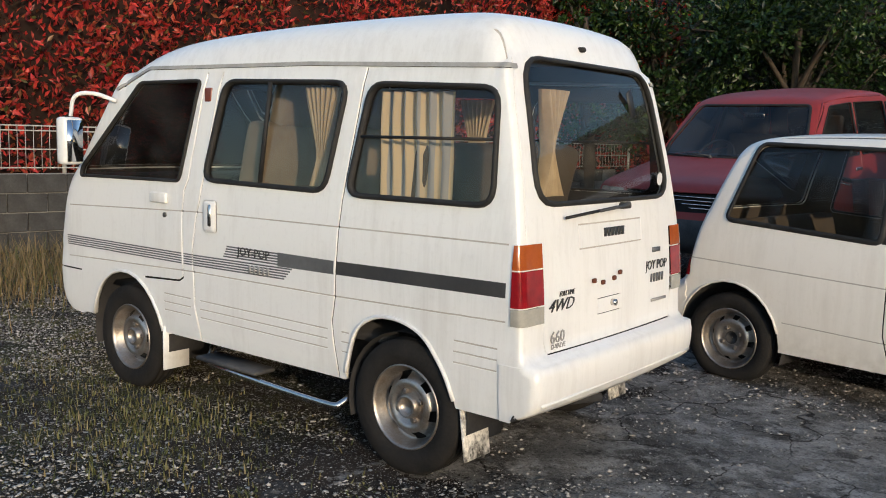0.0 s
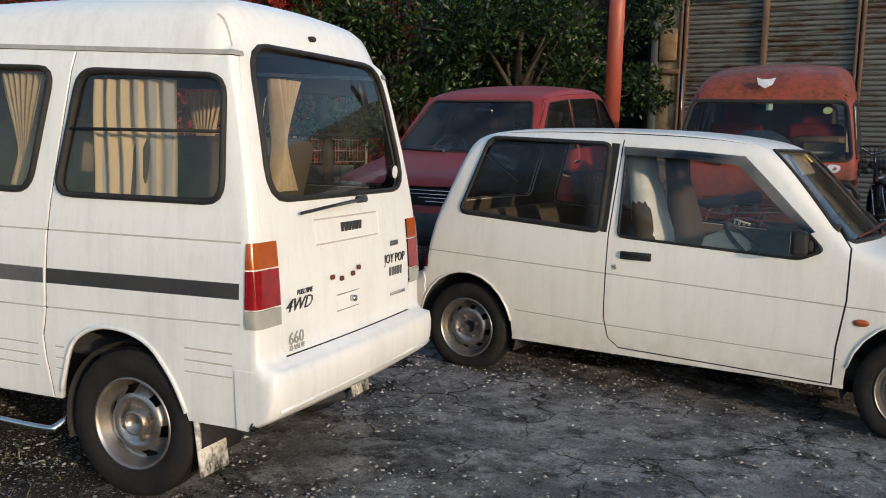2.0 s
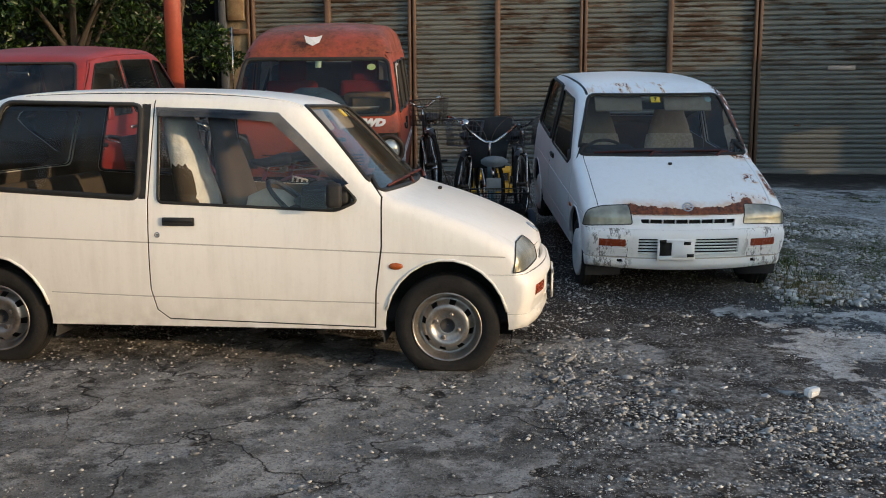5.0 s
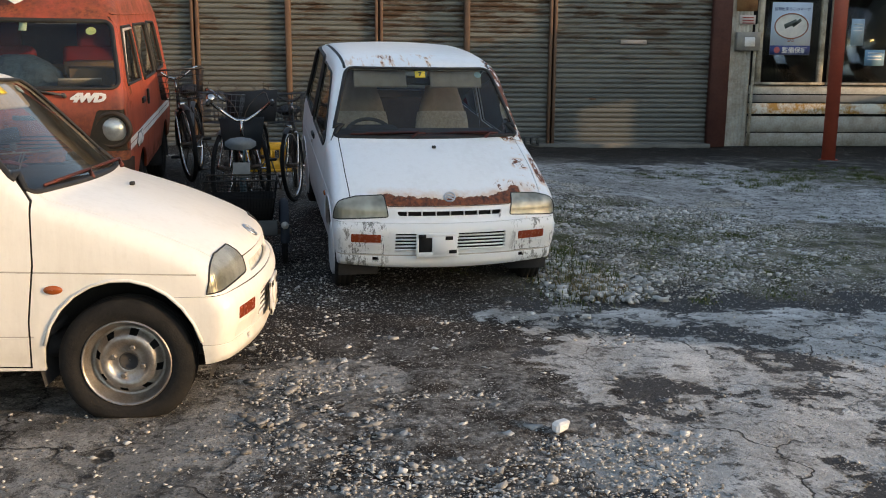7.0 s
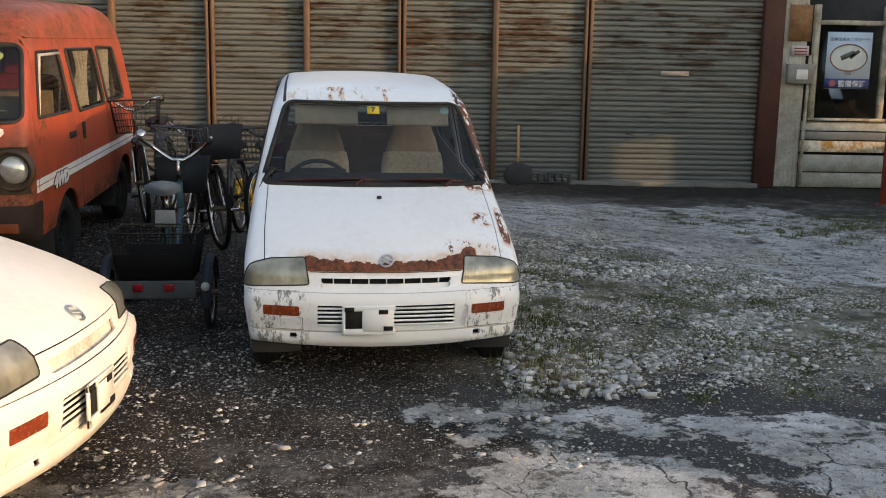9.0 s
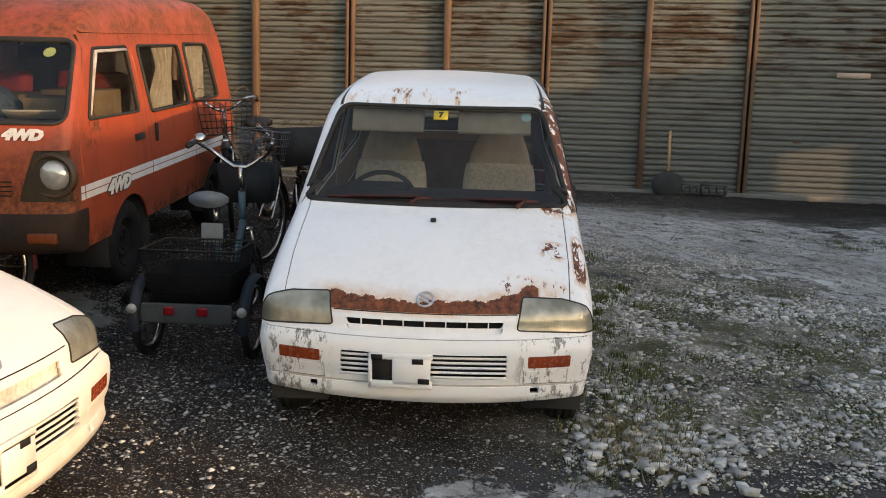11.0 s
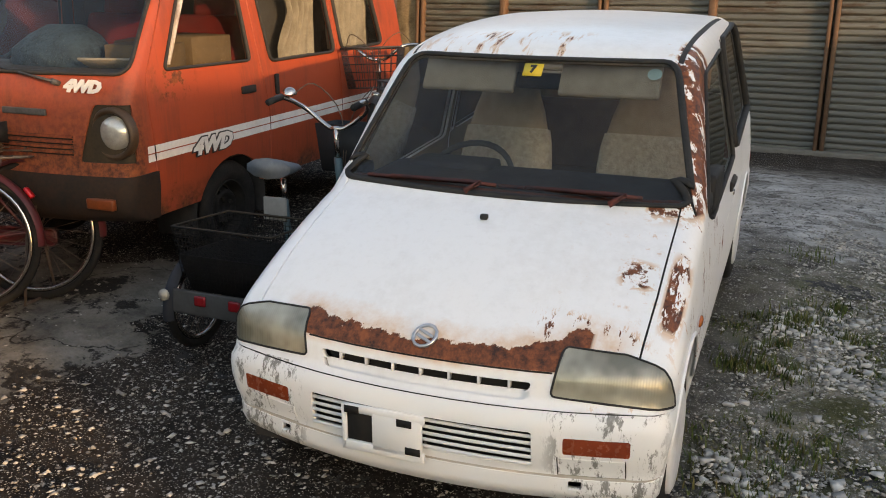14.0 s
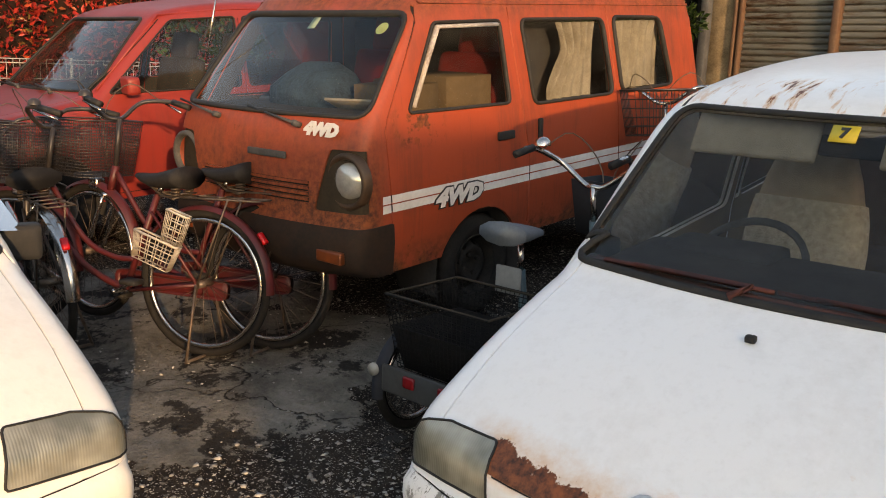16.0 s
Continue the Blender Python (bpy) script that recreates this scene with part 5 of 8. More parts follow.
def orange_van():
    W, th = 0.70, -84.0
    f = Vector((math.cos(radians(th)), math.sin(radians(th)), 0))
    left = Vector((-f.y, f.x, 0))
    o = Vector((1.675, 3.03, 0)) - f * (2.46 * 0.9974 + 0.67 * 0.0715) - left * 0.69
    van = thing("orange_van", heading(o.x, o.y, th, 0.349, 4.1), "faded rusty orange van with white side stripe and one headlamp missing", "van")
    prof = [(2.56, 0.37), (2.66, 0.38), (2.71, 0.43), (2.71, 0.55), (2.69, 0.59), (2.675, 0.61), (2.675, 0.78), (2.655, 0.95), (2.615, 1.05), (2.55, 1.13), (2.38, 1.32), (2.22, 1.49), (2.14, 1.57), (2.02, 1.66), (1.80, 1.73), (1.4, 1.77), (0.6, 1.79), (0.0, 1.79), (-0.30, 1.77), (-0.42, 1.68), (-0.46, 1.5),
            (-0.52, 1.1), (-0.55, 0.75), (-0.56, 0.5), (-0.50, 0.37)]
    tz = [(0.35, 0.965), (0.5, 0.99), (0.75, 1.0), (1.0, 0.985), (1.06, 0.97), (1.48, 0.885), (1.55, 0.86), (1.70, 0.80), (1.80, 0.74)]
    sh = Shell(prof, W, tz, (2.52, -0.48, 0.36), R=(0.06, 0.10, 1.5), crown=0.02, bow_f=(2.0, 0.055), bow_r=(-0.2, 0.04))
    for s in (1, -1):
        sh.cut(rounded([(2.31, 1.068), (2.085, 1.455), (1.60, 1.458), (1.575, 1.055)], 0.03), "front_window", "xz", s)
        sh.cut(rounded([(1.425, 1.46), (0.655, 1.455), (0.60, 1.035), (1.37, 1.035)], 0.05), "side_window", "xz", s)
        sh.cut(rounded([(0.545, 1.465), (0.0, 1.455), (-0.11, 1.045), (0.50, 1.035)], 0.06), "rear_side_window", "xz", s)
        sh.cut(ring((1.80, 0.26), 0.315, 0.30), "arch", "xz", s)
        sh.cut(ring((0.0, 0.26), 0.315, 0.30), "arch", "xz", s)
        sh.seam([(2.15, 1.53), (2.44, 1.06), (2.465, 1.0), (2.43, 0.42)], 0.008, "panel_gap", "xz", s)
        sh.seam([(1.52, 1.52), (1.475, 1.05), (1.42, 0.75), (1.42, 0.42)], 0.008, "panel_gap", "xz", s)
        sh.seam([(0.60, 1.52), (0.55, 1.05), (0.52, 0.42)], 0.008, "panel_gap", "xz", s)
        sh.seam([(2.12, 1.545), (-0.42, 1.53)], 0.014, "gutter", "xz", s)
        sh.cut([(2.50, 0.684), (-0.4, 0.684), (-0.4, 0.720), (2.50, 0.720)], "stripe", "xz", s)
        sh.cut([(2.50, 0.642), (-0.4, 0.642), (-0.4, 0.678), (2.50, 0.678)], "stripe", "xz", s)
        sh.cut(rounded([(s * 0.43, 0.655), (s * 0.74, 0.655), (s * 0.74, 0.93), (s * 0.515, 0.93)], 0.02), "lamp_panel", "yz", 0, 2.575, 3)
        sh.cut([(2.44, 0.30), (2.9, 0.30), (2.9, 0.592), (2.44, 0.592)], "bumper", "xz", s)
    sh.cut(rounded([(-0.655, 1.065), (0.655, 1.065), (0.58, 1.495), (-0.58, 1.495)], 0.06), "windscreen", "yz", 0, 2.0, 3)
    sh.cut(rounded([(-0.55, 1.0), (0.55, 1.0), (0.5, 1.45), (-0.5, 1.45)], 0.06), "rear_window", "yz", 0, -1, -0.3)
    for z in (0.70, 0.725, 0.75, 0.775):
        sh.seam([(-0.40, z), (0.40, z)], 0.012, "grille_rib", "yz", 0, 2.5, 3)
        sh.seam([(-0.40, z - 0.0125), (0.40, z - 0.0125)], 0.008, "panel_gap", "yz", 0, 2.5, 3)
    sh.claim(lambda c, n: c.z > 1.537, "roof")
    fd = [(2.15, 1.53), (2.44, 1.06), (2.465, 1.0), (2.43, 0.3), (1.42, 0.3), (1.42, 0.75), (1.475, 1.05), (1.52, 1.52)]
    sd = [(1.52, 1.52), (1.475, 1.05), (1.42, 0.75), (1.42, 0.3), (0.52, 0.3), (0.55, 1.05), (0.60, 1.52)]
    for s, nm in ((1, "left"), (-1, "right")):
        sh.claim(lambda c, n, s=s: c.y * s > 0.3 and inside(fd, c.x, c.z), "door_" + nm)
        sh.claim(lambda c, n, s=s: c.y * s > 0.3 and inside(sd, c.x, c.z), "slide_" + nm)
    panel(sh, "body", "body", ORANGE, van, DARKIN)
    panel(sh, "roof", "roof", ORANGE, van, BEIGE, label="rust-streaked orange roof")
    panel(sh, "bumper", "bumper", surf("faded_black_bumper", (0.014, 0.013, 0.013), (0.040, 0.022, 0.014), 6, 0.75), van, DARKIN, 0.02, 0.015, "black plastic bumper")
    for nm in ("left", "right"):
        s = 1 if nm == "left" else -1
        d = panel(sh, "door_" + nm, "front_door", ORANGE, van, DARKIN)
        part("door_handle", box((1.625, s * 0.70, 0.90), (0.13, 0.018, 0.042), 0.006, 2), RUBBER, d)
        d = panel(sh, "slide_" + nm, "sliding_door", ORANGE, van, DARKIN)
        part("door_handle", box((1.335, s * 0.702, 0.90), (0.03, 0.02, 0.12), 0.008, 2), RUBBER, d)
    sh.sheet("panel_gap", "panel_gap", GAP, van, -0.008)
    sh.sheet("gutter", "gutter", ORANGE, van, 0.007)
    sh.sheet("grille_rib", "grille_rib", ORANGE, van, 0.006)
    sh.sheet("stripe", "stripe", WHITE_LETTER, van, 0.001, "white stripe along the side")
    window(sh, "front_window", van, GLASS, 0.014)
    window(sh, "side_window", van, GLASS, 0.016)
    window(sh, "rear_side_window", van, GLASS, 0.018)
    window(sh, "windscreen", van, GLASS, 0.018, name="windscreen")
    window(sh, "rear_window", van, GLASS, 0.016, name="rear_window")
    sh.sheet("lamp_panel", "lamp_panel", surf("brown_black_panel", (0.022, 0.018, 0.013), (0.05, 0.036, 0.022), 9, 0.6), van, -0.012)
    for s in (1, -1):
        lp = new("headlamp")
        lp.parent = van
        lp.matrix_basis = Matrix.Translation((2.588, s * 0.605, 0.795))
        part("lamp_ring", moved(lathe([(0.125, 0.0), (0.125, 0.04), (0.108, 0.05), (0.095, 0.03), (0.09, 0.0)], 28), Matrix.Rotation(radians(-90), 4, "Z")), surf("brown_lamp_ring", (0.10, 0.055, 0.03), (0.05, 0.035, 0.025), 20, 0.5, 0.4) if s > 0 else TRIM, lp)
        if s > 0:
            part("lamp_glass", moved(lathe([(0.086, 0.02), (0.07, 0.042), (0.042, 0.055), (0.001, 0.06)], 28), Matrix.Rotation(radians(-90), 4, "Z")), surf("round_lamp_glass", (0.62, 0.60, 0.55), (0.4, 0.38, 0.34), 20, 0.08, 0.5), lp)
        else:
            part("empty_bowl", moved(lathe([(0.093, 0.02), (0.08, -0.04), (0.04, -0.08), (0.001, -0.09)], 24), Matrix.Rotation(radians(-90), 4, "Z")), ORANGE, lp, "empty headlamp bowl")
        part("turn_lamp", box((2.695, s * 0.56, 0.468), (0.03, 0.16, 0.055), 0.008, 2), surf("dirty_amber", (0.22, 0.05, 0.012), (0.12, 0.03, 0.01), 20, 0.4) if s > 0 else bpy.data.materials["dirty_amber"], van)
    part("badge", box((2.684, 0.135, 0.885), (0.016, 0.27, 0.032), 0.006, 2), TRIM, van)
    R = Matrix.Rotation(radians(90), 4, "Z") @ Matrix.Rotation(radians(82), 4, "X")
    letters("lettering", "4WD", 0.075, WHITE_LETTER, van, Matrix.Translation((2.640, 0.462, 1.01)) @ R @ Matrix.Diagonal((1.25, 1, 1, 1)), "white lettering", shear=0.3, bold=0.006)
    for s in (1,):
        L = Matrix.Rotation(radians(180 if s > 0 else 0), 4, "Z") @ Matrix.Rotation(radians(90), 4, "X")
        letters("lettering", "4WD", 0.112, BLACK_LETTER, van, Matrix.Translation((1.995, s * 0.702, 0.652)) @ L @ Matrix.Diagonal((1.3, 1, 1, 1)), shear=0.3, bold=0.013)
        letters("lettering", "4WD", 0.112, WHITE_LETTER, van, Matrix.Translation((1.995, s * 0.7045, 0.652)) @ L @ Matrix.Diagonal((1.3, 1, 1, 1)), "white lettering", shear=0.3, bold=0.006)
        # white frame inside the front door glass
        part("window_frame", tube([(2.27, s * 0.668, 1.09), (2.065, s * 0.632, 1.435), (1.62, s * 0.628, 1.44)], 0.018, 6, flat=0.6), PEELED, van, "peeling white window frame")
    fox = [(-0.075, 0.055), (-0.055, -0.02), (0.0, -0.06), (0.055, -0.02), (0.075, 0.055), (0.03, 0.035), (-0.03, 0.035)]
    part("sticker", ([(0, y, z) for y, z in fox] + [(0.002, y, z) for y, z in fox], [tuple(range(7)), tuple(range(13, 6, -1))]), WHITE_LETTER, van, "white sticker", False, Matrix.Translation((2.155, -0.03, 1.635)) @ Matrix.Rotation(radians(-42), 4, "Y") @ Matrix.Translation((0.012, 0, 0)))
    tl = Matrix.Rotation(radians(90), 4, "Z") @ Matrix.Rotation(radians(46), 4, "X")
    part("windscreen_sticker", box((0, 0, 0), (0.05, 0.075, 0.002)), surf("pale_green_sticker", (0.45, 0.58, 0.40), rough=0.5), van, m=Matrix.Translation((2.265, 0.02, 1.455)) @ tl)
    part("windscreen_sticker", moved(lathe([(0.035, 0), (0.001, 0.002)], 18), Matrix.Rotation(radians(90), 4, "X")), surf("yellow_green_sticker", (0.55, 0.62, 0.25), rough=0.5), van, m=Matrix.Translation((2.235, 0.45, 1.43)) @ tl)
    for y0, y1 in ((-0.28, -0.62), (0.32, -0.06)):
        wiper(van, (2.635, y0, 1.02), (2.615, y1, 1.075), (0.03, 0, 0.012))
    part("aerial", tube([(2.45, -0.64, 1.25), (2.30, -0.66, 1.75)], 0.005, 5), CHROME, van)
    for x, z in ((0.0, 0.26), (1.80, 0.255)):
        for s in (1, -1):
            well(van, (x, 0.26), 0.33, s * 0.67, s * 0.40)
            wh = add_wheel(van, "slots", x, s * 0.585, z, 0.264, 0.145, 0.158, s, 0.01, 0.2 + x)
            # rim and hub coloured tyre black for the deep shade under the arch
            for o in wh.children:
                o.data.materials.clear()
                o.data.materials.append(TYRE)
    part("underbody", box((1.0, 0, 0.42), (2.9, 1.05, 0.14), 0.03), DARKIN, van)
    part("cabin_floor", box((1.0, 0, 0.52), (2.9, 1.2, 0.03)), DARKIN, van)
    for s in (1, -1):
        seat(van, 1.75, s * 0.33, 0.70, 0.46, surf("dark_red_seat", (0.14, 0.012, 0.012), (0.08, 0.01, 0.01), 9, 0.9), True, 0.55)
        part("curtain", drape(1.12, 0.68, s * 0.58, 1.44, 1.03, 4.5, 0.036, (1.30, 0.72), mid=1.0), NET_CURTAIN, van, "faded grey curtain")
        part("curtain", drape(0.52, -0.06, s * 0.585, 1.44, 1.04, 6, 0.030), NET_CURTAIN, van, "faded grey curtain")
    part("dashboard", box((2.38, 0, 0.98), (0.34, 1.2, 0.16), 0.05, 2), DARKIN, van)
    steering(van, 2.18, -0.33, 1.06, 0.19, 60)
    for x, y, z, a, w in ((2.12, 0.42, 1.08, 12, 0.26), (1.72, 0.38, 1.10, -8, 0.3), (1.60, 0.05, 1.06, 20, 0.3), (2.05, 0.10, 1.02, 5, 0.22)):
        part("cardboard_box", moved(box((0, 0, 0), (w, w * 1.2, 0.19), 0.004), Matrix.Translation((x, y, z)) @ Matrix.Rotation(radians(a), 4, "Z")), surf("cardboard", (0.15, 0.105, 0.062), (0.085, 0.058, 0.034), 8, 0.9, bump=0.004, bscale=25), van)
    # dark block added so the inside looks shaded, not see-through
    part("cargo", join(box((0.75, -0.05, 0.98), (0.9, 1.05, 0.9), 0.08, 2), box((0.1, 0.1, 0.85), (0.6, 0.9, 0.62), 0.06, 2)), DARKIN, van, "dark block added to keep the van's inside in shade")
    part("blue_sheet", moved(loft([(0.0, 0.30, 0.16, 0), (0.08, 0.28, 0.15, 0.01), (0.15, 0.20, 0.11, -0.02), (0.20, 0.10, 0.06, -0.03)], 18, 0.7), Matrix.Translation((2.20, -0.05, 1.06))), surf("crumpled_blue_sheet", (0.05, 0.09, 0.12), (0.012, 0.02, 0.03), 7, 0.6, bump=0.03, bscale=14), van, "crumpled blue plastic sheet on the dashboard")
    part("papers", join(*[moved(box((0, 0, 0), (0.20, 0.28, 0.012), 0.003), Matrix.Translation((2.30, 0.36 + 0.03 * k, 1.075 + 0.03 * k)) @ Matrix.Rotation(radians(14 - 9 * k), 4, "Z") @ Matrix.Rotation(radians(-24), 4, "Y")) for k in range(1)]), surf("old_paper", (0.40, 0.36, 0.29), (0.22, 0.19, 0.15), 9, 0.85), van, "old papers on the dashboard")
    return van


orange_van()


def red_car():
    W, th = 0.78, -87.0
    f = Vector((math.cos(radians(th)), math.sin(radians(th)), 0))
    left = Vector((-f.y, f.x, 0))
    o = Vector((-0.94, 2.78, 0)) - f * 2.05 - left * 0.68
    car = thing("red_car", heading(o.x, o.y, th, 0.40, 4.0), "faded red hatchback with dark windows and chrome grille", "car")
    prof = [(2.98, 0.28), (3.05, 0.32), (3.07, 0.45), (3.04, 0.52), (3.02, 0.60), (3.00, 0.74), (2.90, 0.79), (2.5, 0.85), (2.20, 0.895), (2.08, 0.92), (1.90, 1.07), (1.66, 1.28), (1.53, 1.39), (1.40, 1.445), (1.0, 1.49), (0.4, 1.495), (0.0, 1.475), (-0.24, 1.41),
            (-0.45, 1.14), (-0.66, 0.93), (-0.70, 0.85), (-0.72, 0.55), (-0.76, 0.45), (-0.74, 0.32), (-0.66, 0.28)]
    tz = [(0.25, 0.95), (0.4, 0.985), (0.6, 1.0), (0.8, 0.985), (0.9, 0.96), (1.40, 0.79), (1.53, 0.74)]
    sh = Shell(prof, W, tz, (2.85, -0.66, 0.26), R=(0.07, 0.07, 1.0), crown=0.03, bow_f=(1.3, 0.12), bow_r=(0.0, 0.08))
    for s in (1, -1):
        sh.cut(rounded([(1.40, 1.37), (1.92, 0.93), (0.95, 0.92), (0.90, 1.39)], 0.03), "door_window", "xz", s)
        sh.cut(rounded([(0.84, 1.39), (0.88, 0.92), (0.10, 0.93), (0.10, 1.385)], 0.03), "rear_door_window", "xz", s)
        sh.cut(rounded([(0.04, 1.38), (0.04, 0.94), (-0.42, 0.97), (-0.14, 1.35)], 0.03), "quarter_window", "xz", s)
        sh.cut(ring((2.35, 0.27), 0.33, 0.33), "arch", "xz", s)
        sh.cut(ring((0.0, 0.27), 0.33, 0.33), "arch", "xz", s)
        sh.seam([(1.47, 1.38), (2.0, 0.95), (2.03, 0.88), (1.98, 0.30), (0.93, 0.30), (0.91, 0.90), (0.87, 1.38)], 0.008, "panel_gap", "xz", s)
        sh.seam([(0.93, 0.30), (0.40, 0.32), (0.05, 0.66), (0.07, 1.37)], 0.008, "panel_gap", "xz", s)
        sh.seam([(2.05, s * 0.66), (2.98, s * 0.60)], 0.007, "panel_gap", "xy", 0, 0.6, 1.1)
        ys = sorted((s * 0.44, s * 0.72))
        sh.cut(rounded([(ys[0], 0.60), (ys[1], 0.60), (ys[1], 0.73), (ys[0], 0.73)], 0.015), "headlamp", "yz", 0, 2.8, 4)
    sh.cut(rounded([(-0.42, 0.58), (0.42, 0.58), (0.42, 0.735), (-0.42, 0.735)], 0.01), "grille_dark", "yz", 0, 2.8, 4)
    sh.cut(rounded([(-0.68, 0.945), (0.68, 0.945), (0.52, 1.385), (-0.52, 1.385)], 0.05), "windscreen", "yz", 0, 1.3, 2.2)
    sh.cut(rounded([(-0.58, 0.97), (0.58, 0.97), (0.50, 1.31), (-0.50, 1.31)], 0.05), "rear_window", "yz", 0, -0.64, -0.1)
    sh.claim(lambda c, n: c.x > 2.7 and c.z < 0.525, "bumper")
    sh.claim(lambda c, n: c.x > 2.06 and c.z > 0.74 and n.z > 0.2 and abs(c.y) < np.interp(c.x, [2.05, 2.98], [0.66, 0.60]), "hood")
    panel(sh, "body", "body", MAROON, car, DARKIN)
    panel(sh, "hood", "hood", MAROON, car, DARKIN)
    panel(sh, "bumper", "bumper", TRIM, car, DARKIN, 0.02, 0.02)
    sh.sheet("panel_gap", "panel_gap", GAP, car, -0.008)
    sh.sheet("grille_dark", "grille", GAP, car, -0.03)
    for z in (0.61, 0.64, 0.67, 0.70):
        part("grille_bar", box((3.005, 0, z), (0.012, 0.84, 0.008)), CHROME, car)
    sh.sheet("headlamp", "headlamp", LAMP_GLASS, car)
    for w in ("door_window", "rear_door_window", "quarter_window"):
        window(sh, w, car, GLASS, 0.010)
    window(sh, "windscreen", car, GLASS_DARK, 0.014, name="windscreen")
    window(sh, "rear_window", car, GLASS, 0.012, name="rear_window")
    for s in (1, -1):
        mr = part("mirror", moved(box((0, 0, 0), (0.08, 0.17, 0.11), 0.02, 2), Matrix.Translation((1.82, s * 0.84, 0.98)) @ Matrix.Rotation(radians(s * -10), 4, "Z")), MAROON, car)
        part("roof_trim", tube([(1.98, s * 0.70, 0.95), (1.47, s * 0.60, 1.405), (0.9, s * 0.60, 1.44), (0.1, s * 0.595, 1.44)], 0.008, 5), MAROON, car)
        part("door_handle", box((1.02, s * 0.775, 0.80), (0.15, 0.018, 0.03), 0.006), CHROME, car)
        seat(car, 1.1, s * 0.36, 0.52, 0.5, DARKIN, True, 0.52)
        for x in (0.0, 2.35):
            well(car, (x, 0.27), 0.35, s * 0.74, s * 0.46)
            add_wheel(car, "slots", x, s * 0.68, 0.27, 0.28, 0.15, 0.165, s, 0.012, x)
    part("rear_bench", join(box((0.15, 0, 0.52), (0.45, 1.25, 0.15), 0.05, 2), moved(box((0, 0, 0.24), (0.13, 1.25, 0.5), 0.05, 2), Matrix.Translation((-0.08, 0, 0.55)) @ Matrix.Rotation(radians(-16), 4, "Y"))), DARKIN, car)
    part("dashboard", box((1.86, 0, 0.86), (0.40, 1.3, 0.16), 0.05, 2), DARKIN, car)
    steering(car, 1.55, -0.36, 0.90, 0.18, 35)
    part("rear_view_mirror", box((1.52, 0, 1.29), (0.03, 0.2, 0.055), 0.015, 2), CHROME, car)
    wiper(car, (2.14, -0.10, 0.935), (2.10, -0.55, 0.95), (0.01, 0, 0.025))
    wiper(car, (2.14, 0.40, 0.935), (2.10, -0.05, 0.95), (0.01, 0, 0.025))
    part("underbody", box((1.2, 0, 0.32), (3.2, 1.25, 0.10), 0.03), DARKIN, car)
    part("cabin_floor", box((1.0, 0, 0.40), (2.2, 1.35, 0.03)), DARKIN, car)
    return car


red_car()


# ---- ground ----
def terrain(x, y):
    """Height of the yard: level in front, rising under the cars at the back."""
    fx = np.interp(x, [1.55, 1.9, 2.7, 3.2, 4.2, 7.0], [1.0, 0.35, 0.35, 0.6, 0.6, 0.06])
    r = np.clip((y - 1.7) * 0.10, 0, 0.40)
    fade = np.clip((12.5 - y) / 5.0, 0.12, 1.0)
    return r * fx * fade


def ground_mesh():
    def axis(a, b, st, far):
        core = list(np.arange(a, b, st))
        out = [b + (far - b) * k ** 2.2 for k in np.linspace(0, 1, 14)]
        inn = [a - (far + a) * k ** 2.2 for k in np.linspace(0, 1, 14)][1:]
        return np.array(sorted(inn) + core + out)
    X, Y = axis(-10.0, 15.0, 0.10, 400.0), axis(-6.5, 15.0, 0.10, 400.0)
    gx, gy = np.meshgrid(X, Y)
    rng = np.random.default_rng(4)
    z = terrain(gx, gy)
    # broken slabs: a faint step, and loose relief
    lump = np.zeros_like(z)
    for k, amp in ((0.55, 0.010), (1.4, 0.007), (3.3, 0.006), (6.0, 0.005)):
        for _ in range(4):
            a, p = rng.uniform(0, math.pi), rng.uniform(0, 6.3, 2)
            u, v = gx * math.cos(a) + gy * math.sin(a), gy * math.cos(a) - gx * math.sin(a)
            lump += amp * np.sin(u * k * 2.1 + p[0] + 1.3 * np.sin(v * k * 1.2)) * np.sin(v * k * 1.7 + p[1]) / 2
    core = (np.abs(gx - 2.5) < 12.4) & (np.abs(gy - 4.2) < 10.6)
    z = z + np.where(core, lump + rng.normal(0, 0.0035, z.shape), 0.0) - 0.012
    z = np.where(core, z, np.clip(z, -0.05, 0.05))
    v = np.stack([gx, gy, z], -1).reshape(-1, 3)
    n, m = gx.shape
    i = np.arange(n * m).reshape(n, m)
    f = np.stack([i[:-1, :-1], i[:-1, 1:], i[1:, 1:], i[1:, :-1]], -1).reshape(-1, 4)
    return v.tolist(), f.tolist()


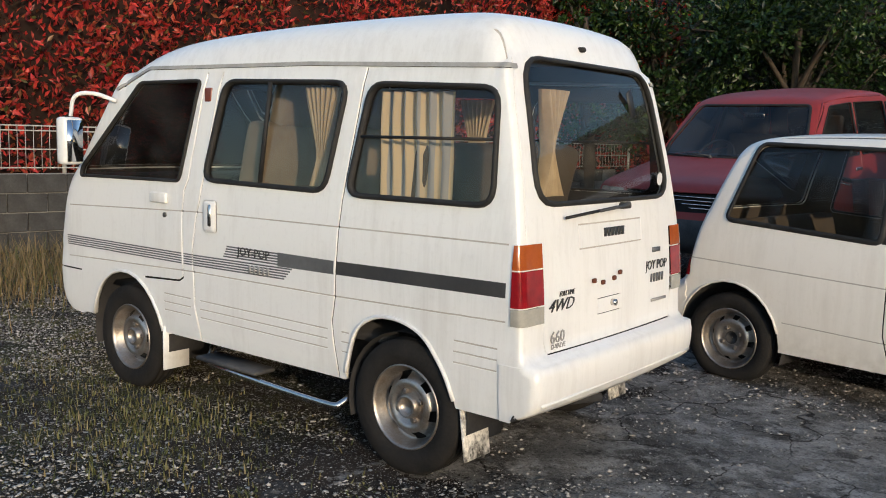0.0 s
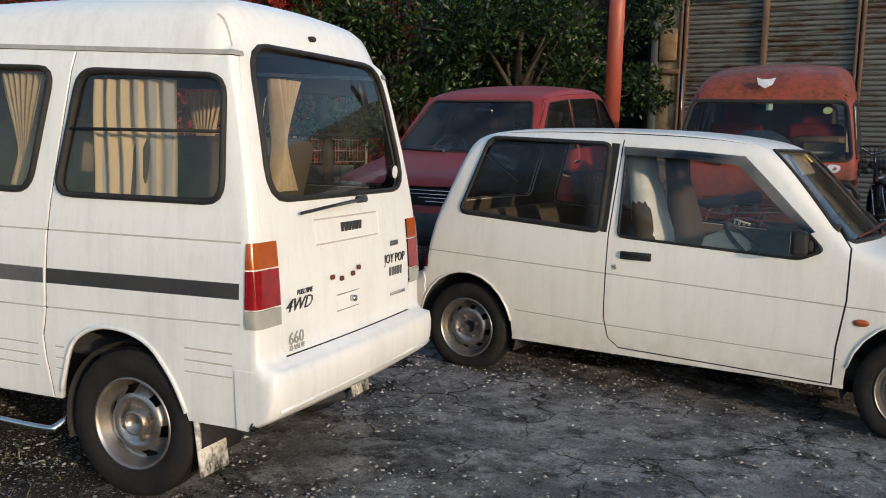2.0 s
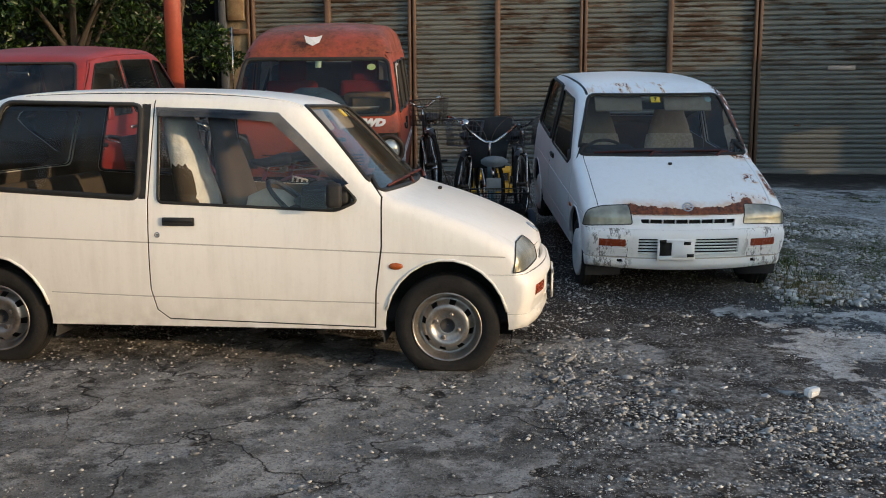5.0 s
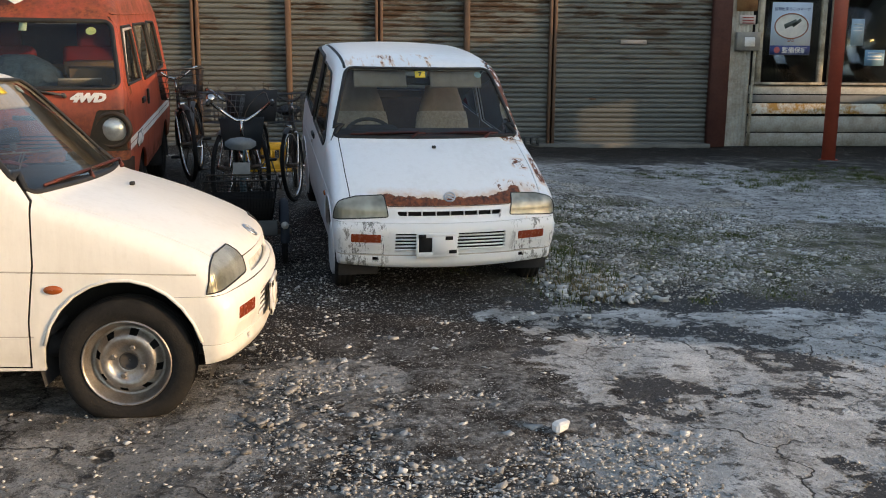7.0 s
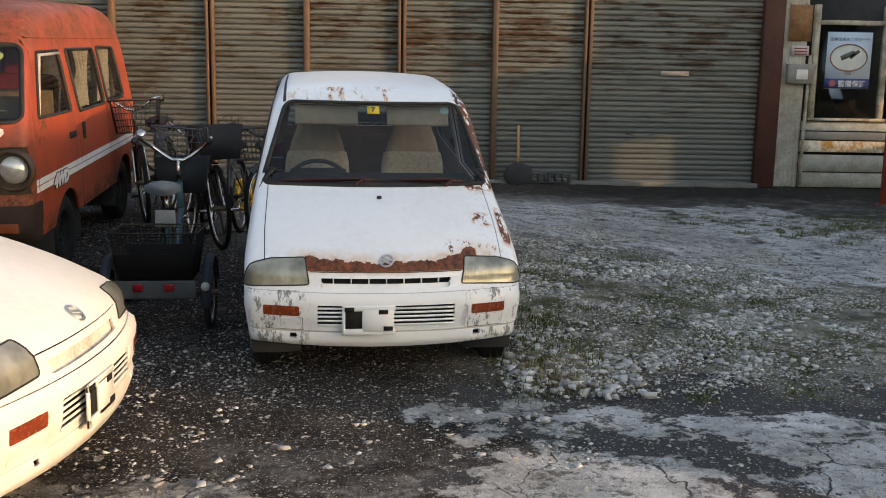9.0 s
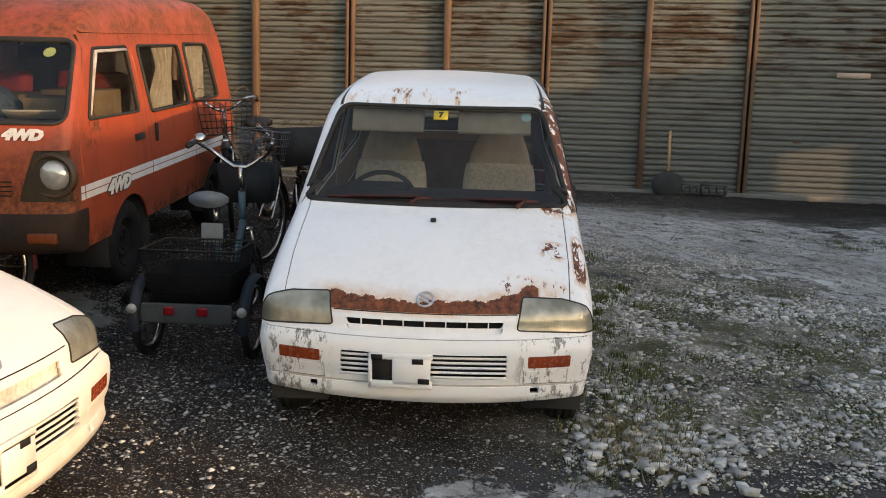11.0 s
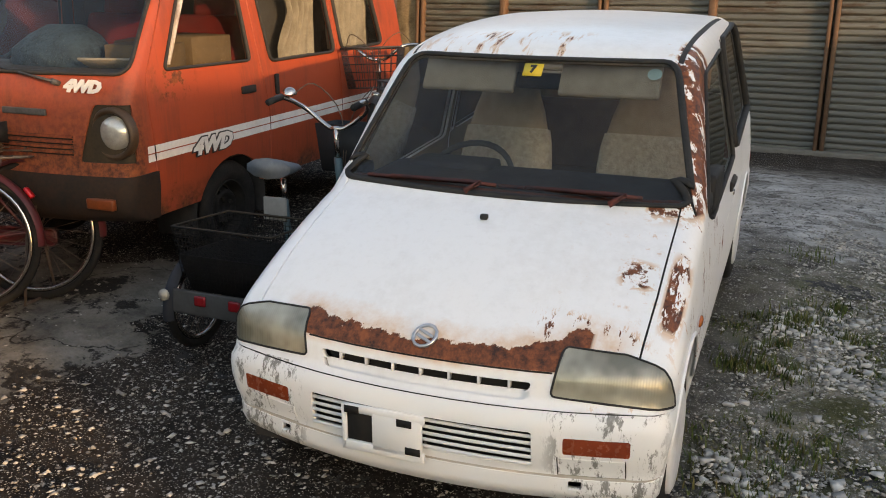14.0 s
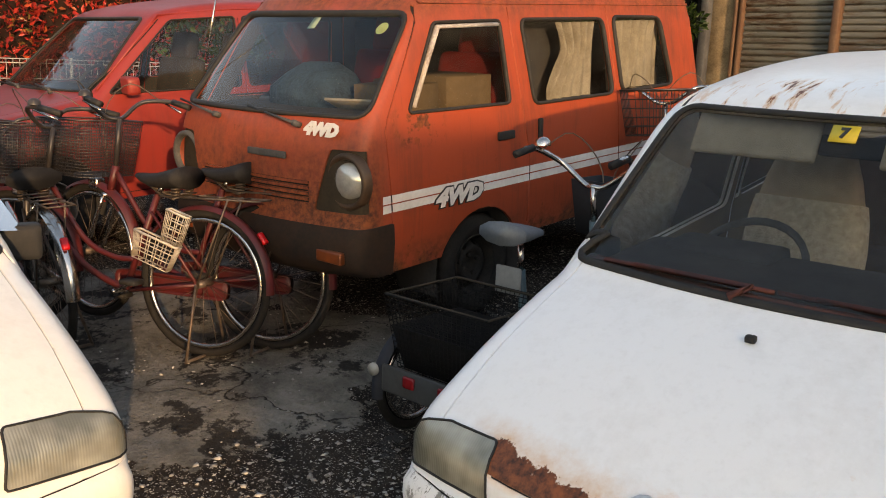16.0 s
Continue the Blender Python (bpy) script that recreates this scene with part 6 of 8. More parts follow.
def ground_mat():
    n = Nodes("worn_gravel_concrete", 0.9)
    n.put("Specular IOR Level", 0.2)
    mid, fine = n.noise(2.3, 6.0, 0.65), n.noise(26.0, 6.0, 0.7)
    ragged, patch = n.noise(2.1, 9.0, 0.70), n.noise(1.45, 10.0, 0.72)
    grain = n.noise(75.0, 3.0, 0.6)
    warp = n.math("MULTIPLY", n.math("SUBTRACT", n.noise(1.6, 5.0, 0.6), 0.5), 0.7)
    xs, ys = n.math("ADD", n.axis(0), warp), n.math("SUBTRACT", n.axis(1), warp)

    def area(x0, x1, y0, y1, soft=0.3):
        return n.math("MULTIPLY", n.band(xs, x0, x1, soft), n.band(ys, y0, y1, soft))

    def both(a, b):
        return n.math("MAXIMUM", a, b)

    def torn(zone, noise, gain, thr, w=0.012):
        """A zone with torn edges and holes."""
        return n.ramp(n.math("ADD", n.math("MULTIPLY", zone, gain), noise), thr, thr + w)

    def cells(scale):
        v = n.t.nodes.new("ShaderNodeTexVoronoi")
        v.inputs["Scale"].default_value = scale
        n.link(n.co, v.inputs["Vector"])
        p = n.t.nodes.new("ShaderNodeSeparateColor")
        n.link(v.outputs["Color"], p.inputs[0])
        return v.outputs["Distance"], p.outputs[0], p.outputs[1]

    # black-brown soil with pale grit and stones of three sizes
    c = n.mix(n.ramp(mid, 0.35, 0.65), (0.010, 0.0075, 0.006), (0.048, 0.037, 0.029))
    far = area(2.5, 12.0, 5.2, 11.0, 0.8)
    weedy = area(4.3, 7.8, 2.0, 5.6, 0.4)
    west = area(-9.0, -0.9, -6.0, -1.7, 0.5)
    c = n.mix(n.math("MULTIPLY", both(far, weedy), n.ramp(n.noise(3.4, 7.0, 0.7), 0.36, 0.60)), c, n.mix(weedy, (0.34, 0.325, 0.295), (0.36, 0.325, 0.265)))
    c = n.mix(n.math("MULTIPLY", n.ramp(fine, 0.48, 0.75), 0.5), c, (0.085, 0.074, 0.062))
    thin = n.ramp(n.noise(1.5, 6.0, 0.7), 0.38, 0.62)
    rich = n.math("ADD", n.math("MULTIPLY", thin, 0.15), n.math("MULTIPLY", both(n.math("MULTIPLY", weedy, 1.5), both(west, far)), 0.14))
    high = None
    for scale, share in ((34.0, 0.93), (70.0, 0.84), (150.0, 0.74)):
        d, pa, pb = cells(scale)
        st = n.math("MULTIPLY", n.math("GREATER_THAN", n.math("ADD", pa, rich), share), n.ramp(d, 0.30, 0.40, (1, 1, 1, 1), (0, 0, 0, 1)))
        c = n.mix(st, c, n.mix(n.math("POWER", pb, 1.6), (0.15, 0.135, 0.115), (0.72, 0.69, 0.63)))
        high = st if high is None else both(high, st)
    grit = n.math("MULTIPLY", area(2.7, 4.7, -2.0, 0.8, 0.4), n.ramp(n.noise(4.5, 8.0, 0.75), 0.44, 0.56))
    c = n.mix(n.math("MULTIPLY", grit, 0.75), c, n.mix(n.ramp(fine, 0.40, 0.60), (0.09, 0.083, 0.074), (0.36, 0.345, 0.32)))
    # moss and low green between the stones
    moss = n.math("MULTIPLY", n.math("ADD", n.math("ADD", weedy, n.math("MULTIPLY", west, 0.7)), area(7.2, 12.0, 7.0, 9.5, 0.6)), n.ramp(n.noise(4.2, 7.0, 0.7), 0.45, 0.55))
    c = n.mix(n.math("MULTIPLY", moss, 0.72), c, n.mix(fine, (0.022, 0.026, 0.008), (0.13, 0.13, 0.045)))
    # damp dark strip before the shutters on the east side
    wet = n.math("MULTIPLY", area(6.6, 14.0, 8.6, 14.0, 0.6), n.ramp(ragged, 0.36, 0.52))
    c = n.mix(n.math("MULTIPLY", wet, 0.8), c, (0.016, 0.014, 0.012))
    # old asphalt: a dark even sheet with sparse pale chips
    tar = torn(area(4.3, 40.0, -30.0, 1.75, 0.35), ragged, 0.30, 0.60)
    d2, pa2, pb2 = cells(95.0)
    chip = n.math("MULTIPLY", n.ramp(pa2, 0.86, 0.88), n.ramp(d2, 0.30, 0.40, (1, 1, 1, 1), (0, 0, 0, 1)))
    c = n.mix(tar, c, n.mix(chip, n.mix(grain, (0.028, 0.027, 0.027), (0.085, 0.082, 0.080)), (0.50, 0.48, 0.45)))
    # cracks shared by all slabs
    ck = n.t.nodes.new("ShaderNodeTexVoronoi")
    ck.feature = "DISTANCE_TO_EDGE"
    ck.inputs["Scale"].default_value = 1.5
    vm = n.t.nodes.new("ShaderNodeVectorMath")
    vm.operation = "MULTIPLY_ADD"
    nz = n.t.nodes.new("ShaderNodeTexNoise")
    nz.inputs["Scale"].default_value, nz.inputs["Detail"].default_value = 4.0, 8.0
    n.link(n.co, nz.inputs[0])
    n.link(nz.outputs["Color"], vm.inputs[0])
    vm.inputs[1].default_value = (0.5, 0.5, 0.0)
    n.link(n.co, vm.inputs[2])
    n.link(vm.outputs[0], ck.inputs["Vector"])
    crack = n.math("MULTIPLY", n.ramp(ck.outputs["Distance"], 0.003, 0.012, (1, 1, 1, 1), (0, 0, 0, 1)), n.ramp(n.noise(0.9, 3.0), 0.40, 0.52))
    # brown-grey worn slab before the hatchback
    slab = torn(both(area(-0.3, 2.75, -2.3, 0.65, 0.55), area(2.6, 3.45, 0.05, 0.75, 0.3)), ragged, 0.42, 0.66)
    tone = n.mix(n.ramp(n.noise(1.3, 7.0, 0.68), 0.36, 0.64), (0.060, 0.055, 0.049), (0.25, 0.235, 0.212))
    film = n.math("MULTIPLY", n.ramp(n.noise(3.1, 9.0, 0.76), 0.48, 0.57), 0.85)
    tone = n.mix(film, tone, n.mix(fine, (0.24, 0.225, 0.20), (0.48, 0.46, 0.43)))
    tone = n.mix(n.math("MULTIPLY", n.ramp(n.noise(5.5, 9.0, 0.78), 0.53, 0.60), 0.8), tone, (0.030, 0.026, 0.023))
    tone = n.mix(n.ramp(grain, 0.54, 0.66), tone, n.mix(0.62, tone, (0.020, 0.018, 0.016)))
    tone = n.mix(n.math("MULTIPLY", n.ramp(n.noise(160.0, 2.0), 0.60, 0.68), 0.55), tone, (0.46, 0.44, 0.41))
    c = n.mix(slab, c, tone)
    # smoother slab under the red bicycles
    floor2 = torn(area(-0.8, 1.85, 1.7, 3.3, 0.35), ragged, 0.36, 0.66)
    flat = n.mix(n.ramp(n.noise(2.2, 7.0, 0.7), 0.38, 0.62), (0.095, 0.087, 0.074), (0.25, 0.235, 0.205))
    flat = n.mix(n.math("MULTIPLY", n.ramp(fine, 0.56, 0.70), 0.6), flat, (0.075, 0.068, 0.058))
    flat = n.mix(n.math("MULTIPLY", n.ramp(n.noise(2.6, 9.0, 0.74), 0.53, 0.565), 0.9), flat, (0.016, 0.013, 0.011))
    c = n.mix(floor2, c, flat)
    # pale concrete skin in torn sheets out in the yard
    z3 = both(n.math("MULTIPLY", area(3.95, 40.0, -30.0, 1.75, 0.3), 0.97), both(n.math("MULTIPLY", area(6.0, 10.0, 4.4, 6.9, 0.4), 1.22), n.math("MULTIPLY", area(3.2, 9.5, 5.6, 10.5, 0.6), 1.06)))
    skin = torn(z3, n.math("ADD", n.math("MULTIPLY", patch, 0.72), n.math("MULTIPLY", ragged, 0.28)), 0.24, 0.692, 0.014)
    conc = n.mix(n.ramp(n.noise(3.0, 8.0, 0.72), 0.36, 0.64), (0.30, 0.29, 0.27), (0.68, 0.67, 0.645))
    conc = n.mix(n.math("MULTIPLY", n.ramp(n.noise(8.0, 9.0, 0.78), 0.52, 0.58), 0.9), conc, (0.060, 0.055, 0.050))
    conc = n.mix(n.math("MULTIPLY", n.ramp(n.noise(0.8, 5.0, 0.6), 0.42, 0.60), 0.5), conc, (0.20, 0.185, 0.16))
    conc = n.mix(n.math("MULTIPLY", n.ramp(fine, 0.52, 0.66), 0.5), conc, (0.68, 0.67, 0.65))
    c = n.mix(skin, c, conc)
    hard = both(skin, both(slab, floor2))
    c = n.mix(n.math("MULTIPLY", n.math("MULTIPLY", crack, hard), 0.9), c, (0.016, 0.013, 0.011))
    n.put("Base Color", c)
    n.put("Roughness", n.mix(both(tar, wet), (0.9, 0.9, 0.9), (0.75, 0.75, 0.75)))
    h = n.math("ADD", n.math("MULTIPLY", high, 0.8), n.math("ADD", n.math("MULTIPLY", fine, 0.6), n.math("MULTIPLY", n.math("SUBTRACT", hard, n.math("MULTIPLY", crack, hard)), 0.55)))
    n.bump(n.math("ADD", h, n.math("MULTIPLY", grain, 0.22)), 0.03)
    return n.m


ground = part("ground", ground_mesh(), ground_mat())
tagged(ground, "worn concrete and gravel yard with moss", "ground", kind="structure")


def pebbles(name, count, region, size, mat, label, category, seed, flat=0.6, lift=0.3, dens=None):
    rng = np.random.default_rng(seed)
    if size[1] < 0.024:
        B = np.array([(1, 0, 0), (0, 1, 0), (-1, 0, 0), (0, -1, 0), (0.2, 0.1, 1), (0, 0, -1)], float)
        F = np.array([(0, 1, 4), (1, 2, 4), (2, 3, 4), (3, 0, 4), (1, 0, 5), (2, 1, 5), (3, 2, 5), (0, 3, 5)])
    else:
        # crushed stone: a block with every corner knocked about
        B = np.array(list(itertools.product((-0.72, 0.72), repeat=3)))
        F = np.array([(0, 1, 3), (0, 3, 2), (4, 6, 7), (4, 7, 5), (0, 4, 5), (0, 5, 1), (2, 3, 7), (2, 7, 6), (0, 2, 6), (0, 6, 4), (1, 5, 7), (1, 7, 3)])
    x = rng.uniform(region[0], region[1], count * 9)
    y = rng.uniform(region[2], region[3], count * 9)
    if dens is not None:
        keep = rng.uniform(0, 1, len(x)) < dens(x, y)
        x, y = x[keep], y[keep]
    x, y = x[:count], y[:count]
    k = len(x)
    s = size[0] + (size[1] - size[0]) * rng.uniform(0, 1, k) ** 3.2
    V = B[None] * (1 + rng.uniform(-0.5, 0.5, (k, len(B), 1)))
    V = V * (s[:, None, None] * np.stack([rng.uniform(0.7, 1.3, k), rng.uniform(0.6, 1.0, k), rng.uniform(0.35, flat, k)], -1)[:, None, :])
    a = rng.uniform(0, 6.3, k)
    c, sn = np.cos(a)[:, None], np.sin(a)[:, None]
    X, Y = V[..., 0] * c - V[..., 1] * sn, V[..., 0] * sn + V[..., 1] * c
    V = np.stack([X + x[:, None], Y + y[:, None], V[..., 2] + (terrain(x, y) + s * lift - 0.012)[:, None]], -1)
    faces = (F[None] + (np.arange(k) * len(B))[:, None, None]).reshape(-1, 3)
    me = bpy.data.meshes.new(name)
    me.vertices.add(V.size // 3)
    me.vertices.foreach_set("co", V.reshape(-1))
    me.loops.add(faces.size)
    me.loops.foreach_set("vertex_index", faces.reshape(-1))
    me.polygons.add(len(faces))
    me.polygons.foreach_set("loop_start", np.arange(0, faces.size, 3))
    me.update(calc_edges=True)
    me.validate()
    me.materials.append(mat)
    return tagged(new(name, me), label, category, kind="stuff")


def stone_mat(name, a, b):
    n = Nodes(name, 0.9)
    g = n.t.nodes.new("ShaderNodeNewGeometry").outputs["Random Per Island"]
    n.put("Base Color", n.mix(n.math("MULTIPLY", n.noise(60.0), 0.5), n.mix(g, a, b), (0.08, 0.075, 0.07)))
    n.bump(n.noise(120.0), 0.002)
    return n.m


def patchy(x, y):
    return np.clip(0.45 + 0.9 * np.sin(x * 1.3 + 1.1 * np.sin(y * 0.9)) * np.sin(y * 1.7 + 0.8 * np.sin(x * 1.1)), 0.06, 1)


def clumps(x, y):
    return np.clip(patchy(x * 2.1 + 0.7, y * 2.1) * patchy(x * 4.7, y * 4.3 + 1.0) * 2.2, 0.04, 1)


def inbox(x, y, x0, x1, y0, y1):
    return (x > x0) & (x < x1) & (y > y0) & (y < y1)


def yard(x, y):
    """Loose stone lies between the slabs and the cars, little on the slabs and the bare concrete."""
    k = patchy(x, y) * 0.22
    k = np.where(inbox(x, y, -1.0, 2.9, -3.0, 0.7), 0.05 + 0.16 * patchy(x * 1.7, y * 1.7), k)
    k = np.where(inbox(x, y, 2.9, 4.6, -0.8, 1.9), np.where(y > 0.7, 0.22, 0.75), k)
    k = np.where(inbox(x, y, 1.7, 3.3, 0.8, 2.6), 0.16, k)
    k = np.where(inbox(x, y, 4.4, 7.4, 1.9, 5.2), 0.8, k)
    k = np.where(inbox(x, y, -6.0, -0.4, -5.0, -1.7), 0.55 * patchy(x, y) + 0.15, k)
    return np.where(inbox(x, y, -0.8, 2.2, 1.6, 3.4), 0.05, k)


PALE_STONE = stone_mat("pale_gravel", (0.07, 0.063, 0.053), (0.70, 0.66, 0.60))
BRIGHT_STONE = stone_mat("bleached_gravel", (0.20, 0.18, 0.15), (0.82, 0.77, 0.68))
BROWN_LUMP = stone_mat("soiled_concrete", (0.10, 0.09, 0.076), (0.40, 0.375, 0.34))
BROKEN = stone_mat("broken_concrete", (0.26, 0.25, 0.23), (0.78, 0.76, 0.72))
pebbles("gravel", 130000, (-6, 10, -4.2, 9), (0.003, 0.014), PALE_STONE, "scattered grey and white gravel", "gravel", 11, dens=yard)
pebbles("gravel", 19000, (4.4, 7.4, 1.8, 7.0), (0.005, 0.018), BRIGHT_STONE, "dense pale gravel between the weeds", "gravel", 14, dens=clumps)
pebbles("gravel", 11000, (-4.5, 0.6, -4.4, -1.8), (0.004, 0.013), PALE_STONE, "pale gravel in the weeds beside the van", "gravel", 19)
pebbles("rubble", 3600, (2.8, 4.7, -1.0, 1.2), (0.003, 0.015), BROKEN, "broken concrete lumps on dark soil", "rubble", 12, 0.55, 0.2)
pebbles("rubble", 4200, (2.9, 4.6, -1.4, 0.5), (0.003, 0.014), BROKEN, "broken concrete chips at the slab's edge", "rubble", 18, 0.5, 0.2)
pebbles("rubble", 420, (2.75, 3.45, -0.4, 0.8), (0.005, 0.026), BROWN_LUMP, "soiled concrete lumps at the slab's broken edge", "rubble", 21, 0.45, 0.15)
pebbles("rubble", 420, (3.1, 4.6, -0.7, 1.6), (0.006, 0.026), BROKEN, "larger broken stones on dark soil", "rubble", 22, 0.6, 0.25)
pebbles("rubble", 200, (-1, 2.9, -2.2, 0.8), (0.004, 0.016), BROKEN, "a few concrete crumbs on the worn slab", "rubble", 15, 0.5, 0.2)
pebbles("rubble", 330, (4.38, 5.1, 1.74, 2.35), (0.009, 0.036), BROKEN, "heap of loose stones beside the rusty hatchback", "rubble", 13, 0.6, 0.35)
pebbles("rubble", 4200, (4.42, 6.8, 1.9, 5.0), (0.004, 0.027), BROKEN, "pale stones in the weeds", "rubble", 16, 0.6, 0.3, dens=clumps)
pebbles("rubble", 700, (1.9, 3.3, 1.0, 2.5), (0.004, 0.020), BROKEN, "concrete lumps on dark soil between the hatchbacks", "rubble", 17, 0.5, 0.2)

# one white lump lying alone
_v, _faces = box((0, 0, 0.018), (0.062, 0.046, 0.040), 0.010, 1)
_lump = [(x + 0.25 * z + 0.12 * y, y - 0.2 * x * z / 0.03, z + 0.12 * x) for x, y, z in _v], _faces
tagged(part("stone", _lump, surf("white_plaster", (0.80, 0.78, 0.74), (0.62, 0.60, 0.56), 30, 0.9, bump=0.004, bscale=60), None, "", False, Matrix.Translation((4.0, -0.235, 0.0)) @ Matrix.Rotation(0.6, 4, "Z")), "white lump of plaster on the gravel", "stone")


# ---- shutters and buildings ----
WALL_Y = 13.7
POSTS = (-2.85, -1.30, 0.36, 2.02, 3.66, 5.28, 6.90, 10.02)


def shutter_mat():
    n = Nodes("aged_shutter_paint", 0.5, 0.15)
    n.co = n.t.nodes.new("ShaderNodeNewGeometry").outputs["Position"]
    rnd = n.random()
    run = n.noise(1.5, 6.0, 0.7, stretch=(1.1, 1.0, 9.0))
    blotch = n.noise(0.8, 5.0, 0.65, stretch=(1.0, 1.0, 1.3))
    high = n.math("ADD", n.axis(2), n.math("MULTIPLY", n.math("SUBTRACT", blotch, 0.5), 2.6))
    top = n.band(high, 1.75, 9.0, 0.8)
    f = n.math("MULTIPLY", n.ramp(n.math("ADD", n.math("MULTIPLY", run, 0.65), n.math("MULTIPLY", blotch, 0.35)), 0.49, 0.56), n.math("ADD", n.math("MULTIPLY", top, 0.9), 0.10))
    base = n.mix(rnd, (0.108, 0.110, 0.100), (0.145, 0.143, 0.126))
    c = n.mix(n.math("MULTIPLY", f, 0.9), base, n.mix(n.noise(12.0, 5.0), (0.022, 0.010, 0.006), (0.085, 0.038, 0.014)))
    n.put("Base Color", c)
    n.put("Roughness", n.mix(f, (0.45, 0.45, 0.45), (0.85, 0.85, 0.85)))
    n.bump(n.noise(40.0, 4.0), 0.002)
    return n.m


SHUTTER = shutter_mat()
RUSTY_POST = surf("rusty_brown_steel", (0.085, 0.034, 0.018), (0.17, 0.105, 0.065), 3.0, 0.7, 0.1, 0.003, 40, 0.5)
OLD_WALL = surf("grey_mortar", (0.28, 0.27, 0.25), (0.18, 0.17, 0.155), 1.5, 0.9, bump=0.004)
PITCH, SLATS = 0.092, 44


def slat_mesh(w):
    """One shutter slat: a shallow curve with a hooked lower edge."""
    pr = [(0.018, 0.0), (-0.014, 0.003), (-0.026, 0.020), (-0.028, 0.050), (-0.018, 0.070), (0.018, 0.074), (0.018, 0.092)]
    v = [(sx * w / 2, a, b) for sx in (-1, 1) for a, b in pr]
    k = len(pr)
    return mesh_of("slat", v, [(i, k + i, k + i + 1, i + 1) for i in range(k - 1)], SHUTTER, False)


for a, b in zip(POSTS, POSTS[1:]):
    w = b - a - 0.10
    sh = thing("roller_shutter", Matrix.Translation(((a + b) / 2, WALL_Y, 0.05)), "closed grey roller shutter stained with brown rust", "shutter", "row of roller shutters")
    me = slat_mesh(w)
    for k in range(SLATS):
        part("slat", me, SHUTTER, sh, m=Matrix.Translation((0, 0, 0.05 + k * PITCH)))
    part("bottom_bar", box((0, -0.01, 0.025), (w, 0.04, 0.05), 0.006), SHUTTER, sh)
    if w > 2:
        part("label_plate", box((0.0, -0.034, 1.92), (0.50, 0.006, 0.085)), surf("faded_label", (0.55, 0.42, 0.34), rough=0.7), sh, "faded pink label with a small mark")
        part("pull_handle", box((-0.75, -0.035, 0.86), (0.12, 0.02, 0.03), 0.006), RUSTY_POST, sh)
for k, x in enumerate(POSTS):
    ps = thing("shutter_post", Matrix.Translation((x, WALL_Y - 0.05, 0.0)), "rust-brown steel guide post between the shutters", "post", "shutter guide posts")
    if k == len(POSTS) - 1:
        part("post_body", box((0.115, 0, 2.2), (0.36, 0.20, 4.4), 0.01), surf("dark_maroon_steel", (0.06, 0.022, 0.018), (0.10, 0.04, 0.03), 3, 0.6), ps)
    elif k % 2:
        part("post_body", box((0, -0.02, 2.2), (0.10, 0.17, 4.4), 0.006), RUSTY_POST, ps)
    else:
        part("guide_rail", box((-0.045, -0.01, 2.2), (0.05, 0.13, 4.4), 0.005), RUSTY_POST, ps)
        part("guide_rail", box((0.045, 0.0, 2.2), (0.055, 0.12, 4.4), 0.005), RUSTY_POST, ps)
lintel = part("wall_north", join(box((3.4, WALL_Y + 0.12, 4.6), (13.2, 0.3, 1.0)), box((3.4, WALL_Y + 0.35, 2.2), (13.4, 0.1, 5.2))), OLD_WALL)
tagged(lintel, "grey wall above and behind the shutters", "wall", kind="structure")
sill = part("threshold", box((3.5, WALL_Y - 0.06, 0.02), (13.0, 0.34, 0.10), 0.01), surf("old_concrete", (0.20, 0.19, 0.17), (0.12, 0.115, 0.10), 2.0, 0.95, bump=0.006))
tagged(sill, "concrete threshold under the shutters", "threshold", kind="structure")

# broom-like shovel and blocks by the shutter
sv = thing("shovel", Matrix.Translation((5.72, WALL_Y - 0.35, 0.03)), "dark round shovel with wooden handle leaning on the shutter", "shovel")
part("handle", tube([(0, 0.10, 0.25), (0.0, 0.22, 1.0)], 0.022, 8), surf("weathered_handle", (0.50, 0.30, 0.15), (0.36, 0.2, 0.1), 12, 0.7), sv)
part("blade", moved(lathe([(0.26, -0.03), (0.245, -0.05), (0.18, -0.08), (0.06, -0.10), (0.001, -0.10)], 20), Matrix.Translation((0, 0.05, 0.14)) @ Matrix.Diagonal((1, 1, 0.85, 1))), DARKIN, sv)
for dx in (0.0, 0.42):
    bl = thing("concrete_block", Matrix.Translation((6.02 + dx, WALL_Y - 0.30, 0.035)), "dark hollow concrete block by the shutter", "block", "concrete blocks")
    part("block_body", join(box((0, 0, 0.02), (0.39, 0.12, 0.035)), box((0, 0, 0.165), (0.39, 0.12, 0.035)), *[box((-0.18 + 0.12 * k, 0, 0.09), (0.035, 0.12, 0.14)) for k in range(4)]), surf("dark_block", (0.10, 0.10, 0.095), (0.06, 0.06, 0.055), 8, 0.95, bump=0.004), bl)

# office front at the east end
CREAM = surf("peeling_cream_paint", (0.50, 0.43, 0.33), (0.22, 0.18, 0.13), 4.0, 0.7, bump=0.003, spot=0.2)
TIN = surf("stained_tin", (0.50, 0.47, 0.41), (0.22, 0.17, 0.12), 3.0, 0.6, 0.2)
x0, x1, yb = 10.80, 15.0, WALL_Y + 0.02
base = part("wall_east_end", join(box(((x0 + x1) / 2, yb + 0.3, 2.3), (x1 - x0, 0.2, 4.6)), box((16.2, yb + 0.3, 2.3), (2.4, 0.2, 4.6))), DARKIN)
tagged(base, "dark wall inside the office front", "wall", kind="structure")
tin = thing("tin_pillar", Matrix.Translation((10.52, WALL_Y - 0.05, 0.02)), "stained corrugated tin pillar with a meter box", "pillar")
v = []
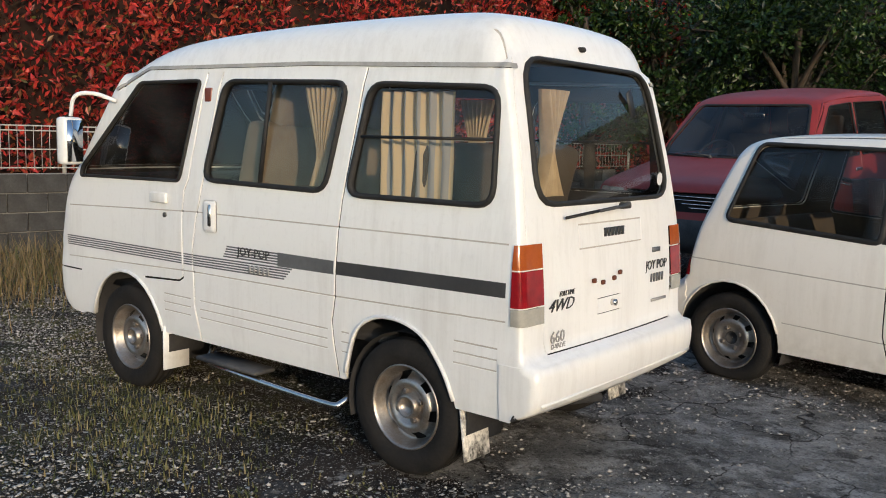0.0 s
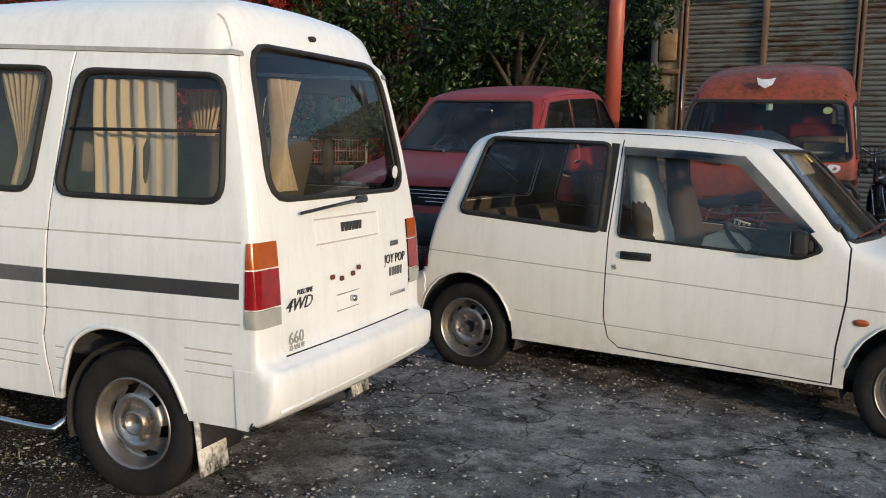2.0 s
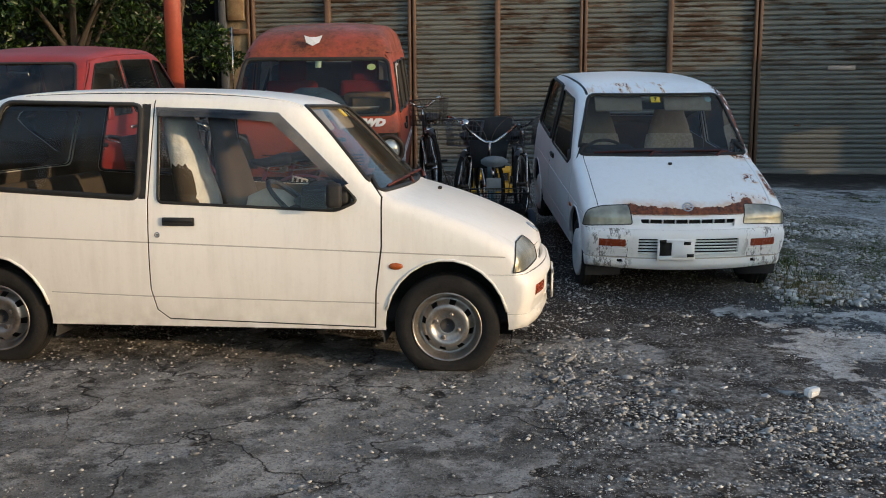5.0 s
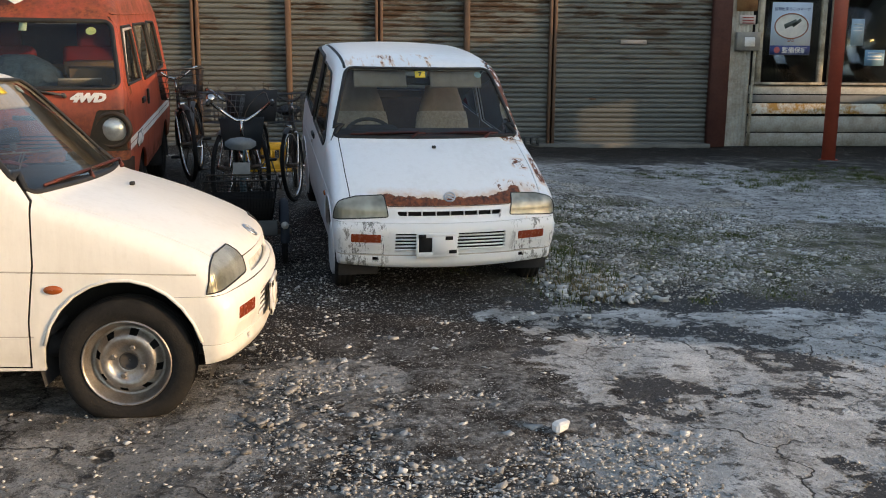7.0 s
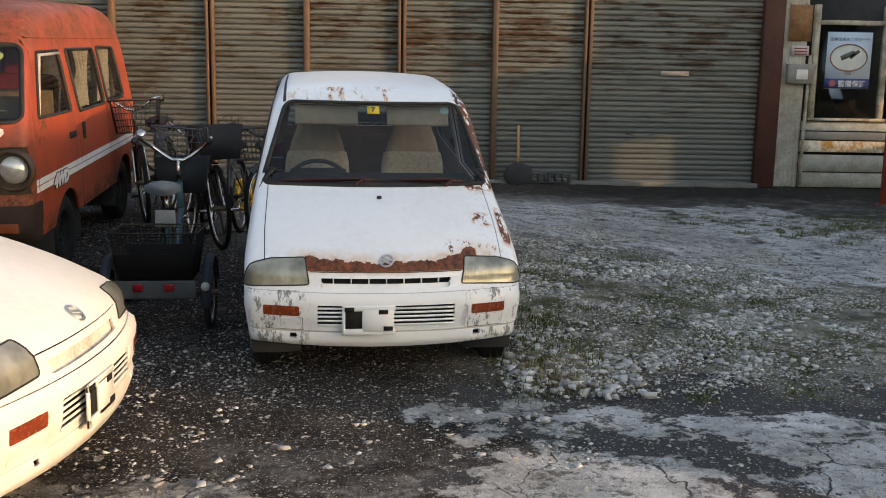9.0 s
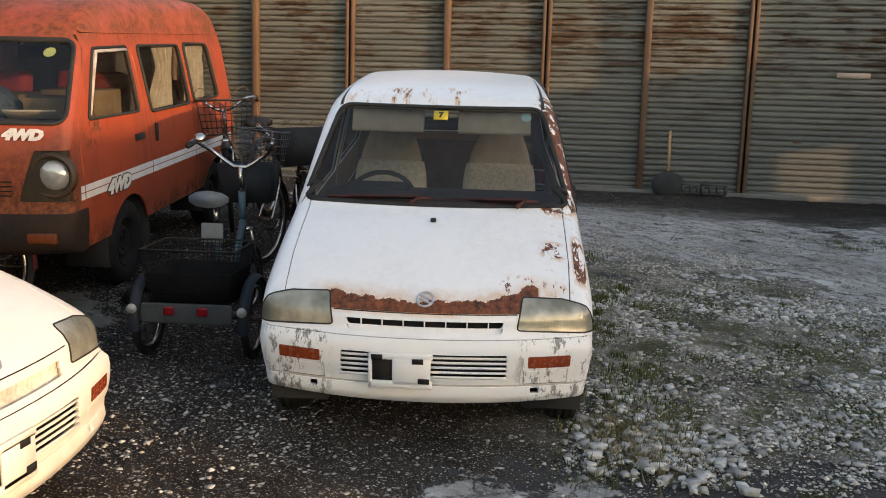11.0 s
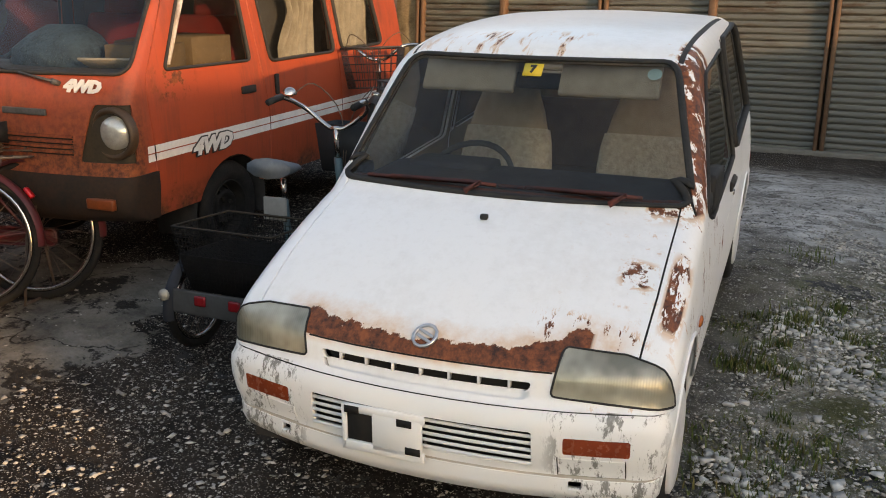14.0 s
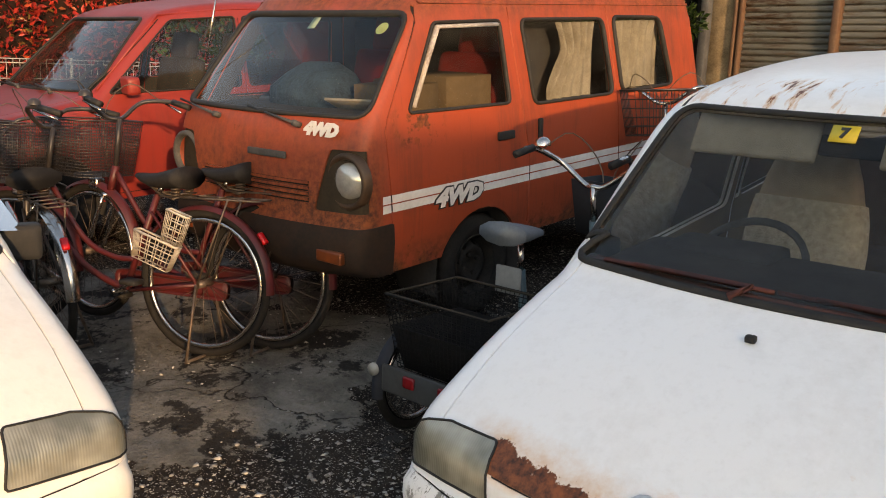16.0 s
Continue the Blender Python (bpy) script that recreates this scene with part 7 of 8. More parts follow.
for z in (0.0, 4.4):
    for k in range(25):
        v.append((-0.22 + 0.44 * k / 24, -0.06 + 0.012 * math.cos(k * math.pi / 2), z))
part("tin_sheet", (v, [(k, k + 1, 26 + k, 25 + k) for k in range(24)]), TIN, tin)
part("pillar_core", box((0, 0.05, 2.2), (0.44, 0.18, 4.4)), TIN, tin)
part("meter_box", join(box((0.10, -0.13, 1.98), (0.46, 0.12, 0.34), 0.01)), surf("grey_meter_box", (0.16, 0.15, 0.14), (0.26, 0.24, 0.2), 9, 0.5), tin)
part("meter_glass", box((0.12, -0.195, 1.97), (0.20, 0.02, 0.17), 0.01), WHITE_LETTER, tin)
part("notice_plate", box((0.10, -0.085, 2.38), (0.30, 0.01, 0.17)), surf("pink_white_notice", (0.62, 0.50, 0.46), rough=0.6), tin)
part("notice_bars", join(*[box((0.10, -0.092, 2.42 - 0.05 * k), (0.22, 0.004, 0.018)) for k in range(3)]), surf("red_print", (0.35, 0.05, 0.04), rough=0.6), tin)
part("rust_plate", box((0.07, -0.085, 2.85), (0.40, 0.012, 0.62)), surf("rust_plate", (0.16, 0.06, 0.03), (0.32, 0.17, 0.08), 6, 0.9), tin)
part("pipe", tube([(0.25, -0.12, 0.0), (0.25, -0.12, 1.0), (0.28, -0.10, 2.3)], 0.03, 8), CREAM, tin)
for k, (z, h, mt) in enumerate(((0.14, 0.26, TIN), (0.44, 0.30, TIN), (0.74, 0.20, surf("orange_white_board", (0.72, 0.69, 0.61), (0.48, 0.25, 0.07), 1.6, 0.7, spot=0.12)), (0.93, 0.14, OLD_WALL), (1.10, 0.16, surf("white_board", (0.72, 0.69, 0.62), (0.36, 0.32, 0.26), 3, 0.7)))):
    pl = tagged(part("cladding_board", box(((x0 + x1) / 2, yb - 0.02 - 0.008 * (k % 2), z), (x1 - x0, 0.05, h), 0.004), mt), "peeling horizontal cladding board below the window", "board", "cladding boards", "structure")
for a, b in ((10.88, 12.22), (12.34, 13.7)):
    win = thing("window_1" if a < 11 else "window_2", Matrix.Translation(((a + b) / 2, yb - 0.04, 1.2)), "old office window with peeling cream frame", "window", kind="structure")
    w = b - a
    part("window_sill", box((0, -0.03, 0.02), (w + 0.06, 0.14, 0.05), 0.006), CREAM, win)
    for sx in (-1, 1):
        part("window_frame", box((sx * (w / 2 - 0.05), 0, 1.0), (0.10, 0.09, 2.0), 0.006), CREAM, win)
    part("window_frame", box((0, 0, 1.70), (w - 0.2, 0.08, 0.08), 0.006), CREAM, win)
    pane = part("pane", box((0, 0.02, 0.85), (w - 0.2, 0.008, 1.62)), GLASS, win)
# the poster behind the glass
po = thing("poster", Matrix.Translation((11.53, yb - 0.06, 2.25)), "blue and white poster with an oval emblem in the window", "poster")
part("sheet", box((0, 0, 0), (0.80, 0.006, 0.98)), surf("poster_blue_white", (0.50, 0.58, 0.66), (0.44, 0.52, 0.62), 3, 0.5), po)
part("blue_band", box((0, -0.004, -0.40), (0.80, 0.006, 0.17)), surf("poster_blue", (0.035, 0.06, 0.22), rough=0.5), po)
part("oval", tube([(0.33 * math.cos(a), -0.006, 0.05 + 0.23 * math.sin(a)) for a in np.linspace(0, 2 * math.pi, 32, endpoint=False)], 0.012, 5, True), surf("poster_brown", (0.36, 0.13, 0.07), rough=0.5), po)
part("oval_ground", moved(lathe([(0.30, 0.0), (0.001, -0.002)], 28), Matrix.Translation((0, -0.003, 0.05)) @ Matrix.Diagonal((1.05, 1, 0.72, 1))), surf("poster_white", (0.66, 0.66, 0.62), rough=0.5), po)
part("emblem", join(moved(box((0, 0, 0), (0.26, 0.004, 0.085)), Matrix.Translation((-0.02, -0.008, 0.09)) @ Matrix.Rotation(radians(-24), 4, "Y")), moved(box((0, 0, 0), (0.20, 0.004, 0.06)), Matrix.Translation((0.10, -0.008, 0.11)) @ Matrix.Rotation(radians(-38), 4, "Y"))), surf("poster_dark", (0.08, 0.10, 0.09), rough=0.5), po)
part("red_disc", moved(lathe([(0.06, 0.0), (0.001, -0.003)], 20), Matrix.Translation((-0.26, -0.008, -0.40))), surf("poster_red", (0.45, 0.09, 0.10), rough=0.5), po)
letters("lettering", "整備保証", 0.125, WHITE_LETTER, po, Matrix.Translation((0.09, -0.009, -0.41)) @ Matrix.Rotation(radians(90), 4, "X"), bold=0.002)
letters("lettering", "信頼出来るこのマーク", 0.072, surf("poster_ink", (0.05, 0.07, 0.2), rough=0.5), po, Matrix.Translation((0.0, -0.006, 0.36)) @ Matrix.Rotation(radians(90), 4, "X"))
letters("lettering", "SAS", 0.085, surf("poster_brown_ink", (0.36, 0.13, 0.07), rough=0.5), po, Matrix.Translation((0.0, -0.009, -0.22)) @ Matrix.Rotation(radians(90), 4, "X"))
for (x, z, w, h, c) in ((12.48, 2.25, 0.22, 0.50, (0.36, 0.50, 0.58)), (12.86, 2.20, 0.26, 0.50, (0.40, 0.52, 0.60)), (13.25, 1.72, 0.40, 0.30, (0.22, 0.38, 0.52))):
    st = thing("window_notice", Matrix.Translation((x, yb - 0.07, z)), "pale blue notice stuck in the office window", "notice", "window notices")
    part("sheet", box((0, 0, 0), (w, 0.006, h)), surf("notice_paper", c, rough=0.6), st)
    part("print_bars", join(*[box((0, -0.005, h * 0.3 - 0.06 * k), (w * 0.7, 0.004, 0.022)) for k in range(3)]), surf("notice_print", (0.75, 0.77, 0.78), rough=0.6), st)

# red steel poles
RED_POLE = surf("red_pole_paint", (0.40, 0.075, 0.04), (0.26, 0.05, 0.03), 2.5, 0.45, bump=0.001)
for k, (x, y, h) in enumerate(((11.0, 10.9, 5.2), (-1.78, 7.0, 5.2))):
    po = thing("steel_pole", Matrix.Translation((x, y, float(terrain(x, y)) - 0.02)), "red-painted steel H-section pole standing in the yard", "pole", "red steel poles")
    po.matrix_basis = po.matrix_basis @ Matrix.Rotation(radians(20 if k else -25), 4, "Z")
    part("web", box((0, 0, h / 2), (0.012, 0.18, h)), RED_POLE, po)
    for s in (-1, 1):
        part("flange", box((0, s * 0.09, h / 2), (0.20, 0.012, h)), RED_POLE, po)
    part("foot_plate", box((0, 0, 0.01), (0.30, 0.30, 0.02)), RED_POLE, po)

# timber shed end beside the shutters
shed = thing("shed_end", Matrix.Translation((-3.15, WALL_Y, 0)), "weathered timber and tin shed end beside the shutters", "shed")
part("corner_post", box((-0.25, -0.1, 2.2), (0.14, 0.16, 4.4), 0.01), surf("grey_post", (0.10, 0.105, 0.11), (0.06, 0.06, 0.065), 4, 0.7), shed)
part("boarding", box((0.02, 0, 2.2), (0.45, 0.10, 4.4), 0.01), surf("weathered_boards", (0.36, 0.27, 0.17), (0.14, 0.10, 0.06), 5, 0.85, spot=0.3), shed)
part("window_box", box((0.02, -0.10, 3.3), (0.34, 0.16, 0.62), 0.01), surf("rust_frame", (0.14, 0.07, 0.035), (0.30, 0.22, 0.13), 7, 0.9), shed)
part("cross_rail", box((0.02, -0.10, 2.78), (0.50, 0.10, 0.10), 0.01), RUSTY_POST, shed)
# near-black sheets stand in for the deep shade behind the trees
back = part("wall_west", join(box((-7.2, 16.8, 2.6), (7.6, 0.2, 5.2)), box((-3.5, 15.2, 2.6), (0.15, 3.2, 5.2)), box((-8.8, 14.3, 3.6), (11.0, 0.15, 7.2))), surf("black_tree_shade", (0.012, 0.011, 0.010), (0.025, 0.022, 0.02), 2, 0.9))
tagged(back, "near-black backdrop put in for the shade behind the trees", "wall", kind="structure")

# unseen walls added out of view to shade the yard and close it in
H = surf("unseen_wall", (0.42, 0.39, 0.34), (0.34, 0.31, 0.27), 0.8, 0.9)
for nm, c, s in (("wall_east", (17.0, -0.5, 1.975), (0.4, 7.8, 3.95)), ("wall_east_low", (17.0, 5.3, 1.6), (0.4, 3.8, 3.2)), ("wall_east_mid", (17.0, 8.275, 1.975), (0.4, 2.15, 3.95)), ("wall_south", (4.0, -16.0, 1.0), (60.0, 0.4, 2.0))):
    tagged(part(nm, box(c, s), H), "plain unseen wall added out of view", "wall", kind="structure")
# openings made up to let sun patches onto the shutter and boards
tall = join(box((17.0, 12.275, 0.8), (0.4, 5.85, 1.6)), box((17.0, 12.275, 4.25), (0.4, 5.85, 3.5)), box((17.0, 10.45, 2.05), (0.4, 0.9, 0.9)), box((17.0, 13.75, 2.05), (0.4, 2.9, 0.9)))
tagged(part("wall_east_tall", tall, H), "tall unseen wall added to shade the yard, with two low openings", "wall", kind="structure")


# ---- plants ----
def leaf_cloud(name, P, N, size, mat, label, category, seed, parent=None, curl=0.25, ratio=0.42):
    """Folded leaves at points P that look along N, as one mesh."""
    rng = np.random.default_rng(seed)
    k = len(P)
    d = N + rng.normal(0, 0.75, (k, 3))
    d /= np.linalg.norm(d, axis=1)[:, None]
    t = rng.normal(0, 1, (k, 3))
    t -= d * np.sum(t * d, axis=1)[:, None]
    t /= np.linalg.norm(t, axis=1)[:, None]
    n = np.cross(d, t)
    L = (size * rng.uniform(0.6, 1.25, k))[:, None]
    w = L * ratio * 0.5
    V = np.stack([P, P + d * L * 0.5 + t * w + n * w * curl, P + d * L + n * L * -0.12, P + d * L * 0.5 - t * w + n * w * curl], 1).reshape(-1, 3)
    b = np.arange(k)[:, None] * 4
    F = np.concatenate([b + np.array([[0, 1, 2]]), b + np.array([[0, 2, 3]])], 1).reshape(-1, 3)
    me = bpy.data.meshes.new(name)
    me.vertices.add(len(V))
    me.vertices.foreach_set("co", V.reshape(-1))
    me.loops.add(F.size)
    me.loops.foreach_set("vertex_index", F.reshape(-1))
    me.polygons.add(len(F))
    me.polygons.foreach_set("loop_start", np.arange(0, F.size, 3))
    me.update(calc_edges=True)
    me.materials.append(mat)
    ob = new(name, me)
    if parent:
        ob.parent = parent
        return ob
    return tagged(ob, label, category, kind="stuff")


def leaf_mat(name, cols, rough=0.35):
    n = Nodes(name, rough)
    g = n.t.nodes.new("ShaderNodeNewGeometry").outputs["Random Per Island"]
    r = n.t.nodes.new("ShaderNodeValToRGB")
    e = r.color_ramp.elements
    e[0].color, e[1].color = (*cols[0], 1), (*cols[-1], 1)
    for i, c in enumerate(cols[1:-1]):
        q = e.new((i + 1) / (len(cols) - 1))
        q.color = (*c, 1)
    n.link(g, r.inputs[0])
    n.put("Base Color", r.outputs[0])
    n.put("Subsurface Weight", 0.0)
    n.put("Specular IOR Level", 0.3)
    return n.m


rng = np.random.default_rng(21)
HX = -7.6
RED_LEAF = leaf_mat("red_hedge_leaf", ((0.10, 0.012, 0.012), (0.30, 0.022, 0.02), (0.42, 0.04, 0.03), (0.22, 0.018, 0.018), (0.36, 0.06, 0.03), (0.06, 0.07, 0.02)))
hedge = thing("hedge", Matrix.Identity(4), "tall dense hedge of red-leaved shrubs behind a fence", "hedge")
k = 42000
y, z = rng.uniform(-9, 11.5, k), 0.75 + rng.uniform(0, 1, k) * 3.4
bulge = 0.30 * np.sin(y * 2.1 + 0.8 * np.sin(z * 2)) * np.sin(z * 2.3 + y * 0.7) + 0.14 * np.sin(y * 6.1 + z * 3.0)
x = HX + bulge - np.abs(rng.normal(0, 0.16, k))
leaf_cloud("crown", np.stack([x, y, z], -1), np.tile(np.array([[0.75, 0.0, 0.45]]), (k, 1)), 0.105, RED_LEAF, "", "", 5, hedge)
# dark box stands in for the deep shade inside the hedge
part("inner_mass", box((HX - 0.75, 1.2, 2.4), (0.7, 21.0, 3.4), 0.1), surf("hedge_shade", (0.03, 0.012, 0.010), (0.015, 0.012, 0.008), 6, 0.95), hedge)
for yy in np.arange(-8.5, 11.5, 0.9):
    part("stem", tube([(HX - 0.5, yy, 0.3), (HX - 0.45, yy + 0.1, 1.2), (HX - 0.6, yy - 0.05, 2.6)], [0.03, 0.025, 0.012], 5), surf("bark_dark", (0.05, 0.035, 0.025), rough=0.9) if yy < -8 else bpy.data.materials["bark_dark"], hedge)

# block wall with a white mesh fence
blocks = thing("block_wall", Matrix.Identity(4), "grey concrete block wall below the hedge", "wall", kind="structure")
CB = surf("concrete_block_grey", (0.085, 0.082, 0.076), (0.045, 0.042, 0.038), 5, 0.95, bump=0.006)
bme = mesh_of("block", *box((0, 0, 0), (0.12, 0.388, 0.188), 0.006), CB, False)
for r in range(4):
    for c in range(38):
        part("block", bme, CB, blocks, m=Matrix.Translation((HX + 0.42, -7.0 + 0.4 * c + (0.2 if r % 2 else 0), 0.10 + 0.2 * r)))
part("mortar", box((HX + 0.40, 0.8, 0.40), (0.10, 15.6, 0.80)), OLD_WALL, blocks)
FENCE = surf("white_fence_wire", (0.52, 0.52, 0.49), (0.34, 0.32, 0.28), 9, 0.5)
fence = thing("mesh_fence", Matrix.Identity(4), "low white steel mesh fence on the block wall", "fence")
for c in range(9):
    part("fence_post", tube([(HX + 0.42, -7.0 + 2.0 * c, 0.8), (HX + 0.42, -7.0 + 2.0 * c, 1.32)], 0.022, 8), FENCE, fence)
for z in (0.86, 1.05, 1.24, 1.29):
    part("rail", tube([(HX + 0.45, -7.2, z), (HX + 0.45, 9.0, z)], 0.007, 5), FENCE, fence)
v, f = [], []
for c in range(200):
    p = tube([(HX + 0.46, -7.0 + 0.08 * c, 0.84), (HX + 0.46, -7.0 + 0.08 * c, 1.30)], 0.0035, 4)
    o = len(v)
    v += p[0]
    f += [tuple(i + o for i in q) for q in p[1]]
tagged(part("wires", (v, f), FENCE, fence), kind="stuff")

# broad-leaved trees behind the red car
GREEN = leaf_mat("glossy_green_leaf", ((0.004, 0.010, 0.003), (0.009, 0.023, 0.005), (0.018, 0.040, 0.007), (0.007, 0.018, 0.004), (0.060, 0.100, 0.018)), 0.38)
BARK = surf("tree_bark", (0.09, 0.07, 0.05), (0.045, 0.035, 0.028), 8, 0.95, bump=0.01, bscale=25)


def tree(x, y, h, r, n, seed):
    rg = np.random.default_rng(seed)
    t = thing("tree", Matrix.Translation((x, y, 0.1)), "dense glossy-leaved evergreen tree with a leaning trunk", "tree", "trees behind the cars")
    top = Vector((rg.uniform(-0.5, 0.5), rg.uniform(-0.6, 0.0), h * 0.72))
    part("trunk", tube(curve([(0, 0, -0.1), (0.1, -0.05, h * 0.25), tuple(top * 0.6), tuple(top)], 4), [0.13] * 4 + [0.10] * 4 + [0.06] * 4 + [0.03], 8), BARK, t)
    cs = []
    for k in range(11):
        a, el = rg.uniform(0, 6.3), rg.uniform(0.25, 1.0)
        rr = r * rg.uniform(0.45, 1.0)
        c = Vector((rr * math.cos(a), rr * math.sin(a), h * el))
        s = top * rg.uniform(0.35, 0.8)
        part("limb", tube(curve([tuple(s), tuple(s.lerp(c, 0.5) + Vector((0, 0, 0.15))), tuple(c)], 3), [0.05, 0.045, 0.04, 0.03, 0.022, 0.016, 0.01], 6), BARK, t)
        cs.append((c, r * rg.uniform(0.28, 0.5)))
    for k in range(13):
        cs.append((Vector((rg.normal(0, r * 0.5), rg.normal(0, r * 0.5), h * rg.uniform(0.3, 1.0))), r * rg.uniform(0.22, 0.42)))
    P, N = [], []
    for c, cr in cs:
        m = int(n / len(cs))
        d = rg.normal(0, 1, (m, 3))
        d /= np.linalg.norm(d, axis=1)[:, None]
        P.append(np.array(c)[None] + d * (cr * rg.uniform(0.45, 1.05, m) ** 0.6)[:, None] * np.array([[1.1, 1.1, 0.75]]))
        N.append(d + np.array([[0, 0, 0.25]]))
    leaf_cloud("crown", np.concatenate(P), np.concatenate(N), 0.11, GREEN, "", "", seed + 1, t, ratio=0.5)


for k, (x, y, h, r, n) in enumerate(((-6.3, 9.0, 4.8, 1.5, 11000), (-4.9, 10.4, 5.0, 1.5, 10000), (-3.9, 11.8, 5.4, 1.3, 7000), (-6.2, 12.2, 5.4, 1.9, 8000), (-7.2, 7.8, 4.4, 1.1, 7000))):
    tree(x, y, h, r, n, 60 + 3 * k)

# dry grass and weeds
rng = np.random.default_rng(31)


def grass(name, count, cx, cy, sx, sy, h, mat, label, seed, lean=0.5, width=0.0032, tufts=0):
    rg = np.random.default_rng(seed)
    x, y = rg.normal(cx, sx, count), rg.normal(cy, sy, count)
    if tufts:
        at, wide = rg.integers(0, tufts, count), rg.uniform(0.02, 0.11, tufts)
        x = rg.normal(cx, sx, tufts)[at] + rg.normal(0, 1, count) * wide[at]
        y = rg.normal(cy, sy, tufts)[at] + rg.normal(0, 1, count) * wide[at]
    z = terrain(x, y) - 0.02
    a = rg.uniform(0, 6.3, count)
    H = h * rg.uniform(0.35, 1.2, count)
    ln = lean * rg.uniform(0.2, 1.3, count) * H
    w = width * rg.uniform(0.6, 1.4, count)
    dx, dy = np.cos(a), np.sin(a)
    P = [np.stack([x - dy * w, y + dx * w, z], -1), np.stack([x + dy * w, y - dx * w, z], -1),
         np.stack([x + dx * ln * 0.4 + dy * w * 0.7, y + dy * ln * 0.4 - dx * w * 0.7, z + H * 0.6], -1), np.stack([x + dx * ln * 0.4 - dy * w * 0.7, y + dy * ln * 0.4 + dx * w * 0.7, z + H * 0.6], -1),
         np.stack([x + dx * ln, y + dy * ln, z + H], -1)]
    V = np.stack(P, 1).reshape(-1, 3)
    b = np.arange(count)[:, None] * 5
    F = np.concatenate([b + np.array([[0, 1, 2]]), b + np.array([[0, 2, 3]]), b + np.array([[3, 2, 4]])], 1).reshape(-1, 3)
    return tagged(part(name, (V.tolist(), F.tolist()), mat, None, "", False), label, "grass", kind="stuff")


DRY = leaf_mat("dry_grass_blade", ((0.20, 0.14, 0.06), (0.34, 0.24, 0.11), (0.14, 0.10, 0.05), (0.10, 0.12, 0.03)), 0.7)
WEED = leaf_mat("weed_blade", ((0.05, 0.06, 0.016), (0.11, 0.115, 0.035), (0.17, 0.15, 0.06), (0.22, 0.17, 0.085)), 0.6)
GREEN_WEED = leaf_mat("green_weed_blade", ((0.025, 0.045, 0.008), (0.055, 0.085, 0.016), (0.11, 0.125, 0.03), (0.15, 0.115, 0.045)), 0.6)
grass("dry_grass", 3200, -5.4, -1.8, 0.7, 0.9, 0.30, DRY, "tall dry straw-coloured grass clump", 1, 0.9)
grass("weeds", 12000, -2.8, -3.0, 1.4, 0.8, 0.020, WEED, "low weeds and moss in the gravel", 2, 1.7, 0.0045, 300)
grass("weeds", 2600, -1.4, -2.9, 0.5, 0.25, 0.05, WEED, "weeds growing under the van", 3)
grass("weeds", 15000, 5.7, 3.5, 0.9, 0.8, 0.024, GREEN_WEED, "low green grass in the gravel", 4, 1.3, 0.0036, tufts=190)
grass("weeds", 9000, 9.3, 8.2, 1.6, 0.8, 0.035, GREEN_WEED, "low grass in the gravel", 6, 1.2, tufts=130)
grass("weeds", 2600, 4.60, 3.5, 0.14, 0.9, 0.05, GREEN_WEED, "weeds along the side of the parked hatchback", 7, tufts=26)

grass("dry_grass", 1500, 4.72, 2.12, 0.14, 0.16, 0.05, DRY, "short dry brown weeds at the hatchback's corner", 8, 1.2, 0.0022)


# ---- bicycles ----
SPOKE = surf("dull_spoke", (0.17, 0.145, 0.12), (0.10, 0.06, 0.04), 30, 0.5, 0.6)
BLACK_PAINT = surf("black_frame_paint", (0.02, 0.02, 0.022), (0.05, 0.04, 0.035), 12, 0.4)
RED_FRAME = surf("dark_red_frame_paint", (0.10, 0.010, 0.013), (0.06, 0.014, 0.012), 10, 0.45)
TEAL_FRAME = surf("teal_frame_paint", (0.06, 0.13, 0.15), (0.04, 0.08, 0.10), 10, 0.4)
SADDLE = surf("black_saddle", (0.012, 0.012, 0.013), (0.026, 0.024, 0.023), 9, 0.7)
REFLECTOR_RED = surf("bright_red_reflector", (0.62, 0.012, 0.016), (0.45, 0.008, 0.010), 20, 0.25)
GREY_SADDLE = surf("grey_saddle", (0.15, 0.175, 0.20), (0.10, 0.115, 0.13), 9, 0.6)
WHITE_WIRE = surf("cream_wire", (0.62, 0.56, 0.46), (0.45, 0.38, 0.3), 9, 0.5)
_BIKE = {}


def bike_wheel_meshes(R):
    if R not in _BIKE:
        ty = [(R * math.cos(a), 0, R * math.sin(a)) for a in np.linspace(0, 2 * math.pi, 40, endpoint=False)]
        rm = [((R - 0.030) * math.cos(a), 0, (R - 0.030) * math.sin(a)) for a in np.linspace(0, 2 * math.pi, 40, endpoint=False)]
        sp = []
        for k in range(24):
            a = 2 * math.pi * k / 24
            b = a + (0.5 if k % 2 else -0.5)
            s = 0.025 if (k // 2) % 2 else -0.025
            sp.append(tube([((R - 0.035) * math.cos(a), 0, (R - 0.035) * math.sin(a)), (0.025 * math.cos(b), s, 0.025 * math.sin(b))], 0.0016, 3))
        _BIKE[R] = (mesh_of("tyre", *tube(ty, 0.019, 7, True, 1.0, (0, 1, 0)), TYRE), mesh_of("rim", *tube(rm, 0.013, 6, True, 1.0, (0, 1, 0)), CHROME), mesh_of("spokes", *join(*sp), SPOKE),
                    mesh_of("hub", *tube([(0, -0.05, 0), (0, 0.05, 0)], 0.02, 8), SPOKE))
    return _BIKE[R]


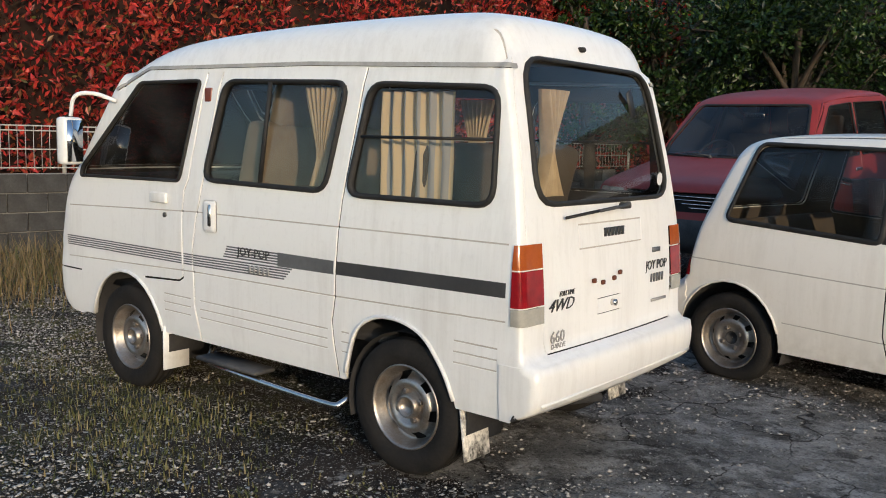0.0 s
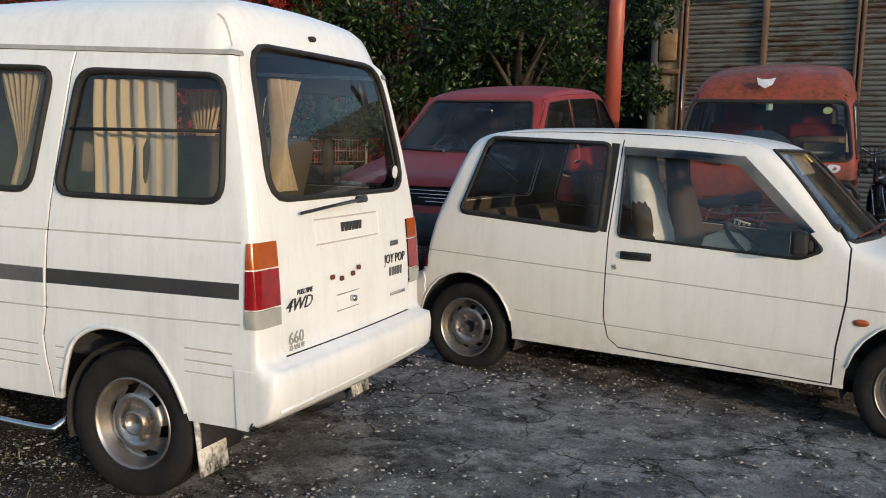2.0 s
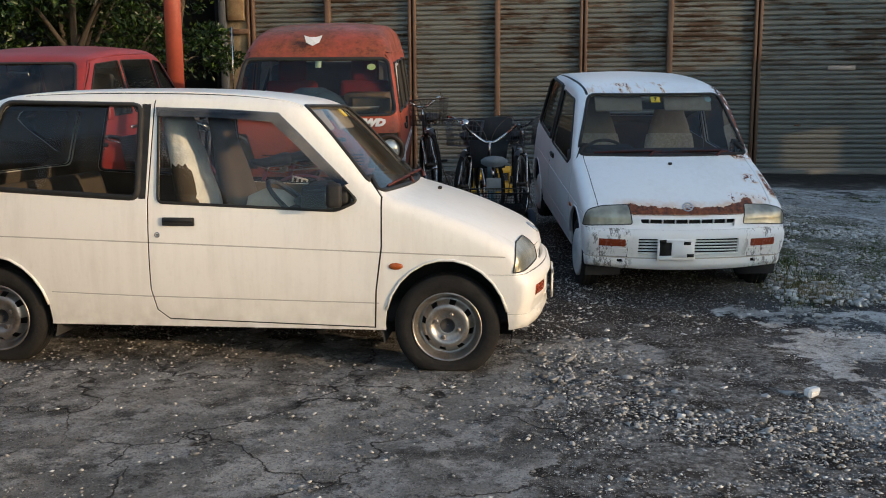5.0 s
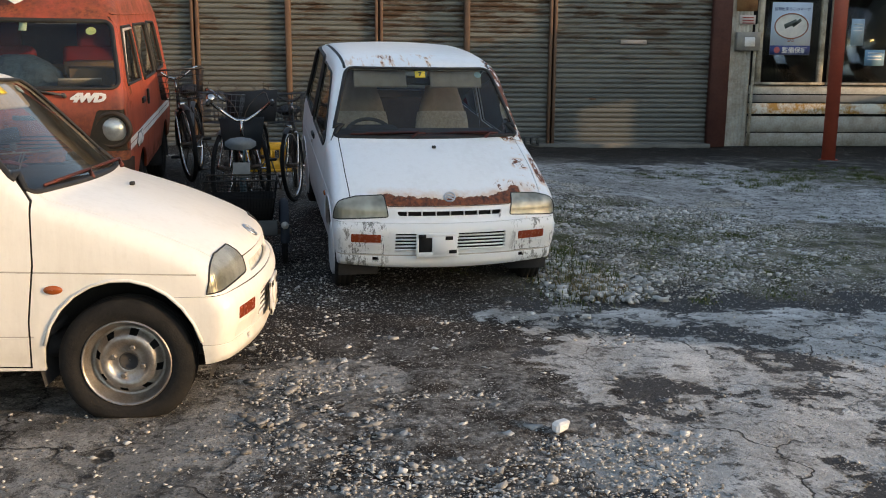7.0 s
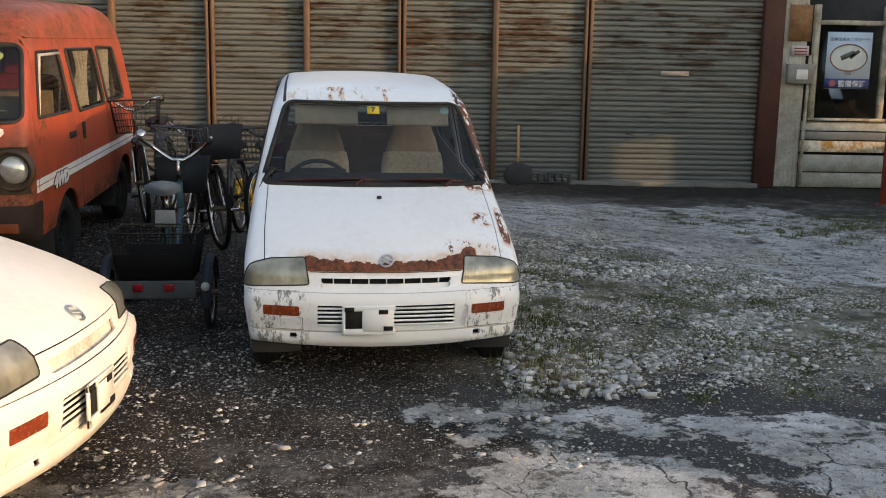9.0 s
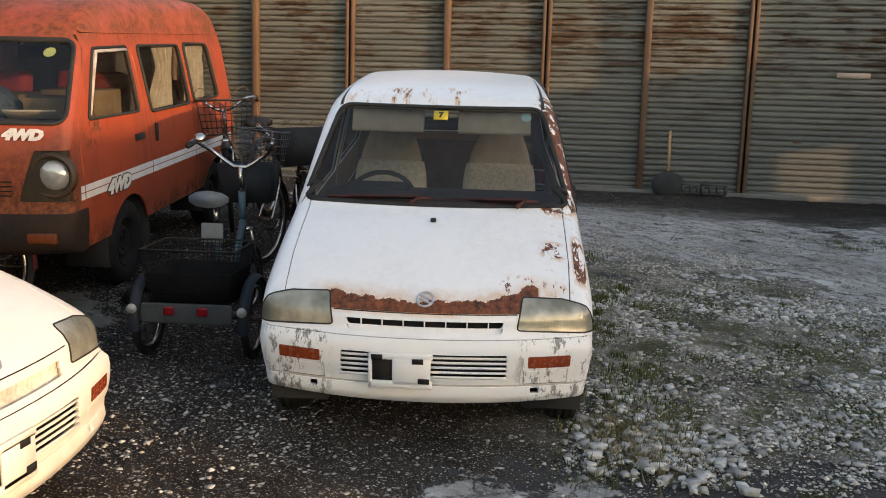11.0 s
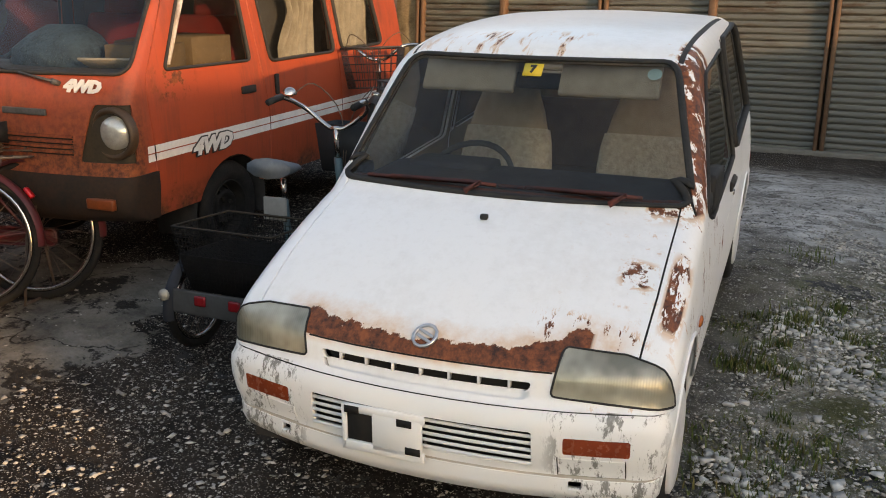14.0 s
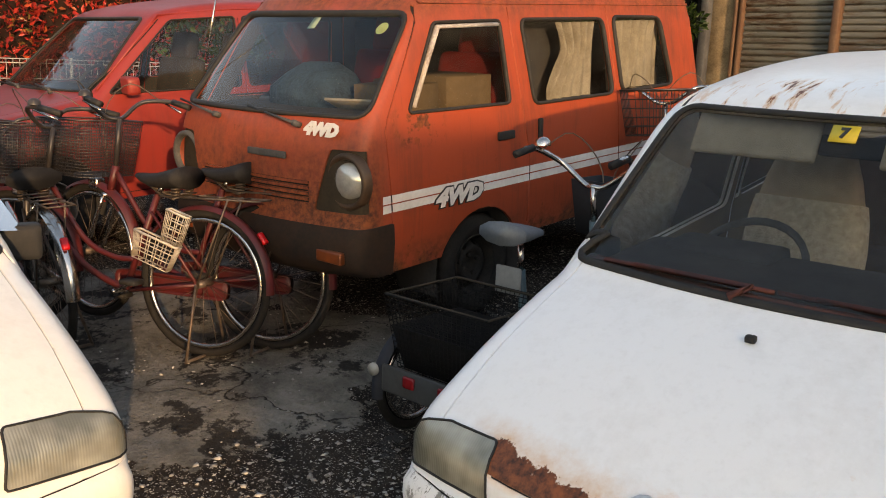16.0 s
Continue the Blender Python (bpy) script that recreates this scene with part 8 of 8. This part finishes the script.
def bike_wheel(parent, x, y, z, R):
    w = new("wheel")
    w.parent = parent
    w.matrix_basis = Matrix.Translation((x, y, z))
    for nm, me in zip(("tyre", "rim", "spokes", "hub"), bike_wheel_meshes(R)):
        ob = part(nm, me, TYRE, w)
        if nm == "spokes":
            tagged(ob, kind="stuff")
    return w


def guard(R, a0, a1, w=0.032, c=(0, 0)):
    """A mudguard: a curved strip round a wheel."""
    v, f = [], []
    n = 20
    for i in range(n + 1):
        a = a0 + (a1 - a0) * i / n
        for y, d in ((-w, -0.012), (-w * 0.5, 0.004), (0, 0.008), (w * 0.5, 0.004), (w, -0.012)):
            r = R + 0.028 + d
            v.append((c[0] + r * math.cos(a), y, c[1] + r * math.sin(a)))
    for i in range(n):
        for j in range(4):
            f.append((i * 5 + j, i * 5 + j + 1, i * 5 + j + 6, i * 5 + j + 5))
    return v, f


def basket_wire(c, s, n=(9, 7, 5), r=0.0028):
    """A wire basket: the outline rings and the mesh."""
    x, y, z = s
    out = []
    k = 0.82

    def at(u, v, h):
        q = k + (1 - k) * h
        return (c[0] + u * x / 2 * q, c[1] + v * y / 2 * q, c[2] - z / 2 + z * h)
    for j in range(n[2] + 1):
        h = j / n[2]
        out.append(tube([at(*p, h) for p in ((-1, -1), (1, -1), (1, 1), (-1, 1))], r * (2.2 if j == n[2] else 1), 4, True))
    for i in range(n[0] + 1):
        u = -1 + 2 * i / n[0]
        for v in (-1, 1):
            out.append(tube([at(u, v, 0), at(u, v, 1)], r, 3))
            out.append(tube([at(v, u, 0), at(v, u, 1)], r, 3))
        out.append(tube([at(u, -1, 0), at(u, 1, 0)], r, 3))
    return join(*out)


def basket_panel(c, s, t=0.008):
    """A solid plastic basket with sloping walls."""
    x, y, z = (q / 2 for q in s)
    k = 0.82
    v = []
    for d in (0.0, t):
        for h, q in ((-z, k), (z, 1.0)):
            for u, w in ((-1, -1), (1, -1), (1, 1), (-1, 1)):
                v.append((c[0] + u * (x * q - d), c[1] + w * (y * q - d), c[2] + h + (d if h < 0 else 0)))
    f = [(3, 2, 1, 0)]
    for i in range(4):
        j = (i + 1) % 4
        f += [(i, j, 4 + j, 4 + i), (8 + j, 8 + i, 12 + i, 12 + j), (4 + i, 4 + j, 12 + j, 12 + i)]
    f.append((8, 9, 10, 11))
    return v, f


def bicycle(m, label, paint, bar_mat, basket=None, basket_mat=None, saddle=None, reflector=True, R=0.33, rear_basket=False, bell=None, turn=0.0, guards=None, rise=0.0):
    b = thing("bicycle", m, label, "bicycle", "parked bicycles")
    wb = 1.09
    saddle = saddle or SADDLE
    guards = guards or paint
    bike_wheel(b, 0, 0, R + 0.018, R)
    hz = R + 0.018
    # frame
    bb, seat_top, head_lo, head_hi = Vector((0.44, 0, 0.27)), Vector((0.27, 0, 0.74)), Vector((0.955, 0, 0.66)), Vector((0.915, 0, 0.80))
    fr = [tube([tuple(bb), tuple(seat_top)], 0.016, 8), tube([tuple(head_lo), tuple(head_hi)], 0.020, 8),
          tube(curve([tuple(head_lo), (0.74, 0, 0.40), (0.58, 0, 0.31), tuple(bb)], 4), 0.017, 8), tube(curve([tuple(head_hi - Vector((0, 0, 0.03))), (0.70, 0, 0.50), (0.52, 0, 0.42), (0.385, 0, 0.42)], 4), 0.014, 8)]
    for s in (-1, 1):
        fr += [tube([(0.40, s * 0.02, 0.27), (0, s * 0.06, hz)], 0.010, 6), tube([(0.29, s * 0.02, 0.66), (0, s * 0.06, hz)], 0.008, 6)]
    part("frame", join(*fr), paint, b)
    part("chain_case", moved(box((0.22, -0.055, 0.31), (0.62, 0.012, 0.09), 0.03, 2), Matrix.Identity(4)), guards, b)
    cr = [tube([(0.44, -0.10, 0.27), (0.44, 0.10, 0.27)], 0.012, 6), tube([(0.44, -0.09, 0.27), (0.58, -0.09, 0.20)], 0.009, 5), tube([(0.44, 0.09, 0.27), (0.30, 0.09, 0.34)], 0.009, 5)]
    part("crank", join(*cr), CHROME, b)
    part("pedal", box((0.58, -0.14, 0.20), (0.09, 0.08, 0.025), 0.006), RUBBER, b)
    part("pedal", box((0.30, 0.14, 0.34), (0.09, 0.08, 0.025), 0.006), RUBBER, b)
    # saddle
    part("seat_post", tube([tuple(seat_top), (0.24, 0, 0.79)], 0.013, 8), CHROME, b)
    sd = []
    for i in range(9):
        u = i / 8
        sd.append(((0.10 + 0.28 * u, 0, 0.82 + 0.012 * math.cos(u * 5)), 0.105 * (1 - u) ** 0.7 + 0.028))
    part("saddle", moved(tube([p for p, _ in sd], [r for _, r in sd], 10, False, 0.42, (0, 0, 1)), Matrix.Identity(4)), saddle, b)
    for sp in (-1, 1):
        coil = [(0.135 + 0.020 * math.cos(a), sp * 0.05 + 0.020 * math.sin(a), 0.735 + 0.055 * a / (8 * math.pi)) for a in np.linspace(0, 8 * math.pi, 40)]
        part("saddle_spring", tube(coil, 0.0045, 4), SPOKE, b)
    part("saddle_rail", tube([(0.135, -0.06, 0.732), (0.24, -0.02, 0.745), (0.34, 0, 0.79), (0.24, 0.02, 0.745), (0.135, 0.06, 0.732)], 0.005, 5), SPOKE, b)
    # mudguards, carrier, stand
    part("rear_mudguard", guard(R, radians(20), radians(182), c=(0, hz)), guards, b)
    if reflector:
        part("reflector", moved(box((0.385, 0, 0), (0.022, 0.036, 0.062), 0.010, 2), Matrix.Translation((0, 0, hz)) @ Matrix.Rotation(radians(180 + 39), 4, "Y")), REFLECTOR_RED, b, "red rear reflector")
    rk = [tube([(-0.30, s * 0.06, 0.76), (0.22, s * 0.05, 0.74)], 0.005, 5) for s in (-1, 1)] + [tube([(-0.30 + 0.1 * k, -0.06, 0.76), (-0.30 + 0.1 * k, 0.06, 0.76)], 0.004, 5) for k in range(6)] + [tube([(0, s * 0.065, hz), (-0.15, s * 0.06, 0.76)], 0.005, 5) for s in (-1, 1)]
    part("carrier", join(*rk), SPOKE, b)
    part("stand", join(*[tube([(0, s * 0.07, hz), (-0.02, s * 0.16, 0.0)], 0.008, 6) for s in (-1, 1)] + [tube([(-0.02, -0.16, 0.008), (-0.02, 0.16, 0.008)], 0.008, 6)]), SPOKE, b)
    # steering part, turned with the front wheel
    piv = Matrix.Translation((0.93, 0, 0)) @ Matrix.Rotation(turn, 4, "Z") @ Matrix.Translation((-0.93, 0, 0))
    fork = new("front_fork")
    fork.parent = b
    fork.matrix_basis = piv
    part("fork", join(*[tube(curve([(0.96, s * 0.045, 0.64), (1.02, s * 0.05, 0.48), (wb, s * 0.055, hz)], 4), 0.010, 6) for s in (-1, 1)] + [tube([(0.96, -0.045, 0.65), (0.96, 0.045, 0.65)], 0.014, 6)]), CHROME, fork)
    part("stem", tube([(0.915, 0, 0.80), (0.89, 0, 0.945 + rise)], 0.013, 8), CHROME if rise == 0.0 else BLACK_PAINT, fork)
    lift = Matrix.Translation((0, 0, rise))
    w = bike_wheel(b, wb, 0, hz, R)
    w.matrix_basis = piv @ w.matrix_basis
    part("front_mudguard", guard(R, radians(60), radians(185), c=(wb, hz)), guards, fork)
    bar = part("handlebar", tube(curve([(0.70, -0.27, 1.02), (0.80, -0.26, 1.04), (0.92, -0.17, 1.03), (0.925, -0.06, 0.955), (0.90, 0, 0.945), (0.925, 0.06, 0.955), (0.92, 0.17, 1.03), (0.80, 0.26, 1.04), (0.70, 0.27, 1.02)], 5), 0.011, 8), bar_mat, fork, m=lift)
    for s in (-1, 1):
        part("grip", tube([(0.69, s * 0.271, 1.018), (0.80, s * 0.262, 1.04)], 0.016, 8), RUBBER, fork, m=lift)
        part("brake_lever", tube([(0.84, s * 0.25, 1.03), (0.72, s * 0.245, 0.99)], 0.006, 5), CHROME, fork, m=lift)
        part("brake_cable", tube(curve([(0.84, s * 0.24, 1.03), (1.0, s * 0.16, 1.12), (1.02, s * 0.02, 0.98), (0.97, 0, 0.70)], 4), 0.003, 4), SPOKE, fork, m=lift)
    if bell:
        part("bell", moved(lathe([(0.030, 0), (0.028, 0.018), (0.016, 0.030), (0.001, 0.033)], 16), Matrix.Translation((0.84, 0.24, 1.05)) @ Matrix.Rotation(radians(90), 4, "X")), bell, fork, m=lift)
    if basket == "wire":
        tagged(part("basket", basket_wire((1.10, 0, 0.89), (0.30, 0.38, 0.26)), basket_mat or BLACK_PAINT, fork), kind="stuff")
    elif basket == "mesh":
        tagged(part("basket", basket_wire((1.10, 0, 0.88), (0.32, 0.38, 0.28), (24, 18, 18), 0.0019), basket_mat, fork), kind="stuff")
    elif basket == "panel":
        part("basket", basket_panel((1.12, 0, 0.90), (0.32, 0.40, 0.28)), basket_mat or TRIM, fork)
    part("headlight", join(box((1.06, 0, 0.70), (0.07, 0.06, 0.06), 0.015, 2)), CHROME, fork)
    if rear_basket:
        tagged(part("folding_basket", moved(join(basket_wire((0, 0, 0), (0.30, 0.06, 0.16), (5, 4, 3), 0.0035), basket_wire((-0.09, 0, 0.17), (0.14, 0.05, 0.20), (3, 4, 4), 0.0035)), Matrix.Translation((0.17, 0.15, 0.50)) @ Matrix.Rotation(radians(-16), 4, "Y") @ Matrix.Scale(0.78, 4)), WHITE_WIRE, b, "cream folding side basket"), kind="stuff")
    return b


def stand_at(x, y, deg, lean=0.0):
    """Stands on the ground with the rear wheel at x, y, heading deg from +x, leaning."""
    return Matrix.Translation((x, y, float(terrain(x, y)) - 0.004)) @ Matrix.Rotation(radians(deg), 4, "Z") @ Matrix.Rotation(radians(lean), 4, "X")


# two dark red bicycles in front of the orange van
bicycle(stand_at(1.00, 2.48, 208, 4), "dark red lady's bicycle with cream folding rear basket", RED_FRAME, BLACK_PAINT, "mesh", BLACK_PAINT, rear_basket=True, bell=BLACK_PAINT, turn=0.2, rise=0.07)
bicycle(stand_at(1.14, 2.74, 205, 3), "dark red bicycle with black bars and wire basket", RED_FRAME, BLACK_PAINT, "mesh", BLACK_PAINT, bell=BLACK_PAINT, turn=-0.15, rise=0.09)
bicycle(stand_at(0.42, 2.02, 176, -3), "chrome-guarded bicycle with a black basket", BLACK_PAINT, BLACK_PAINT, "mesh", BLACK_PAINT, turn=0.3, guards=CHROME)
# four bicycles in the gap before the shutters
bicycle(stand_at(1.62, 6.15, -88, 4), "black bicycle with wire basket and chrome bars", BLACK_PAINT, CHROME, "wire", BLACK_PAINT, turn=0.35)
bicycle(stand_at(1.99, 6.0, -87, -3), "bicycle with a grey wire basket and chrome bars", BLACK_PAINT, CHROME, "wire", surf("grey_basket_wire", (0.10, 0.11, 0.12), (0.06, 0.06, 0.065), 8, 0.5), turn=-0.2)
bicycle(stand_at(2.28, 6.15, -92, 3), "black bicycle with black bars and deep basket", BLACK_PAINT, BLACK_PAINT, "panel", DARKIN, turn=0.5)
bicycle(stand_at(2.58, 6.35, -84, 4), "black bicycle with a mesh basket", BLACK_PAINT, BLACK_PAINT, "wire", BLACK_PAINT, turn=-0.3)


def tricycle(m):
    """An adult tricycle with a big rear box basket; x forward, origin under the rear axle."""
    t = thing("tricycle", m, "teal adult tricycle with grey saddle and large dark rear basket", "tricycle")
    R = 0.20
    for s in (-1, 1):
        bike_wheel(t, 0, s * 0.28, R + 0.018, R)
        part("rear_mudguard", moved(guard(R, radians(10), radians(190), 0.03, (0, R + 0.018)), Matrix.Translation((0, s * 0.28, 0))), surf("grey_blue_guard", (0.03, 0.035, 0.045), rough=0.6) if s < 0 else bpy.data.materials["grey_blue_guard"], t)
        part("side_reflector", lathe([(0.026, 0), (0.024, 0.012), (0.001, 0.016)], 14), CLEAR_LENS, t, m=Matrix.Translation((-0.235, s * 0.28, 0.30)) @ Matrix.Rotation(radians(90), 4, "Z"))
    part("axle", tube([(0, -0.28, R + 0.018), (0, 0.28, R + 0.018)], 0.014, 8), BLACK_PAINT, t)
    part("rear_plate", box((-0.24, 0, 0.285), (0.012, 0.46, 0.105), 0.01, 2), surf("grey_plate", (0.075, 0.08, 0.08), (0.05, 0.05, 0.05), 8, 0.6), t)
    for s in (-1, 1):
        part("reflector", box((-0.252, s * 0.085, 0.30), (0.016, 0.055, 0.045), 0.008, 2), RED_LENS, t, "red rear reflector")
    part("rear_basket", basket_panel((-0.02, 0, 0.40), (0.38, 0.44, 0.16)), surf("dark_mesh_basket", (0.006, 0.006, 0.006), (0.012, 0.010, 0.009), 9, 0.9), t, "dark plastic basket liner")
    tagged(part("wire_basket", basket_wire((-0.02, 0, 0.46), (0.42, 0.48, 0.28), (22, 18, 14), 0.0016), bpy.data.materials["dark_mesh_basket"], t), kind="stuff")
    part("basket_rim", tube([(0.18, -0.24, 0.60), (0.18, 0.24, 0.60), (-0.22, 0.24, 0.60), (-0.22, -0.24, 0.60)], 0.005, 6, True), surf("dull_brown_wire", (0.05, 0.04, 0.03), rough=0.7), t)
    fr = [tube(curve([(0, 0, 0.24), (0.30, 0, 0.30), (0.55, 0, 0.32), (0.82, 0, 0.62)], 5), 0.022, 8), tube([(0.34, 0, 0.30), (0.28, 0, 0.66)], 0.018, 8), tube([(0.83, 0, 0.58), (0.79, 0, 0.80)], 0.022, 8)]
    part("frame", join(*fr), TEAL_FRAME, t)
    part("seat_post", tube([(0.28, 0, 0.66), (0.27, 0, 0.76)], 0.013, 8), CHROME, t)
    part("seat_tag", box((0.20, 0, 0.63), (0.012, 0.12, 0.11), 0.008, 2), surf("pale_plate", (0.24, 0.24, 0.235), rough=0.6), t)
    sd = [((0.14 + 0.25 * i / 8, 0, 0.80 + 0.02 * (1 - i / 8)), 0.088 * (1 - i / 8) ** 0.7 + 0.024) for i in range(9)]
    part("saddle", tube([p for p, _ in sd], [r for _, r in sd], 10, False, 0.42, (0, 0, 1)), GREY_SADDLE, t)
    bike_wheel(t, 1.02, 0, R + 0.018, R)
    part("fork", join(*[tube([(0.85, s * 0.04, 0.56), (1.02, s * 0.045, R + 0.018)], 0.010, 6) for s in (-1, 1)] + [tube([(0.85, -0.05, 0.565), (0.85, 0.05, 0.565)], 0.014, 6)]), CHROME, t)
    part("stem", tube([(0.79, 0, 0.80), (0.765, 0, 0.95)], 0.014, 8), CHROME, t)
    part("handlebar", tube(curve([(0.52, -0.23, 1.08), (0.63, -0.23, 1.10), (0.76, -0.17, 1.04), (0.775, -0.05, 0.955), (0.765, 0, 0.95), (0.775, 0.05, 0.955), (0.76, 0.17, 1.04), (0.63, 0.23, 1.10), (0.52, 0.23, 1.08)], 5), 0.012, 8), CHROME, t)
    for s in (-1, 1):
        part("grip", tube([(0.51, s * 0.23, 1.078), (0.63, s * 0.23, 1.10)], 0.017, 8), RUBBER, t)
        part("brake_cable", tube(curve([(0.66, s * 0.21, 1.09), (0.84, s * 0.17, 1.16), (0.88, s * 0.03, 1.0), (0.84, 0, 0.66)], 4), 0.003, 4), SPOKE, t)
    part("bell", moved(lathe([(0.036, 0), (0.034, 0.02), (0.018, 0.034), (0.001, 0.037)], 16), Matrix.Translation((0.68, 0.215, 1.11)) @ Matrix.Rotation(radians(90), 4, "X")), CHROME, t)
    part("front_basket", basket_panel((0.97, 0, 0.84), (0.24, 0.34, 0.24)), surf("smoky_plastic", (0.026, 0.03, 0.034), (0.018, 0.02, 0.022), 8, 0.6), t)
    return t


tricycle(Matrix.Translation((0.02, -0.02, 0.0)) @ stand_at(2.43, 2.84, 96.0))

# a stack of old tyres and a yellow crate between the bicycles
for k, (x, y, z, a) in enumerate(((1.88, 3.62, 0.07, 3), (2.0, 4.1, 0.07, -5))):
    ty = thing("old_tyre", Matrix.Translation((x, y, float(terrain(x, y)) + z)) @ Matrix.Rotation(radians(90 + a), 4, "X"), "worn black car tyre lying on the ground", "tyre", "old tyres")
    part("tyre_body", wheel_meshes("slots", 0.262, 0.135, 0.174)["tyre"], TYRE, ty)
cr = thing("plastic_crate", Matrix.Translation((2.15, 8.3, float(terrain(2.15, 8.3)))), "yellow plastic crate with square holes", "crate")
YEL = surf("yellow_plastic", (0.70, 0.38, 0.02), (0.55, 0.28, 0.02), 8, 0.5)
part("crate_base", box((0, 0, 0.02), (0.62, 0.40, 0.03), 0.005), YEL, cr)
for sy in (-1, 1):
    part("crate_side", join(box((0, sy * 0.19, 0.09), (0.62, 0.02, 0.10), 0.004), box((0, sy * 0.19, 0.31), (0.62, 0.02, 0.07), 0.004), *[box((-0.28 + 0.14 * k, sy * 0.19, 0.21), (0.05, 0.02, 0.16)) for k in range(5)]), YEL, cr)
for sx in (-1, 1):
    part("crate_end", box((sx * 0.30, 0, 0.18), (0.02, 0.38, 0.32), 0.004), YEL, cr)
